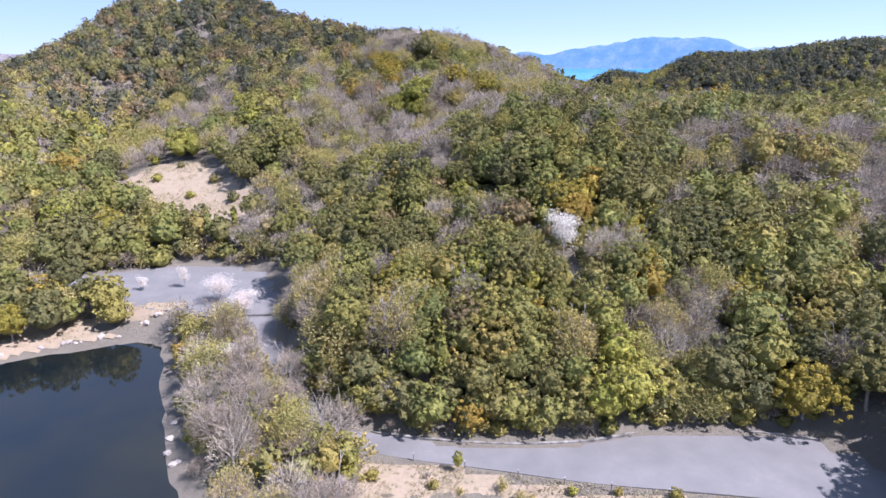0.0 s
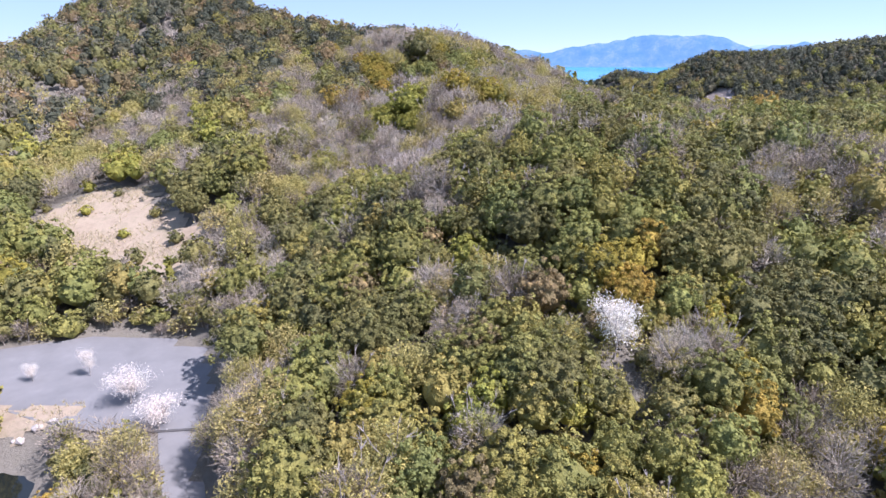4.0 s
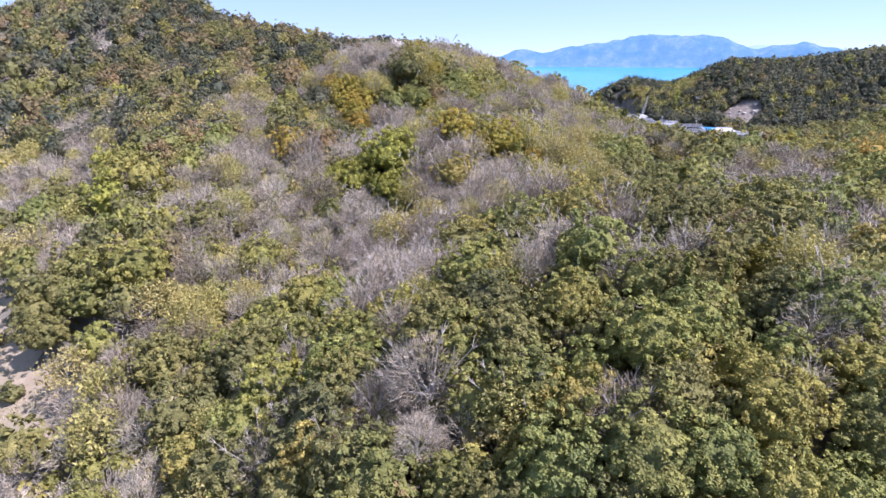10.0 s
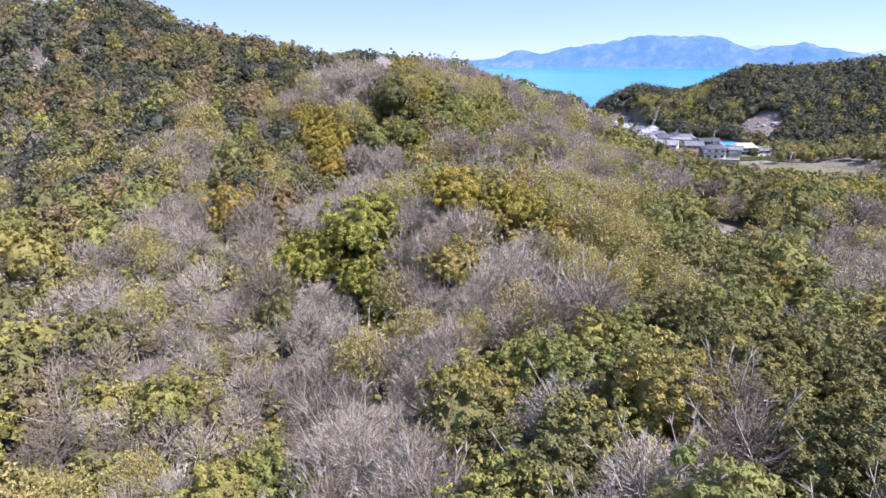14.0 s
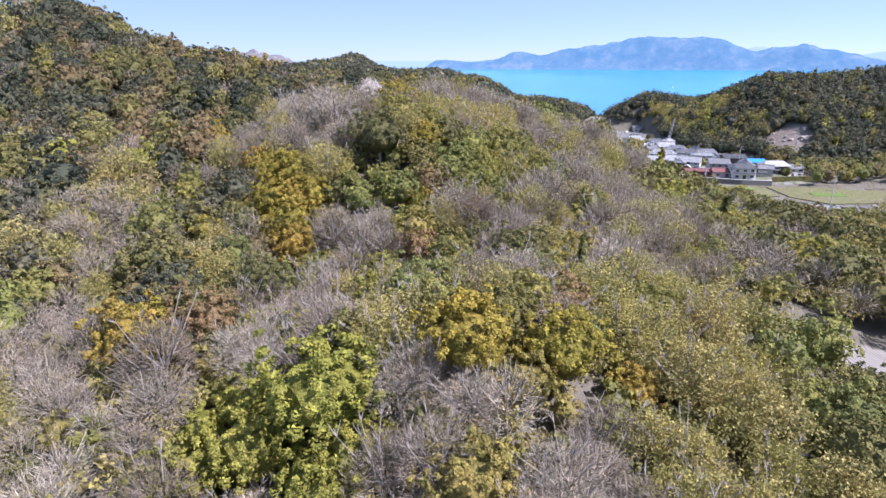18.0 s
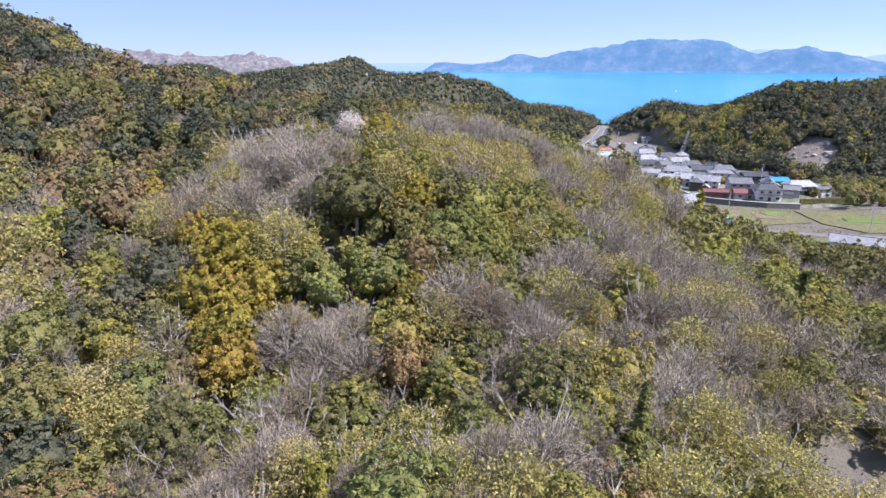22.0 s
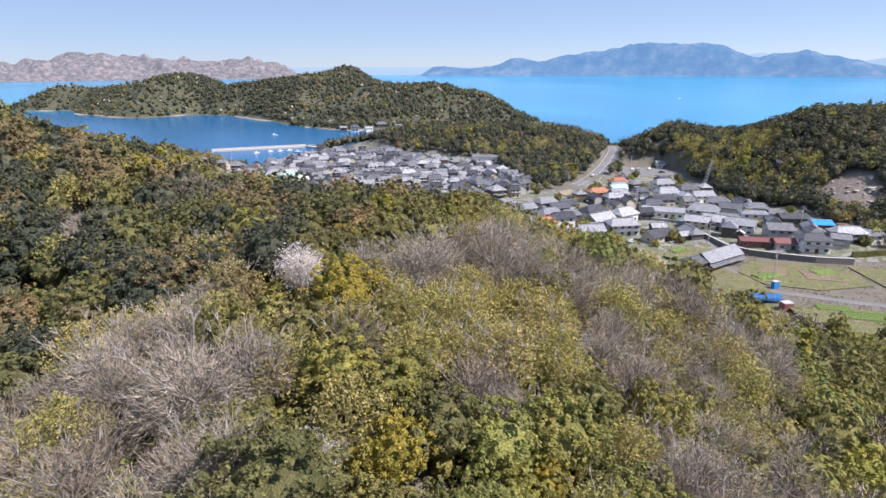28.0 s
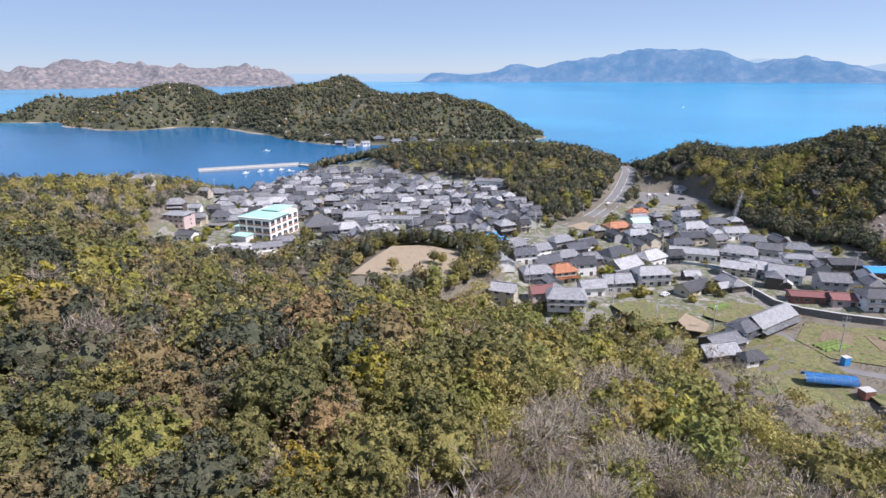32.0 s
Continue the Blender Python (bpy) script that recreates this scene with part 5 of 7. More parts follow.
def fringe():
    """Low growth along the lanes, on the sandy slope and by the water."""
    g = np.random.default_rng(81)
    words = {"olive": "low olive-green shrub at the wood's edge", "lime": "small fresh-green bush on dry ground", "bare": "leafless grey bush at the wood's edge", "dark": "low dark-green shrub at the wood's edge", "bud": "budding pale bush on dry ground"}
    def pick(names):
        return names[int(g.integers(len(names)))]
    for x in np.arange(-24, 46, 1.9):
        k = pick(("olive", "bare", "dark", "bare", "bud"))
        edge = np.interp(x, (-24, -17, -10, 2, 13, 24, 38, 46), (79, 71.6, 69.2, 68, 68.6, 71, 71, 70.5))
        shrub(k, float(x + g.uniform(-0.6, 0.6)), float(edge + g.uniform(0.1, 1.2)), float(g.uniform(0.34, 0.6)), words[k])
        shrub(pick(("olive", "dark")), float(x + g.uniform(-0.8, 0.8)), float(edge + g.uniform(1.4, 3.0)), float(g.uniform(0.75, 1.05)), words["olive"])
    for x, y, s in ((-64, 142, 0.42), (-58, 147, 0.34), (-70, 150, 0.26), (-76, 146, 0.24), (-66, 156, 0.28), (-82, 158, 0.3), (-88, 170, 0.34), (-95, 180, 0.3), (-79, 166, 0.22), (-72, 140, 0.22), (-60, 136, 0.22), (-98, 172, 0.3), (-86, 182, 0.34), (-92, 160, 0.24), (-100, 188, 0.3), (-56, 141, 0.2)):
        k = pick(("olive", "dark", "lime"))
        shrub(k, x, y, s * 1.5, "round green bush on the bare sandy slope")
    for _ in range(34):
        x, y = float(g.uniform(-14, 30)), float(g.uniform(53, 61))
        if y < 61.5 - 0.11 * (x + 10):
            k = pick(("bare", "bud", "lime", "olive"))
            shrub(k, x, y, float(g.uniform(0.14, 0.3)), words[k])
    for k in range(20):
        u = k / 19
        x, y = -34.5 - 18 * u + float(g.uniform(0, 2.4)), 61 + 36 * u + float(g.uniform(-1, 1))
        q = pick(("bare", "olive", "bud", "dark"))
        shrub(q, x + 1.5, y, float(g.uniform(0.3, 0.6)), words[q])
    for k in range(36):
        u = k / 35
        x, y = -92 + 50 * u + float(g.uniform(-0.8, 0.8)), float(np.interp(u, (0, 0.4, 0.66, 1), (114.8, 120.6, 125.8, 121))) + float(g.uniform(0.3, 3.6))
        q = pick(("bare", "bare", "olive", "bud", "dark"))
        shrub(q, x, y, float(g.uniform(0.45, 0.9)), words[q])
    for x, y in ((-70, 126), (-62, 129), (-54, 128), (-46, 126), (-40, 124), (-36, 119), (-80, 123), (-90, 119), (-97, 112), (-90, 105), (-84, 103), (-33, 112), (-31, 104)):
        q = pick(("olive", "bare", "dark", "olive"))
        shrub(q, x + float(g.uniform(-1, 1)), y + float(g.uniform(0, 1.5)), float(g.uniform(0.4, 0.8)), words[q])


fringe()


# ---------------------------------------------------------------- dry grass
def grass_material(name, stops):
    m = Mat(name, 0.9)
    return m.colour(m.ramp(m.node("ShaderNodeNewGeometry").outputs["Random Per Island"], stops)).m


STRAW = grass_material("dry grass", [(0, (0.3, 0.24, 0.14)), (0.6, (0.42, 0.35, 0.22)), (1, (0.3, 0.29, 0.13))])


def grass(name, poly, pitch, size, seed, label, share=0.7):
    """Tufts of dry grass over a plot, thicker in drifts."""
    g = np.random.default_rng(seed)
    xs, ys = [p[0] for p in poly], [p[1] for p in poly]
    x, y = (v.ravel() for v in np.meshgrid(np.arange(min(xs), max(xs), pitch), np.arange(min(ys), max(ys), pitch)))
    x, y = x + g.uniform(-0.5, 0.5, x.shape) * pitch, y + g.uniform(-0.5, 0.5, x.shape) * pitch
    ok = (inside(poly, x, y) > 0) & (value_noise(x, y, 5, seed) * 0.6 + value_noise(x, y, 1.8, seed + 1) * 0.4 + g.uniform(-0.15, 0.15, x.shape) < share)
    for line in ROADS:
        d, u = gap_to(line, x, y)
        ok &= d > np.interp(u, range(len(line)), [p[2] for p in line]) + 0.2
    x, y = x[ok], y[ok]
    n, blades = len(x), 9
    root = np.repeat(np.c_[x, y, ground(x, y) + 0.08], blades, 0) + g.normal(size=(n * blades, 3)) * [size * 0.3, size * 0.3, 0]
    way = unit(g, n * blades) * [0.6, 0.6, 0] + [0, 0, 1]
    side = np.cross(way, unit(g, n * blades))
    side /= np.linalg.norm(side, axis=1)[:, None]
    ln = size * g.uniform(0.5, 1.2, (n * blades, 1))
    v = np.stack([root - side * size * 0.09, root + side * size * 0.09, root + way * ln], 1).reshape(-1, 3)
    tagged(new(name, mesh_of(name, v, np.arange(len(v)).reshape(-1, 3), STRAW)), label, "dry grass", kind="stuff")


grass("slope_grass", [(-95, 152), (-92, 161), (-86, 172), (-71, 169), (-64, 160), (-52, 152), (-45, 140), (-50, 131), (-69, 137), (-83, 143)], 0.62, 0.5, 91, "dry straw-coloured grass in drifts on the sandy slope", 0.47)
grass("terrace_grass", [(24, 206), (34, 204), (44, 201), (54, 203), (52, 197), (38, 196), (28, 201)], 0.6, 0.5, 99, "dry pale grass below the gravel terrace", 0.55)
grass("field_grass", FIELDS, 1.0, 0.55, 101, "rough yellowed grass on the fields below the town", 0.5)
grass("verge_grass", [(-16, 64), (0, 62.2), (12, 60), (20, 59), (34, 57.4), (40, 46), (-16, 46)], 0.42, 0.36, 93, "dry straw-coloured grass on the verge", 0.6)
grass("bank_grass", [(-30, 84), (-12, 72), (2, 70.5), (14, 71), (24, 73), (42, 73), (52, 69), (52, 66), (30, 68), (0, 66), (-20, 70)], 0.6, 0.4, 95, "dry grass along the lane under the trees", 0.6)
grass("shore_grass", [(-100, 84), (-76, 90), (-63, 96), (-51, 101), (-51, 104), (-62, 105), (-74, 109), (-100, 106)], 0.7, 0.45, 97, "dry grass above the pond's shore", 0.5)


# ---------------------------------------------------------------- the town
def plain(name, base, rough=0.8, spread=0.12, scale=1.2, own=True):
    """Paint, plaster or board: a base colour with stains, varied from house to house."""
    m = Mat(name, rough)
    w = m.world_place()
    lo, hi = tuple(v * (1 - spread) for v in base), tuple(min(1, v * (1 + spread)) for v in base)
    c = m.ramp(m.noise(scale, 5, 0.7, w), [(0.3, lo), (0.7, hi)])
    if own:
        c = m.mix(1.0, c, m.ramp(m.node("ShaderNodeObjectInfo").outputs["Random"], [(0, (0.82, 0.82, 0.82)), (1, (1.08, 1.08, 1.08))]), "MULTIPLY")
    return m.colour(c).bump(m.noise(14, 3, 0.6, w), 0.15, 0.02).m


def tiles(name, stops, rough=0.45):
    """Curved roof tiles: rolls down the slope, a shade for each roof."""
    m = Mat(name, rough)
    w = m.node("ShaderNodeTexCoord").outputs["Object"]
    c = m.ramp(m.node("ShaderNodeObjectInfo").outputs["Random"], stops)
    c = m.mix(1.0, c, m.ramp(m.noise(0.9, 5, 0.7, w), [(0.3, (0.62, 0.62, 0.64)), (0.5, (0.95, 0.95, 0.95)), (0.7, (1.3, 1.29, 1.26))]), "MULTIPLY")
    wave = m.node("ShaderNodeTexWave", Scale=1.6, Distortion=0.2)
    wave.bands_direction = "X"
    m.link(w, wave.inputs["Vector"])
    c = m.mix(0.4, c, wave.outputs[0], "MULTIPLY")
    return m.colour(c).bump(wave.outputs[1], 0.7, 0.08).m


TILE = tiles("grey roof tiles", [(0, (0.085, 0.088, 0.1)), (0.3, (0.17, 0.175, 0.19)), (0.55, (0.28, 0.285, 0.3)), (0.8, (0.4, 0.4, 0.41)), (1, (0.6, 0.6, 0.6))])
TILE_DARK = tiles("dark roof tiles", [(0, (0.05, 0.05, 0.055)), (0.6, (0.12, 0.12, 0.125)), (1, (0.3, 0.3, 0.31))])
TILE_SILVER = tiles("silver roof tiles", [(0, (0.28, 0.285, 0.3)), (1, (0.46, 0.465, 0.475))])
TILE_ORANGE = tiles("orange roof tiles", [(0, (0.5, 0.2, 0.1)), (1, (0.58, 0.27, 0.15))])
TILE_BLUE = plain("blue sheet roof", (0.04, 0.27, 0.6), 0.4)
TILE_MINT = plain("mint-green copper roof", (0.38, 0.62, 0.53), 0.5, 0.1)
TILE_BROWN = plain("red-brown sheet roof", (0.22, 0.09, 0.08), 0.5)
WHITE = plain("white plaster", (0.8, 0.79, 0.76))
CREAM = plain("cream plaster", (0.55, 0.49, 0.38))
PINKISH = plain("pale pink plaster", (0.6, 0.47, 0.44))
BOARD = plain("dark weathered boards", (0.1, 0.085, 0.07), 0.85, 0.3, 3)
GREY = plain("grey render", (0.36, 0.36, 0.35))
BRICK = plain("brown brick cladding", (0.32, 0.14, 0.09), 0.8, 0.25, 6)
FRAME = plain("pale metal frame", (0.55, 0.55, 0.55), 0.4, 0.05)
WOOD = plain("old wooden pole", (0.2, 0.18, 0.16), 0.9, 0.2, 5)
STEEL = plain("galvanised steel", (0.42, 0.43, 0.44), 0.5, 0.1)
GREEN = plain("green vegetable leaves", (0.13, 0.19, 0.04), 0.8, 0.3, 3)
m = Mat("window glass", 0.08)
m.colour(m.ramp(m.node("ShaderNodeObjectInfo").outputs["Random"], [(0, (0.02, 0.025, 0.03)), (1, (0.07, 0.08, 0.09))]))
GLASS = m.m


def roof_bm(w, d, rise, hip, over=0.7, thick=0.22):
    """A gable (hip 0) or hipped roof over w by d, standing on z = 0, ridge along x."""
    bm = bmesh.new()
    a, b = w / 2 + over, d / 2 + over
    drop = -over * rise / (d / 2)
    r = a - (0 if hip == 0 else min(b, a - 0.2) * hip)
    low = [bm.verts.new((x, y, drop)) for x, y in ((-a, -b), (a, -b), (a, b), (-a, b))]
    ridge = [bm.verts.new((-r, 0, rise)), bm.verts.new((r, 0, rise))]
    under = [bm.verts.new((v.co.x, v.co.y, v.co.z - thick)) for v in low]
    ru = [bm.verts.new((v.co.x, v.co.y, v.co.z - thick)) for v in ridge]
    for q in ((low[0], low[1], ridge[1], ridge[0]), (low[2], low[3], ridge[0], ridge[1]), (under[1], under[0], ru[0], ru[1]), (under[3], under[2], ru[1], ru[0])):
        bm.faces.new(q)
    if hip:
        for q in ((low[1], low[2], ridge[1]), (low[3], low[0], ridge[0]), (under[2], under[1], ru[1]), (under[0], under[3], ru[0])):
            bm.faces.new(q)
        for i, j in ((0, 1), (1, 2), (2, 3), (3, 0)):
            bm.faces.new((low[j], low[i], under[i], under[j]))
    else:
        for i, j in ((0, 1), (2, 3)):
            bm.faces.new((low[j], low[i], under[i], under[j]))
        for i, j, k in ((1, 2, 1), (3, 0, 0)):
            bm.faces.new((low[i], under[i], ru[k], ridge[k]))
            bm.faces.new((ridge[k], ru[k], under[j], low[j]))
    bmesh.ops.recalc_face_normals(bm, faces=bm.faces)
    return bm


def walls_bm(w, d, h, rise, gable):
    """Walls with gable ends, as a closed body."""
    bm = bmesh.new()
    a, b = w / 2, d / 2
    v = [bm.verts.new(p) for p in ((-a, -b, -1), (a, -b, -1), (a, b, -1), (-a, b, -1), (-a, -b, h), (a, -b, h), (a, b, h), (-a, b, h))]
    for q in ((0, 1, 5, 4), (2, 3, 7, 6), (3, 2, 1, 0)):
        bm.faces.new([v[k] for k in q])
    if gable:
        t = [bm.verts.new((-a, 0, h + rise - 0.25)), bm.verts.new((a, 0, h + rise - 0.25))]
        bm.faces.new((v[1], v[2], v[6], t[1], v[5]))
        bm.faces.new((v[3], v[0], v[4], t[0], v[7]))
        bm.faces.new((v[4], v[5], t[1], t[0]))
        bm.faces.new((v[6], v[7], t[0], t[1]))
    else:
        for q in ((1, 2, 6, 5), (3, 0, 4, 7), (4, 5, 6, 7)):
            bm.faces.new([v[k] for k in q])
    bmesh.ops.recalc_face_normals(bm, faces=bm.faces)
    return bm


def window(parent, x, y, z, w, h, face):
    """A window set on a wall, its frame proud and its pane recessed. face: 0 front, 1 right, 2 back, 3 left."""
    m = pose(x, y, z, 0, 0, (0, 90, 180, 270)[face])
    bm = bmesh.new()
    t = 0.07
    for b in ((-w / 2, w / 2, h / 2 - t, h / 2), (-w / 2, w / 2, -h / 2, -h / 2 + t), (-w / 2, -w / 2 + t, -h / 2 + t, h / 2 - t), (w / 2 - t, w / 2, -h / 2 + t, h / 2 - t), (-t / 2, t / 2, -h / 2 + t, h / 2 - t)):
        box(bm, b[0], b[1], -0.07, 0.01, b[2], b[3])
    bm.transform(m)
    fr = part("window", bm, FRAME, parent)
    bm = box_bm(-w / 2 + t, w / 2 - t, -0.035, 0.01, -h / 2 + t, h / 2 - t)
    bm.transform(m)
    part("pane", bm, GLASS, fr)
    return fr


HOMES = []


def house(w, d, h, rise, hip, roof_mat, wall_mat, rows=1, porch=0.0, lean=0.0, plainer=False):
    """A house at the origin, its ridge along x, with windows, a door and perhaps a lower porch roof."""
    base = new("townhouse" if plainer else "house")
    part("wall", walls_bm(w, d, h, rise, hip == 0), wall_mat, base)
    bm = roof_bm(w, d, rise, hip)
    bm.transform(Matrix.Translation((0, 0, h)))
    roof = part("roof", bm, roof_mat, base)
    a, b = w / 2, d / 2
    r = a + 0.7 - (0 if hip == 0 else min(b + 0.7, a + 0.5) * hip)
    if not plainer:
        bm = box_bm(-r - 0.1, r + 0.1, -0.17, 0.17, h + rise - 0.08, h + rise + 0.22, bevel=0.06)
        part("ridge_cap", bm, roof_mat, roof)
    if porch:
        bm = bmesh.new()
        for x, y, z in ((-a - 0.4, -b - porch, h * 0.46), (a + 0.4, -b - porch, h * 0.46), (a + 0.4, -b + 0.02, h * 0.46 + 0.75), (-a - 0.4, -b + 0.02, h * 0.46 + 0.75)):
            bm.verts.new((x, y, z))
        bm.verts.ensure_lookup_table()
        top = bm.faces.new(bm.verts)
        bmesh.ops.solidify(bm, geom=[top], thickness=0.16)
        part("porch_roof", bm, roof_mat, base)
    if plainer:
        # a lower wing behind or beside the main roof
        side = 1 if rows == 2 else -1
        ww, wd, wh = w * 0.52, d * 0.62, h * (0.55 if rows == 2 else 0.8)
        bm = walls_bm(ww, wd, wh, rise * 0.6, True)
        bm.transform(pose(side * w * 0.2, b + wd * 0.36, 0, 0, 0, 90 if rows == 1 else 0))
        part("wing", bm, wall_mat, base)
        bm = roof_bm(ww, wd, rise * 0.6, 0, 0.5)
        bm.transform(pose(side * w * 0.2, b + wd * 0.36, wh, 0, 0, 90 if rows == 1 else 0))
        part("wing_roof", bm, roof_mat, base)
        bm = box_bm(-r - 0.1, r + 0.1, -0.2, 0.2, h + rise - 0.08, h + rise + 0.2)
        part("ridge_cap", bm, roof_mat, roof)
    step_z = h / rows
    n = 2 if plainer else max(2, int(w / 3.2))
    for k in range(rows):
        z = step_z * k + min(1.45, step_z * 0.55)
        for j in range(n):
            x = -a + w * (j + 0.5) / n
            if k == 0 and j == n // 2:
                bm = box_bm(x - 0.75, x + 0.75, -b - 0.06, -b + 0.02, -0.3, 2.05, bevel=0.02)
                part("door", bm, BOARD, base)
            else:
                window(base, x, -b, z, 1.6, 1.2, 0)
        if not plainer:
            window(base, a, 0.1 * d, z, 1.4, 1.1, 1)
            window(base, -a, -0.1 * d, z, 1.4, 1.1, 3)
    return base


def put(ob, x, y, yaw, label, category="house", group="houses of the town", z=None):
    z = float(ground(np.array([x]), np.array([y]))[0]) if z is None else z
    ob.matrix_world = pose(x, y, z, 0, 0, yaw)
    HOMES.append((x, y))
    if category == 'house' and len(label.split()) < 5:
        label += " in the town"
    return tagged(ob, label, category, group)


# models of the old quarter, then copies side by side
OLD = []
for w, d, h, rise, hip, roof_mat, wall_mat, rows, words in (
        (9.5, 7, 5.4, 2.2, 0.5, TILE, WHITE, 2, "two-storey house, white plaster, hipped grey tile roof"), (10.5, 7, 3.4, 2.3, 0, TILE, BOARD, 1, "low old house, dark boards, grey gabled tile roof"),
        (8, 6.5, 5.6, 1.9, 0, TILE_DARK, CREAM, 2, "narrow cream two-storey house with dark gabled roof"), (12, 7.5, 4.6, 2.4, 0.5, TILE, BOARD, 2, "broad old townhouse of dark boards, grey hipped roof"),
        (9, 6, 3.2, 1.8, 0, TILE_SILVER, WHITE, 1, "small white house with silver gabled roof"), (7.5, 7.5, 5.8, 2.0, 0.9, TILE, BOARD, 2, "square dark boarded house with a pyramid tile roof"),
        (13, 8, 3.6, 2.5, 0.6, TILE, BOARD, 1, "long low boarded house with grey hipped roof"), (8.5, 6.5, 4.8, 1.7, 0, TILE_DARK, GREY, 2, "grey rendered house with dark gabled roof"),
        (8, 5.5, 3.0, 1.5, 0, TILE, BOARD, 1, "small dark boarded outbuilding with tile roof")):
    OLD.append((house(w, d, h, rise, hip, roof_mat, wall_mat, rows, 1.3 if rows == 2 else 0, plainer=True), w, d, words))
OLD_USED = [False] * len(OLD)


def settle_old_town():
    g = np.random.default_rng(5)
    # keep-outs of the named buildings
    done = [(-96, 530, 19), (-70, 541, 11), (-142, 540, 11), (-93, 502, 13), (-50, 556, 12), (-28, 552, 14)]
    count = 0
    quarter = [(-150, 552), (-126, 545), (-118, 552), (-76, 556), (-60, 512), (-40, 506), (0, 500), (14, 512), (38, 530), (48, 548), (50, 575), (36, 620), (8, 652), (-40, 694), (-74, 764), (-98, 752), (-128, 690), (-152, 640), (-146, 600)]
    for row in range(32):
        for col in range(28):
            a = radians(14 + 10 * math.sin(row * 0.4))
            u, v = (col - 14) * 10.9 + (row % 2) * 4.5, row * 9.0 - 30
            x, y = -50 + u * math.cos(a) - v * math.sin(a) * 0.25 + g.uniform(-1.6, 1.6), 520 + v + u * math.sin(a) * 0.35 + g.uniform(-1.4, 1.4)
            if float(inside(quarter, np.array([x]), np.array([y]))[0]) < 1 or any(math.hypot(x - p, y - q) < r for p, q, r in done):
                continue
            if float(gap_to(TOWN_ROAD, np.array([x]), np.array([y]))[0][0]) < 11 or count > 298:
                continue
            k = int(g.integers(len(OLD)))
            ob, w, d, words = OLD[k]
            yaw = math.degrees(a) + g.choice([0, 90, 180, 270], p=[0.45, 0.2, 0.25, 0.1]) + g.uniform(-9, 9)
            z = float(ground(np.array([x]), np.array([y]))[0])
            if OLD_USED[k]:
                ob = copy_thing(ob, pose(x, y, z, 0, 0, yaw))
                ob.scale = (g.uniform(0.64, 0.9),) * 2 + (g.uniform(0.8, 1.0),)
            OLD_USED[k] = True
            size = ob.scale.copy()
            put(ob, x, y, yaw, words + ", old quarter", "house", "houses of the old quarter", z)
            ob.scale = size
            count += 1


settle_old_town()

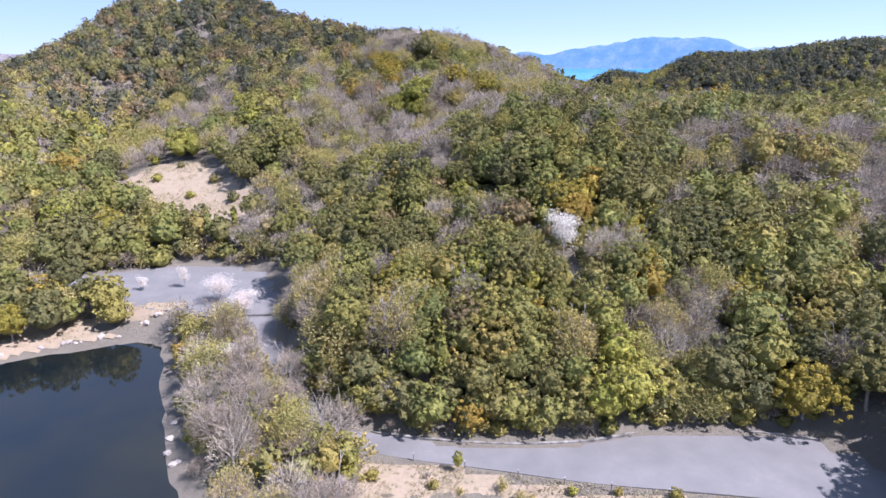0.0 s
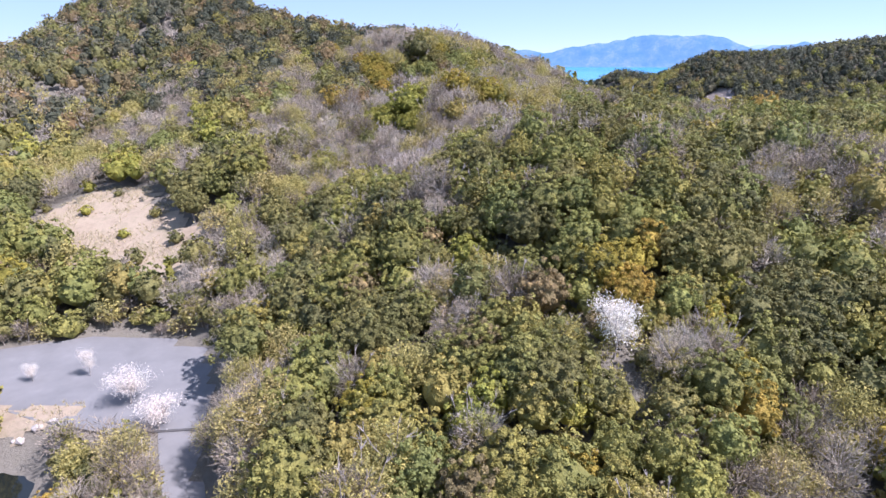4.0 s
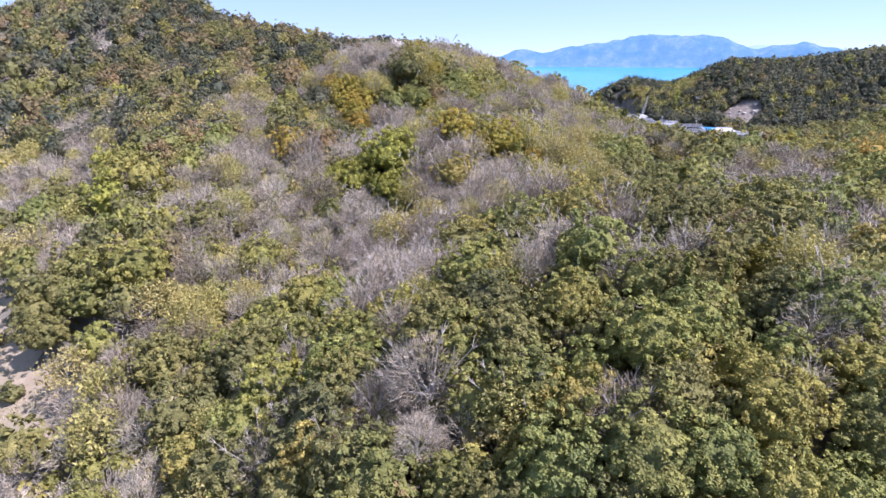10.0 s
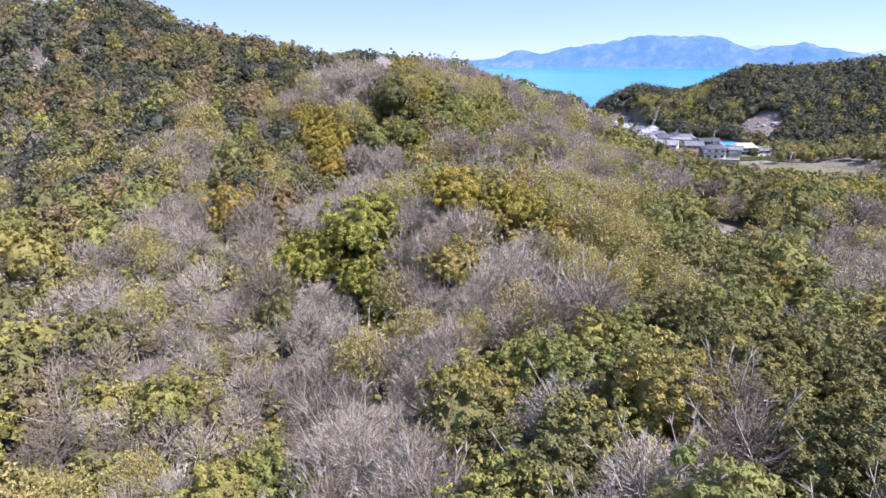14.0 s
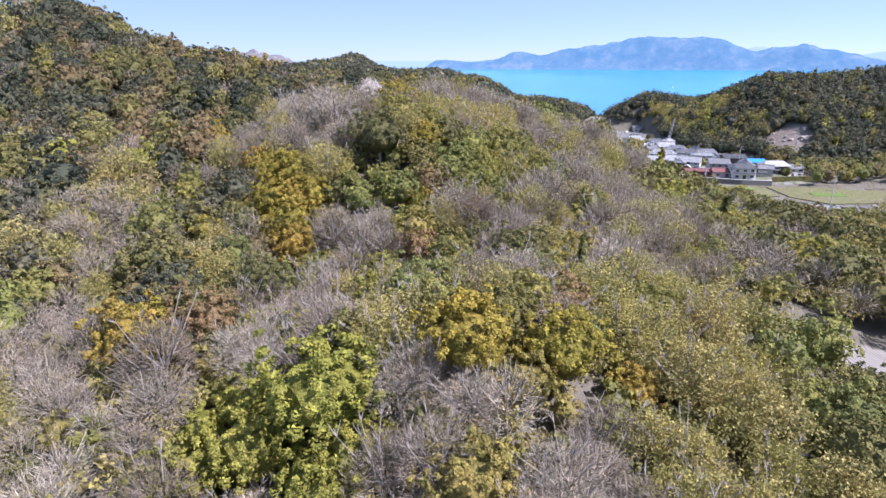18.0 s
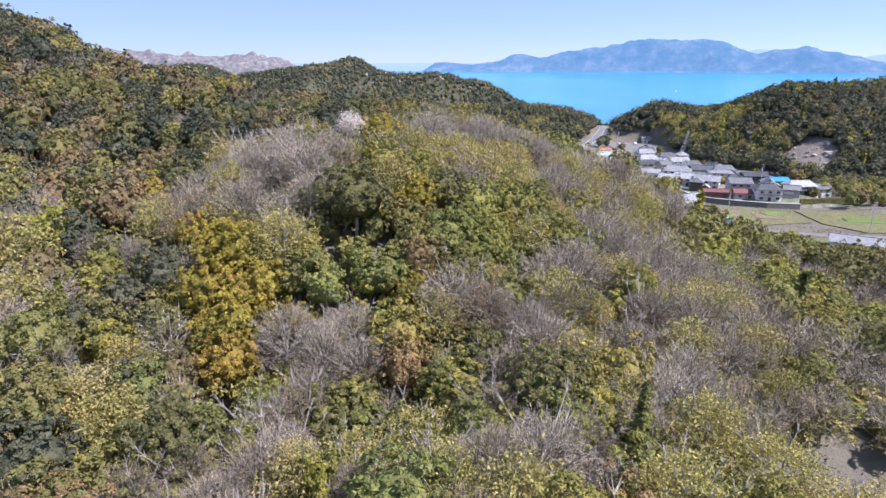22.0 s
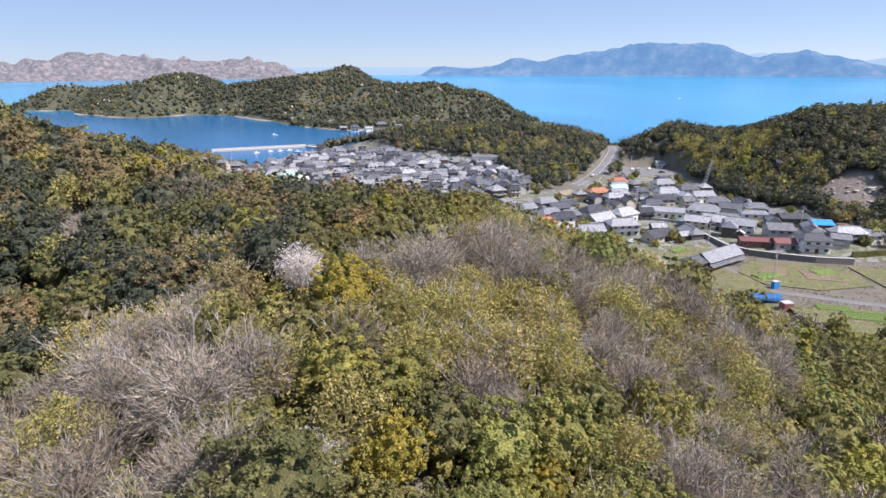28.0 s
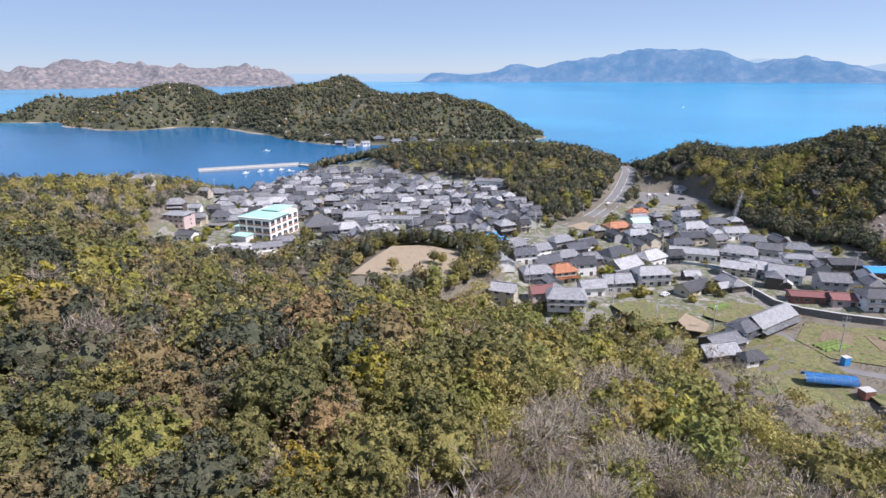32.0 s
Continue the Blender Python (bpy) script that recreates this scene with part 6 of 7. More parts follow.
# houses of the newer quarter, one by one: x, y, yaw, w, d, h, rise, hip, roof, wall, storeys, label
G2 = "grey-tiled white two-storey house beside the lane"
for x, y, yaw, w, d, h, rise, hip, roof_mat, wall_mat, rows, words in (
        (67, 482, 32, 13, 9, 4.6, 2.7, 0.5, TILE, WHITE, 1, "large house with a grey hipped tile roof"), (66.5, 467, 32, 13, 8.5, 4.6, 2.6, 0, TILE, CREAM, 1, "large house with a grey gabled tile roof"),
        (80, 477, 32, 12, 9, 4.6, 2.7, 0.5, TILE, WHITE, 1, "broad house with a hipped grey roof"), (73, 455, 8, 13.5, 8.5, 5.6, 2.2, 0.5, TILE, WHITE, 2, G2), (85, 445, 28, 13, 7, 3.2, 2.0, 0, TILE_DARK, CREAM, 1, "low house with a dark grey gabled roof"),
        (50, 467, 12, 9, 8, 6, 1.8, 0, TILE_DARK, WHITE, 2, "white two-storey house with dark solar roof"), (40, 459, 18, 10, 8, 5.8, 2.0, 0.6, TILE_ORANGE, CREAM, 2, "cream two-storey house with an orange tile roof"),
        (30, 458, 10, 12, 8, 4.8, 2.2, 0.5, TILE_SILVER, WHITE, 2, "white house with a silver hipped roof"), (36, 473, 25, 12, 8, 4.6, 2.0, 0, TILE, WHITE, 2, "grey-roofed house in a row"), (37, 436, -6, 14, 10, 4.8, 2.5, 0.5, TILE_SILVER, WHITE, 2, "rambling house with bluish silver tile roofs"),
        (48, 445, 8, 9, 7, 4.2, 2.0, 0, TILE, WHITE, 1, "grey gabled house behind a hedge"), (58, 449, 8, 11, 7.5, 4.6, 2.0, 0, TILE_SILVER, GREY, 2, "grey house with a pale gabled roof behind a hedge"), (16, 440, -20, 9, 7, 5.4, 2.0, 0, TILE, CREAM, 2, "beige house at the foot of the wooded hill"),
        (29, 441, 10, 8, 6, 4, 1.6, 0, TILE_BROWN, PINKISH, 1, "pink-walled house with red-brown roof"), (80, 524, 15, 12, 8, 5, 2.0, 0.5, TILE_ORANGE, CREAM, 2, "cream house with a bright orange roof"),
        (99, 552, 15, 10, 8, 5, 2.0, 0.5, TILE_ORANGE, WHITE, 2, "white house with an orange roof near the pass"), (93, 532, 15, 9, 7, 5, 1.8, 0, TILE_MINT, CREAM, 2, "house with a pale green roof"), (85, 510, 12, 10, 7, 5.2, 2.0, 0.5, TILE, WHITE, 2, "white house with a grey hipped roof"),
        (90, 520, 12, 9, 7, 5, 1.9, 0, TILE_SILVER, WHITE, 2, "white house with silver roof"), (96, 542, 14, 9, 7, 4.6, 1.9, 0, TILE, GREY, 2, "grey house with tiled gable"), (123, 546, 12, 12, 8, 5, 2.4, 0.5, TILE, WHITE, 2, "house with layered grey roofs"),
        (117, 523, 12, 13, 8, 5, 2.4, 0.5, TILE_SILVER, WHITE, 2, "large house with silver layered roofs"), (109, 507, 10, 12, 7, 4.6, 2.0, 0, TILE, CREAM, 2, "grey gabled house by the side street"), (101, 484, -18, 20, 7, 3.8, 1.6, 0, TILE_SILVER, WHITE, 1, "long white hall with pale gabled roof"),
        (100, 496, 8, 10, 7, 4.6, 2.0, 0.5, TILE, CREAM, 2, "cream house with grey hipped roof"), (119, 481, -30, 14, 9, 4.8, 2.5, 0.5, TILE_SILVER, WHITE, 2, "big old house with silver tile roofs"), (133, 497, -25, 11, 8, 4.8, 2.2, 0.5, TILE, WHITE, 2, "house with grey hipped roof near the wooded slope"),
        (134, 486, -25, 10, 7, 4.4, 2.0, 0, TILE, GREY, 1, "low grey-roofed house"), (118, 461, -38, 18, 8, 4.6, 2.3, 0.4, TILE_SILVER, WHITE, 2, "long house on the stone terrace, silver roofs"), (124, 455, -30, 12, 8, 4.8, 2.2, 0, TILE_SILVER, WHITE, 2, "white house on the terrace with silver gable"),
        (109, 464, -30, 10, 7, 4.4, 2.0, 0, TILE_SILVER, CREAM, 2, "cream house on the terrace edge"), (137, 470, -12, 12, 8, 5.6, 0.9, 0.4, TILE_SILVER, WHITE, 2, "modern white two-storey house with pale flat roof"), (151, 464, -5, 12, 8, 5, 1.4, 0, TILE_DARK, BOARD, 2, "black boarded modern house"),
        (160, 458, -5, 9, 7, 3.4, 1.2, 0, TILE_BLUE, TILE_BROWN, 1, "red-walled shed with a bright blue roof"), (134, 444, -10, 10, 9, 5.8, 2.0, 0, TILE_DARK, GREY, 2, "grey modern house with a steep gable"), (130, 431, -8, 9, 6, 3.4, 1.2, 0, TILE_BROWN, PINKISH, 1, "small pink shed with a red roof"),
        (121, 435, -10, 14, 6, 3.2, 0.8, 0, TILE_BROWN, TILE_BROWN, 1, "long low red-brown shed"), (138, 427, -6, 11, 9, 6, 1.8, 0.6, TILE_DARK, WHITE, 2, "white two-storey house with a dark hipped roof"), (160, 440, 0, 13, 8, 4.8, 2, 0.5, TILE, GREY, 2, "grey-tiled house at the field's edge"),
        (171, 445, 5, 12, 8, 4.8, 2, 0, TILE, WHITE, 2, "white gabled house at the field's edge"), (86, 410, 32, 9, 7, 4.4, 1.7, 0.5, TILE, WHITE, 2, "small white house at the end of the long farmhouse"), (77.5, 405, 22, 13, 7.5, 3.4, 2.0, 0, TILE, BOARD, 1, "dark boarded farm shed with grey gabled roof"),
        (73, 398.5, 12, 11, 6.5, 3.2, 1.9, 0, TILE_SILVER, BOARD, 1, "farm shed with a pale gabled roof"), (81, 395, 15, 7, 5, 2.8, 1.5, 0.5, TILE_DARK, WHITE, 1, "little dark-roofed outbuilding"), (131, 357, -30, 15, 8, 4, 1.8, 0, TILE_SILVER, WHITE, 1, "white roadside workshop with a pale roof"),
        (141, 352, -30, 10, 7, 3.6, 1.6, 0, TILE, GREY, 1, "grey roadside store"), (150, 622, 5, 10, 7, 4, 1.4, 0, TILE_SILVER, WHITE, 1, "white house in the trees by the pass"), (196, 612, -25, 13, 8, 5, 1.4, 0, TILE_SILVER, GREY, 2, "grey hall with a pale roof on the wooded headland"),
        (222, 572, -10, 12, 8, 4, 1.6, 0.5, TILE_MINT, GREY, 1, "green-roofed house in the wooded headland"), (185, 534, -15, 10, 7, 4, 1.6, 0, TILE_DARK, BOARD, 1, "dark hut among trees on the slope"), (-142, 541, -12, 13, 10, 7.6, 1.0, 0.5, TILE_SILVER, PINKISH, 3, "pale pink three-storey block with flat grey roof"),
        (-180, 585, 10, 12, 8, 5, 2.2, 0.5, TILE, WHITE, 2, "house with grey tiled roof below the wooded knoll"), (-200, 596, 10, 11, 8, 5, 2.2, 0.5, TILE_DARK, GREY, 2, "dark-roofed house below the wooded knoll"), (-100, 497, -14, 13, 8, 4, 1.2, 0.4, TILE_SILVER, WHITE, 1, "low white hall with pale hipped roof"),
        (-85, 500, 20, 13, 7, 5, 1.6, 0, TILE_DARK, WHITE, 2, "white house with dark gabled roof"), (-80, 511, 20, 10, 7, 4.4, 1.6, 0.5, TILE_DARK, GREY, 1, "dark-roofed low house"), (-70, 541, 10, 15, 14, 4.2, 5.2, 0.92, TILE_DARK, BOARD, 1, "temple hall under a tall dark pyramid roof"),
        (-50, 556, 8, 19, 12, 5, 1.8, 0, TILE_SILVER, WHITE, 1, "pale-roofed assembly hall"), (-28, 552, -5, 24, 6, 3.6, 1.2, 0, TILE_SILVER, WHITE, 1, "long pale-roofed storehouse"), (28, 640, -10, 22, 9, 4.6, 1.4, 0, TILE_DARK, WHITE, 1, "long dark-roofed hall beside the wooded knoll"),
        (16, 514, 35, 9, 6, 3.4, 1.2, 0, TILE_BLUE, BOARD, 1, "shed under a bright blue roof sheet"), (20, 507, 35, 7, 5, 3, 1.0, 0, TILE_BLUE, GREY, 1, "small shed under a bright blue roof sheet"), (-132, 526, -12, 9, 7, 4, 1.6, 0, TILE_DARK, WHITE, 1, "small dark-roofed house by the hall"),
        (46, 480, 22, 10, 7, 4.8, 2.0, 0.5, TILE, WHITE, 2, "tile-roofed house in a close row"), (52, 490, 22, 10, 7, 4.8, 2.0, 0, TILE, BOARD, 2, "dark boarded tile-roofed house"), (27, 472, 15, 10, 7, 4.8, 2.0, 0, TILE, WHITE, 2, "white tile-roofed house below the road"), 
        (25, 487, 30, 10, 7, 4.6, 2.0, 0.5, TILE, WHITE, 2, "tile-roofed house by the main road"), (36, 490, 30, 10, 7, 4.6, 2.0, 0, TILE_SILVER, WHITE, 2, "silver-roofed house by the main road"), (48, 503, 30, 11, 7, 4.6, 2.0, 0.5, TILE, GREY, 2, "grey house by the main road"), (58, 497, 25, 9, 7, 4.6, 1.9, 0, TILE, WHITE, 2, "small white house by the main road"),
        (104, 527, 12, 8, 6, 4.4, 1.8, 0.5, TILE, WHITE, 2, "white house by the side street"), (131, 530, 8, 11, 7, 4.6, 2, 0.5, TILE, CREAM, 2, "cream house below the wooded slope"), (132, 513, 5, 11, 7, 4.6, 2, 0, TILE, WHITE, 2, "white gabled house below the wooded slope"), (146, 486, -12, 11, 7, 4.4, 1.8, 0.5, TILE, GREY, 1, "grey house at the wood's edge")):
    put(house(w, d, h, rise, hip, roof_mat, wall_mat, rows, 1.3 if rows == 2 and hip else 0), x, y, yaw, words, "house").scale = (0.92, 0.92, 0.9)


def fill_quarter():
    """More small houses in the gaps of the newer quarter."""
    g = np.random.default_rng(9)
    area = [(12, 452), (28, 436), (60, 444), (100, 444), (120, 430), (165, 430), (168, 462), (150, 500), (140, 560), (105, 572), (88, 550), (62, 520), (30, 490), (16, 484)]
    made = 0
    for _ in range(900):
        x, y = float(g.uniform(10, 168)), float(g.uniform(430, 575))
        if float(inside(area, np.array([x]), np.array([y]))[0]) < 2 or min(math.hypot(x - p, y - q) for p, q in HOMES) < 9.2:
            continue
        if min(float(gap_to(line, np.array([x]), np.array([y]))[0][0]) - line[1][2] for line in ROADS) < 4.5 or made >= 26:
            continue
        ob, w, d, words = OLD[int(g.integers(len(OLD)))]
        yaw = float(g.choice([12, 102, 192, 282]) + g.uniform(-10, 10) - (30 if x > 110 and y < 490 else 0))
        z = float(ground(np.array([x]), np.array([y]))[0])
        ob = copy_thing(ob, pose(x, y, z, 0, 0, yaw))
        put(ob, x, y, yaw, words + ", newer quarter", "house", "houses of the town", z)
        ob.scale = (0.74, 0.74, 0.84)
        made += 1


fill_quarter()
for k, (x, y, yaw) in enumerate(((-112, 938, 10), (-96, 944, 30), (-128, 952, 0), (-60, 950, 20), (-150, 990, 15), (-40, 962, 70), (-82, 966, 10), (-20, 955, 40))):
    ob, w, d, words = OLD[(k * 4) % len(OLD)]
    z = float(peninsula_height(np.array([float(x)]), np.array([float(y)]))[0])
    ob = copy_thing(ob, pose(x, y, z, 0, 0, yaw))
    put(ob, x, y, yaw, words + ", across the bay", "house", "houses across the bay", max(z, SEA + 1))


def farmhouse():
    """The long grey-roofed farmhouse with a lean-to along its front."""
    ob = house(23, 9, 3.8, 2.9, 0, TILE_SILVER, BOARD, 1, 2.6)
    return ob


put(farmhouse(), 97, 416.5, 33, "long dark-walled farmhouse with a pale grey gabled roof", "farmhouse").scale = (0.86, 0.8, 0.84)


def town_hall():
    """The white three-storey hall with mint roofs and brown window bays."""
    base = new("public_hall")
    w, d, h = 18, 24, 11.5
    part("wall", box_bm(-w / 2, w / 2, -d / 2, d / 2, -1, h, bevel=0.05), WHITE, base)
    bm = roof_bm(w, d * 0.62, 1.3, 0.8, 0.8)
    bm.transform(Matrix.Translation((0, -d * 0.16, h)))
    part("roof", bm, TILE_MINT, base, "mint-green metal roof")
    bm = roof_bm(9, 12, 1.2, 0.8, 0.6)
    bm.transform(Matrix.Translation((1, d * 0.24, h + 1.6)))
    part("upper_roof", bm, TILE_MINT, base, "raised mint-green metal roof")
    part("upper_storey", box_bm(-3.5, 5.5, d * 0.24 - 6, d * 0.24 + 6, h - 0.1, h + 1.6), WHITE, base)
    for z in (1.9, 5.4, 9.0):
        for k in range(4):
            x = -w / 2 + w * (k + 0.5) / 4
            part("panel", box_bm(x - 1.9, x + 1.9, -d / 2 - 0.09, -d / 2 + 0.05, z - 1.3, z - 0.7), BRICK if z > 4 else GREY, base)
            window(base, x, -d / 2, z + 0.3, 3.6, 1.9, 0)
        for k in range(5):
            y = -d / 2 + d * (k + 0.5) / 5
            part("panel", box_bm(w / 2 - 0.05, w / 2 + 0.09, y - 1.7, y + 1.7, z - 1.3, z - 0.5), BRICK, base)
            window(base, w / 2, y, z + 0.45, 3.0, 1.7, 1)
            window(base, -w / 2, y, z + 0.45, 3.0, 1.7, 3)
    part("annex", box_bm(-w / 2 - 8, -w / 2 - 0.01, -6, 8, -1, 4.2, bevel=0.05), WHITE, base)
    part("annex_roof", box_bm(-w / 2 - 8.3, -w / 2 - 0.01, -6.3, 8.3, 4.21, 4.5, bevel=0.05), TILE_MINT, base)
    part("porch", box_bm(-w / 2, -w / 2 + 8, -d / 2 - 6, -d / 2 - 0.01, -1, 3.4, bevel=0.05), WHITE, base)
    part("porch_roof", box_bm(-w / 2 - 0.4, -w / 2 + 8.4, -d / 2 - 6.4, -d / 2 - 0.01, 3.41, 3.7, bevel=0.05), TILE_MINT, base)
    return base


put(town_hall(), -93, 533, -20, "white three-storey public hall with mint-green roofs and brown window bays", "hall")


# ---------------------------------------------------------------- walls, fields and yards of the town
def wall_along(name, line, height, thick, material, label):
    """A retaining wall with a coping, along points (x, y)."""
    base = new(name)
    z = [float(v) for v in ground(np.array([p[0] for p in line], float), np.array([p[1] for p in line], float))]
    for (a, b), za, zb in zip(zip(line[:-1], line[1:]), z[:-1], z[1:]):
        ln, yaw = math.hypot(b[0] - a[0], b[1] - a[1]), math.degrees(math.atan2(b[1] - a[1], b[0] - a[0]))
        m = pose(a[0], a[1], min(za, zb), 0, 0, yaw)
        bm = box_bm(0, ln, -thick / 2, thick / 2, -1, height)
        bm.transform(m)
        part("wall_section", bm, material, base)
        bm = box_bm(0, ln, -thick / 2 - 0.08, thick / 2 + 0.08, height, height + 0.15, bevel=0.03)
        bm.transform(m)
        part("coping", bm, concrete, base)
    return tagged(base, label, "wall", kind="structure")


stone = plain("dark retaining stone", (0.16, 0.155, 0.15), 0.9, 0.35, 2.5, False)
wall_along("wall_terrace", [(103.5, 462), (105.5, 447), (107.5, 432.5), (113, 425.5), (123, 420), (133, 416), (146, 414)], 2.4, 0.8, stone, "dark stone retaining wall curving below the terrace houses")
wall_along("wall_canal", [(84, 484), (92, 478), (107, 470)], 1.6, 0.5, plain("blue-grey canal wall", (0.3, 0.36, 0.42), 0.8, 0.15, 2, False), "blue-grey concrete wall along the lane")


def plot(poly, material, label, level):
    return tagged(slab("ground_plot", poly, level, material, 0.25), label, "field", kind="structure")


m = Mat("field grass", 0.95)
w = m.world_place()
c = m.ramp(m.noise(0.35, 6, 0.7, w), [(0.3, (0.04, 0.055, 0.02)), (0.42, (0.105, 0.125, 0.04)), (0.48, (0.22, 0.19, 0.085)), (0.53, (0.09, 0.11, 0.035)), (0.6, (0.17, 0.13, 0.08)), (0.7, (0.28, 0.23, 0.15))])
meadow = m.colour(c).bump(m.noise(4, 5, 0.7, w), 0.6, 0.1).m
m = Mat("tilled earth", 0.95)
w = m.world_place()
c = m.ramp(m.noise(0.5, 6, 0.7, w), [(0.3, (0.2, 0.15, 0.09)), (0.7, (0.32, 0.25, 0.16))])
wave = m.node("ShaderNodeTexWave", Scale=0.9, Distortion=1.0)
m.link(w, wave.inputs["Vector"])
tilled = m.colour(m.mix(0.3, c, wave.outputs[0], "MULTIPLY")).bump(wave.outputs[1], 0.8, 0.15).m
ochre = plain("ochre earth", (0.36, 0.25, 0.14), 0.95, 0.25, 0.8, False)
overlay("ground_farmyard", FARMYARD, 2.0, 0.1, meadow, "rough grass round the farm buildings", "grass", 1.0)
plot([(52, 434), (66, 438.5), (75, 426), (70, 420), (58, 416)], meadow, "rough green field between houses and wood", 4.75)
plot([(70, 420), (75, 426), (79, 417), (75, 411), (70, 413)], sand, "bare sandy yard by the lane", 4.8)
plot([(80, 424), (88, 438), (103, 433), (104, 424), (92, 420), (86, 417)], meadow, "weedy garden plot beside the lane", 4.75)
plot([(100, 406), (110, 418), (124, 414), (140, 410), (138, 392), (118, 388), (103, 394)], meadow, "green and yellow vegetable fields", 4.74)
plot([(106, 405), (113, 413), (120, 410), (114, 401)], tilled, "tilled brown plot", 4.86)
plot([(122, 408), (132, 406), (130, 396), (120, 398)], tilled, "tilled brown plot", 4.86)
plot([(142, 411), (168, 408), (190, 400), (188, 380), (150, 377), (141, 390)], meadow, "rough grass field below the houses", 4.8)
plot([(100, 376), (126, 371), (150, 364), (130, 352), (112, 350), (100, 366)], meadow, "green vegetable field by the wood", 4.74)
plot([(58, 538), (70, 548), (76, 540), (66, 530)], sand, "pale bare building plot", 5.0)
plot([(106, 566), (150, 566), (152, 581), (110, 580)], ochre, "ochre bank below the parking area", 5.1)
plot([(-118, 500), (-70, 484), (-66, 500), (-76, 520), (-112, 512)], concrete, "pale paved yard of the hall", 4.0)
plot([(-132, 548), (-122, 545), (-112, 575), (-118, 578)], asphalt, "grey street beside the hall", 4.2)


def crop_rows(x, y, yaw, n, ln):
    base = new("vegetable_bed")
    for k in range(n):
        bm = bmesh.new()
        n = int(ln / 0.5)
        ring = [[bm.verts.new((j * 0.5, k * 1.3 + y * (0.34 + 0.09 * ((j * 7 + k * 3) % 4)), z * (0.3 + 0.08 * ((j * 5 + k) % 4)))) for y, z in ((-1, 0), (-0.6, 0.8), (0, 1.05), (0.6, 0.8), (1, 0))] for j in range(n)]
        for p, q in zip(ring[:-1], ring[1:]):
            for i in range(4):
                bm.faces.new((p[i], q[i], q[i + 1], p[i + 1]))
        part("crop_ridge", bm, GREEN, base)
    z = float(ground(np.array([x]), np.array([y]))[0])
    base.matrix_world = pose(x, y, z + 0.4, 0, 0, yaw)
    return tagged(base, "rows of green vegetables in a field", "vegetable bed", "vegetable beds")


for x, y, yaw, n, ln in ((104, 398, 20, 4, 10), (126, 402, 12, 4, 8), (112, 366, -15, 5, 12), (124, 360, -15, 4, 12), (108, 373, -12, 3, 10), (152, 392, -10, 5, 14), (86, 428, 35, 3, 8)):
    crop_rows(x, y, yaw, n, ln)


def greenhouse():
    """A tunnel of blue netting on hoops."""
    base = new("net_tunnel")
    net = plain("blue netting", (0.05, 0.24, 0.55), 0.6, 0.15, 3, False)
    bm = bmesh.new()
    n, ln, r = 10, 15, 2.2
    rows = [[bm.verts.new((x, -math.cos(math.pi * k / n) * r, math.sin(math.pi * k / n) * r)) for k in range(n + 1)] for x in (0, ln)]
    faces = [bm.faces.new((rows[0][k], rows[1][k], rows[1][k + 1], rows[0][k + 1])) for k in range(n)]
    bmesh.ops.solidify(bm, geom=faces, thickness=0.04)
    part("netting", bm, net, base)
    for j in range(7):
        bm = bmesh.new()
        for k in range(n):
            a, b = [Vector((j * ln / 6, -math.cos(math.pi * q / n) * (r + 0.05), math.sin(math.pi * q / n) * (r + 0.05))) for q in (k, k + 1)]
            v, f = stick(a, b, 0.04, 0.04, 4)
            vs = [bm.verts.new(p) for p in v]
            for q in f:
                bm.faces.new([vs[i] for i in q])
        part("hoop", bm, STEEL, base)
    return base


put(greenhouse(), 89, 383.5, -13, "low tunnel of bright blue netting beside the farm road", "net tunnel", "", 4.6).scale = (0.82, 1.0, 0.72)


def small_block(name, x, y, yaw, w, d, h, material, label, category):
    base = new(name)
    part("body", box_bm(-w / 2, w / 2, -d / 2, d / 2, 0, h, bevel=0.06), material, base)
    part("lid", box_bm(-w / 2 - 0.1, w / 2 + 0.1, -d / 2 - 0.1, d / 2 + 0.1, h, h + 0.12, bevel=0.03), concrete, base)
    put(base, x, y, yaw, label, category, "")


small_block("water_tank", 104.5, 390.5, 10, 2, 1.6, 2.4, TILE_BLUE, "blue box-shaped water tank by the farm road", "tank")
small_block("shed", 99.6, 375, 10, 3, 2.4, 2.2, TILE_BROWN, "small brown tool shed in the field", "shed")
small_block("shed", 113, 352, 10, 4, 2.4, 2.4, WHITE, "small white container by the wood's edge", "container")


def pole(x, y, h=11.0, yaw=0.0):
    """A concrete utility pole with cross-arms and insulators."""
    base = new("utility_pole")
    v, f = stick((0, 0, -0.5), (0, 0, h), 0.19, 0.11, 8)
    ob = new("shaft", mesh_of("shaft", v, f, concrete, True))
    ob.parent = base
    for z in (h - 0.5, h - 1.5):
        arm = part("cross_arm", box_bm(-1.0, 1.0, -0.06, 0.06, z - 0.06, z + 0.06), STEEL, base)
        for k in (-0.85, 0.0, 0.85):
            bm = bmesh.new()
            bmesh.ops.create_cone(bm, cap_ends=True, segments=6, radius1=0.09, radius2=0.06, depth=0.22, matrix=Matrix.Translation((k, 0.0, z + 0.17)))
            part("insulator", bm, WHITE, arm)
    bm = bmesh.new()
    bmesh.ops.create_cone(bm, cap_ends=True, segments=8, radius1=0.28, radius2=0.28, depth=0.8, matrix=Matrix.Translation((0.36, 0, h - 2.6)))
    part("transformer", bm, STEEL, base)
    return put(base, x, y, yaw, "grey concrete utility pole with cross-arms", "utility pole", "utility poles")


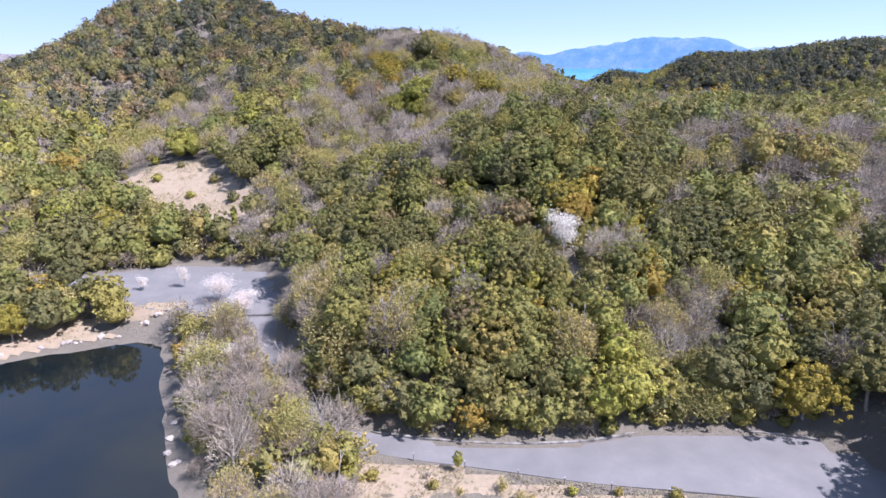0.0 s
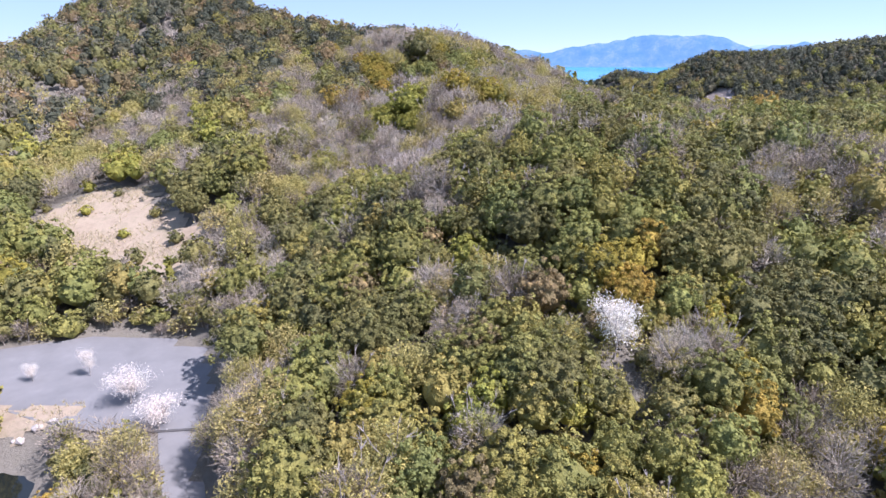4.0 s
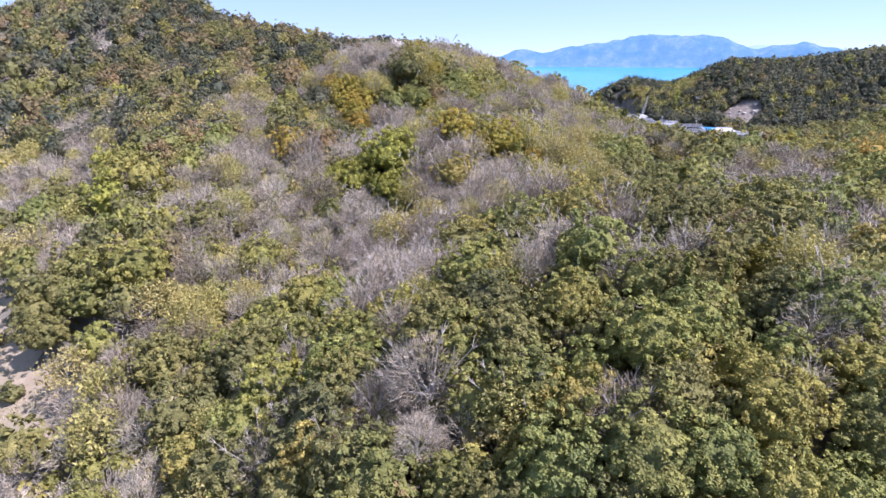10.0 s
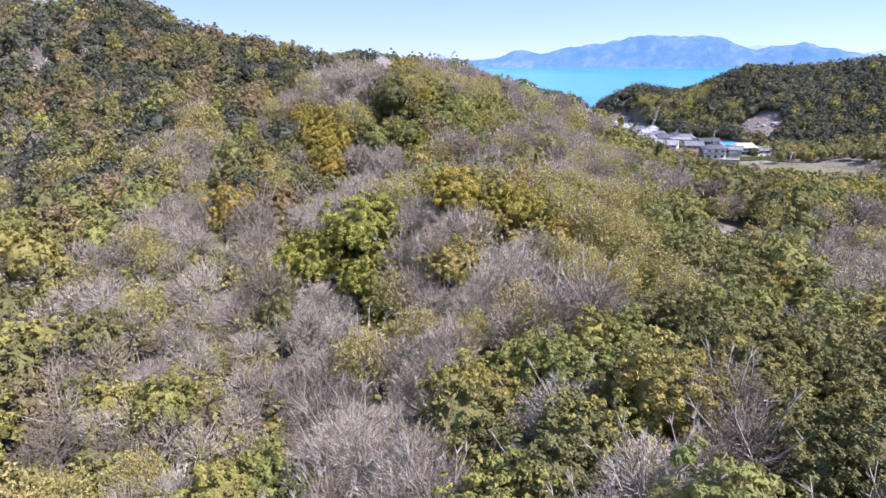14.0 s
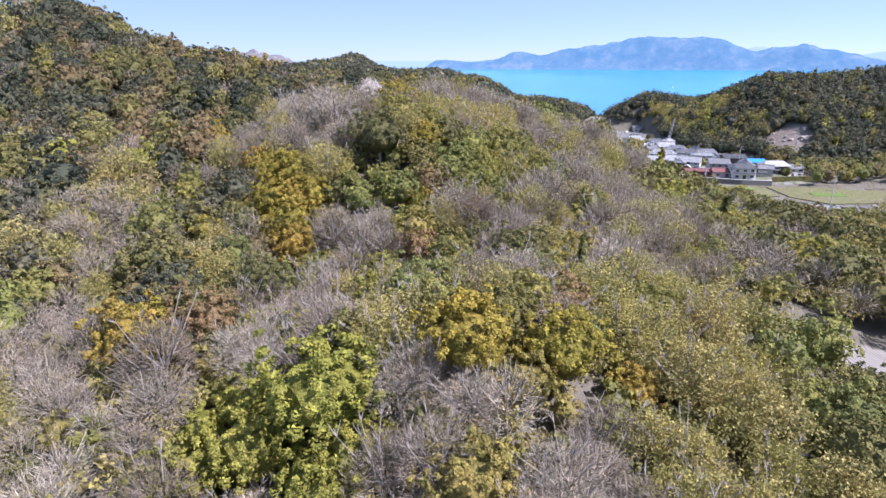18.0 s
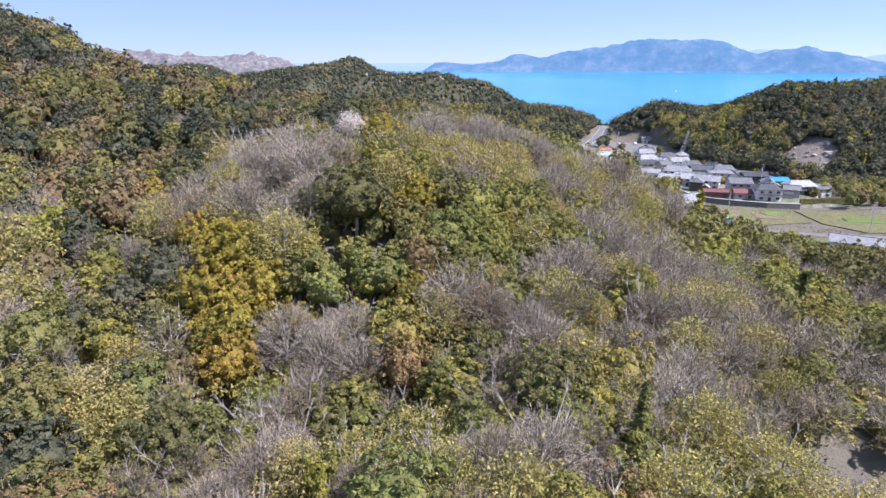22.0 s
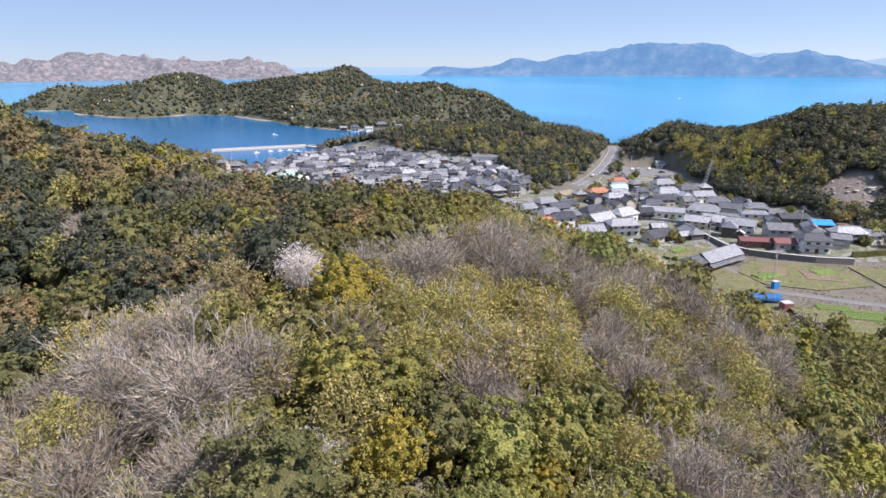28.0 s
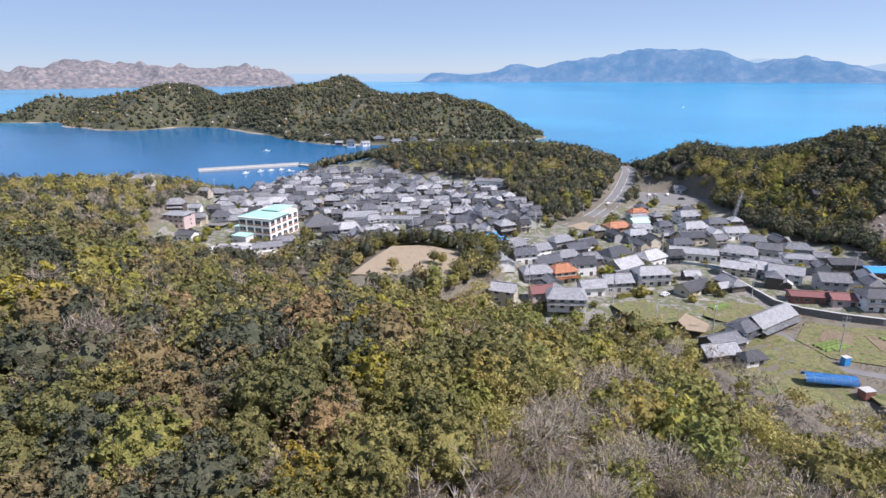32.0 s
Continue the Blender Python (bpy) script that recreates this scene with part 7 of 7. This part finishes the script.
POLES = [(53.4, 436), (78.5, 413.5), (88.7, 486.5), (69, 548), (108, 398), (150, 377), (62, 418), (121, 600), (-146, 603), (-118, 590), (40, 525), (113, 480), (134, 470), (150, 455), (104, 440), (96, 575), (-20, 520), (26, 448)]
for k, (x, y) in enumerate(POLES):
    pole(x, y, 10.5 + (k % 3) * 0.8, (k * 40) % 180)


def lattice_mast():
    """A leaning lattice boom of pale steel."""
    base = new("lattice_boom")
    top = 19.0
    corner = [(-1, -1), (1, -1), (1, 1), (-1, 1)]
    at = lambda k, z: (corner[k][0] * (0.9 - 0.032 * z) + 0.28 * z, corner[k][1] * (0.9 - 0.032 * z), z)
    for k in range(4):
        v, f = stick(at(k, 0), at(k, top), 0.11, 0.08, 4)
        new("leg", mesh_of("leg", v, f, STEEL)).parent = base
        for j in range(9):
            v, f = stick(at(k, j * top / 9), at((k + 1) % 4, (j + 1) * top / 9), 0.05, 0.05, 3)
            new("brace", mesh_of("brace", v, f, STEEL)).parent = base
    return base


put(lattice_mast(), 139, 531, 20, "pale leaning lattice boom at the wood's edge", "lattice boom", "", float(ground(np.array([139.0]), np.array([531.0]))[0]) - 0.1)


def car_model(paint):
    base = new("car")
    bm = bmesh.new()
    prof = [(-1.9, 0.35), (-1.95, 0.8), (-1.55, 0.95), (-1.1, 1.42), (0.5, 1.45), (1.1, 0.98), (1.9, 0.85), (1.95, 0.4)]
    left = [bm.verts.new((x, -0.78, z)) for x, z in prof]
    right = [bm.verts.new((x, 0.78, z)) for x, z in prof]
    for k in range(len(prof)):
        j = (k + 1) % len(prof)
        bm.faces.new((left[k], left[j], right[j], right[k]))
    bm.faces.new(left[::-1])
    bm.faces.new(right)
    bmesh.ops.recalc_face_normals(bm, faces=bm.faces)
    part("body", bm, paint, base)
    for y in (-0.785, 0.765):
        part("side_window", box_bm(-1.0, 0.6, y, y + 0.02, 1.0, 1.34), GLASS, base)
    for x in (-1.2, 1.25):
        for y in (-0.72, 0.72):
            bm = bmesh.new()
            bmesh.ops.create_cone(bm, cap_ends=True, segments=12, radius1=0.31, radius2=0.31, depth=0.2, matrix=pose(x, y, 0.31, 90))
            part("wheel", bm, TILE_DARK, base)
    return base


PAINT = [plain("car paint " + n, c, 0.3, 0.03) for n, c in (("white", (0.75, 0.75, 0.75)), ("silver", (0.4, 0.41, 0.42)), ("dark", (0.05, 0.05, 0.06)))]
CARS = [(-80, 488, 10, 0), (-76, 485, 10, 0), (-72, 483, 10, 1), (-70, 486, 80, 0), (-84, 487, 15, 2), (126, 612, 80, 0), (130, 612, 80, 1), (138, 613, 80, 0), (142, 600, 0, 2), (74, 442, 40, 0), (60, 428, 20, 1), (92, 583, 55, 0), (34, 512, 35, 1)]
MADE = {}
for x, y, yaw, k in CARS:
    level = float(ground(np.array([float(x)]), np.array([float(y)]))[0])
    level = max(level + 0.08, 5.25) if y > 590 else (4.02 if x < -60 else level + 0.08)
    if k in MADE:
        ob = copy_thing(MADE[k], pose(x, y, level, 0, 0, yaw))
    else:
        ob = MADE[k] = car_model(PAINT[k])
    put(ob, x, y, yaw, ("white", "silver", "dark")[k] + " small car parked on the asphalt", "car", "parked cars", level)


# ---------------------------------------------------------------- harbour
jetty = new("jetty")
for (ax, ay), (bx, by) in (((-222, 764), (-140, 798)), ((-140, 798), (-104, 770))):
    ln, yaw = math.hypot(bx - ax, by - ay), math.degrees(math.atan2(by - ay, bx - ax))
    for name, b in (("pier", (0, ln, -2.6, 2.6, -3, 1.6)), ("parapet", (0, ln, 1.9, 2.6, 1.6, 2.7))):
        bm = box_bm(*b, bevel=0.05)
        bm.transform(pose(ax, ay, SEA, 0, 0, yaw))
        part(name, bm, concrete, jetty)
tagged(jetty, "pale concrete breakwater reaching into the bay", "jetty", kind="structure")


def boat_model():
    base = new("fishing_boat")
    bm = bmesh.new()
    rings = []
    for x, wd, lo in ((-3.6, 1.1, 0.0), (-1, 1.25, -0.1), (1.8, 1.0, 0.0), (3.8, 0.08, 0.5)):
        rings.append([bm.verts.new(p) for p in ((x, -wd, 0.9 + 0.25 * (x > 3)), (x, -wd * 0.6, lo), (x, wd * 0.6, lo), (x, wd, 0.9 + 0.25 * (x > 3)))])
    for a, b in zip(rings[:-1], rings[1:]):
        for k in range(4):
            bm.faces.new((a[k], a[(k + 1) % 4], b[(k + 1) % 4], b[k]))
    bm.faces.new(rings[0])
    bm.faces.new(rings[-1][::-1])
    bmesh.ops.recalc_face_normals(bm, faces=bm.faces)
    part("hull", bm, PAINT[0], base)
    part("cabin", box_bm(-1.6, 0.4, -0.7, 0.7, 0.85, 2.2, bevel=0.1), WHITE, base)
    return base


first = None
for x, y, yaw in ((-150, 770, 60), (-158, 766, 62), (-166, 762, 60), (-140, 762, 20), (-176, 752, 58), (-128, 752, 100), (-186, 690, 60), (-200, 900, 10), (560, 1650, 30)):
    ob = boat_model() if first is None else copy_thing(first, pose(x, y, SEA, 0, 0, yaw))
    first = first or ob
    put(ob, x, y, yaw, "small white fishing boat on calm water", "boat", "moored boats", SEA - 0.05)


# ---------------------------------------------------------------- garden bushes, hedges and rubble
def gardens():
    g = np.random.default_rng(33)
    made = 0
    while made < 150:
        x, y = float(g.uniform(-140, 165)), float(g.uniform(430, 690))
        if float(inside(TOWN_AREA, np.array([x]), np.array([y]))[0]) < 2 or min(math.hypot(x - p, y - q) for p, q in HOMES) < 5.6:
            continue
        if min(float(gap_to(line, np.array([x]), np.array([y]))[0][0]) - line[1][2] for line in ROADS) < 1.5:
            continue
        kind = ("dark", "olive", "dark", "dark", "lime")[int(g.integers(5))]
        ob = shrub(kind, x, y, float(g.uniform(0.4, 0.95)), "clipped green garden tree between houses")
        ob.name = "garden_tree"
        tagged(ob, "", "garden tree", "garden trees of the town")
        made += 1


gardens()


def hedge(x0, y0, x1, y1, high):
    """A clipped hedge: a bushy bar of small leaves."""
    g = np.random.default_rng(int(x0 * 7 + y0))
    ln = math.hypot(x1 - x0, y1 - y0)
    n = int(ln * 90)
    p = np.c_[g.uniform(0, ln, n), g.uniform(-0.6, 0.6, n), g.uniform(0.1, high, n)]
    v, f = leaves(g, p, unit(g, n), np.full(n, 0.16))
    core = np.array([(x, y, z) for x in (0, ln) for y in (-0.45, 0.45) for z in (-0.2, high - 0.15)])
    cf = np.array([(0, 1, 3), (0, 3, 2), (4, 6, 7), (4, 7, 5), (0, 4, 5), (0, 5, 1), (2, 3, 7), (2, 7, 6), (1, 5, 7), (1, 7, 3)])
    ob = new("hedge", mesh_of("hedge", *join([(v, f), (core, cf)]), LEAF["dark"][0]))
    ob.matrix_world = pose(x0, y0, float(ground(np.array([float(x0)]), np.array([float(y0)]))[0]) + 0.1, 0, 0, math.degrees(math.atan2(y1 - y0, x1 - x0)))
    return tagged(ob, "clipped dark-green hedge beside the houses", "hedge", "hedges")


for row in ((56, 439.5, 67, 442.5, 1.8), (150, 421, 175, 424, 2.4), (63, 446, 70, 443, 1.4), (-30, 486, 0, 484, 2.5), (-34, 484, -42, 462, 2.5)):
    hedge(*row)

overlay("ground_slide", SLIDE, 1.5, 0.15, plain("bare rocky landslip", (0.2, 0.165, 0.135), 0.95, 0.45, 0.8, False), "grey-brown landslip scar on the wooded slope", "landslip")


def boulder(size, seed):
    v = ICO[0] * (1 + 0.28 * np.sin(ICO[0] @ np.array([[3.1, 1.7, 2.3], [2.2, 4.1, 1.2], [1.3, 2.9, 3.7]]) + seed)) * size * [1.2, 0.9, 0.7]
    return mesh_of("boulder", v, ICO[1], stone_grey)


stone_grey = plain("weathered pale rock", (0.38, 0.34, 0.3), 0.95, 0.3, 1.5)
ROCK_MODELS = [boulder(s, k) for k, s in enumerate((0.5, 0.8, 1.1, 0.65))]


def strew(points, label, sink=0.15):
    for k, (x, y, s) in enumerate(points):
        ob = new("boulder", ROCK_MODELS[k % 4])
        z = float(ground(np.array([x]), np.array([y]))[0])
        ob.matrix_world = pose(x, y, z + sink, 0, 0, (k * 77) % 360) @ Matrix.Diagonal((s, s, s, 1))
        tagged(ob, label, "boulder", "boulders")


g = np.random.default_rng(44)
strew([(float(a), float(b), float(c)) for a, b, c in zip(g.uniform(178, 206, 46), g.uniform(474, 504, 46), g.uniform(0.7, 2.0, 46)) if float(inside(SLIDE, np.array([a]), np.array([b]))[0]) > 0.5], "pale angular boulder on the landslip")
shore = [(-76, 88.2), (-71, 90.6), (-66, 92.6), (-61, 95), (-57, 97.6), (-53, 99.4), (-51.4, 95.6), (-80, 86.6), (-86, 84.6), (-63, 94.6), (-55, 98.6), (-68, 92.4), (-37.4, 64.6), (-38.6, 67.4), (-36.2, 62.8), (-39.6, 70.4)]
strew([(x + float(g.uniform(-0.6, 0.6)), y + float(g.uniform(0.2, 1.0)), float(g.uniform(0.4, 0.9))) for x, y in shore for _ in range(2)], "pale rock on the pond's shore", 0.05)
strew([(float(x), 70.2 + float(g.uniform(-0.2, 0.5)) + 0.04 * abs(float(x) - 5), float(g.uniform(0.35, 0.6))) for x in np.arange(-9, 34, 1.7)], "rough stone at the foot of the road bank", 0.1)


def marker(x, y):
    """A thin roadside post with a cap and a reflector."""
    base = new("roadside_post")
    part("shaft", box_bm(-0.05, 0.05, -0.05, 0.05, -0.3, 1.0, bevel=0.01), WOOD, base)
    part("cap", box_bm(-0.07, 0.07, -0.07, 0.07, 1.0, 1.06, bevel=0.01), STEEL, base)
    part("reflector", box_bm(-0.035, 0.035, -0.062, -0.05, 0.78, 0.9), TILE_ORANGE, base)
    put(base, x, y, 10, "thin wooden roadside post with orange reflector", "post", "roadside posts")


for x, y in ((-8, 63.9), (-2, 62.6), (4, 61.2), (9, 60), (14, 59.2), (20, 58.4)):
    marker(x, y)

for x, y, size in ((-37, 468, 1.0), (-34, 478, 1.0), (-28, 486, 1.05), (-21, 488, 1.0), (-14, 487, 1.05), (-7, 487, 1.0), (0, 483, 1.1), (5, 476, 1.15), (7, 466, 1.2), (5, 456, 1.1), (10, 482, 1.1), (12, 472, 1.2), (14, 462, 1.1), (11, 452, 1.0), (-9, 458, 0.7), (-6, 456, 0.7), (17, 478, 1.0), (0, 446, 1.0), (-24, 450, 0.7)):
    plant("dark" if (x * 3 + y) % 5 < 3 else "olive", x, y, size, "dense evergreen tree round the sandy clearing", 1.05, 1)
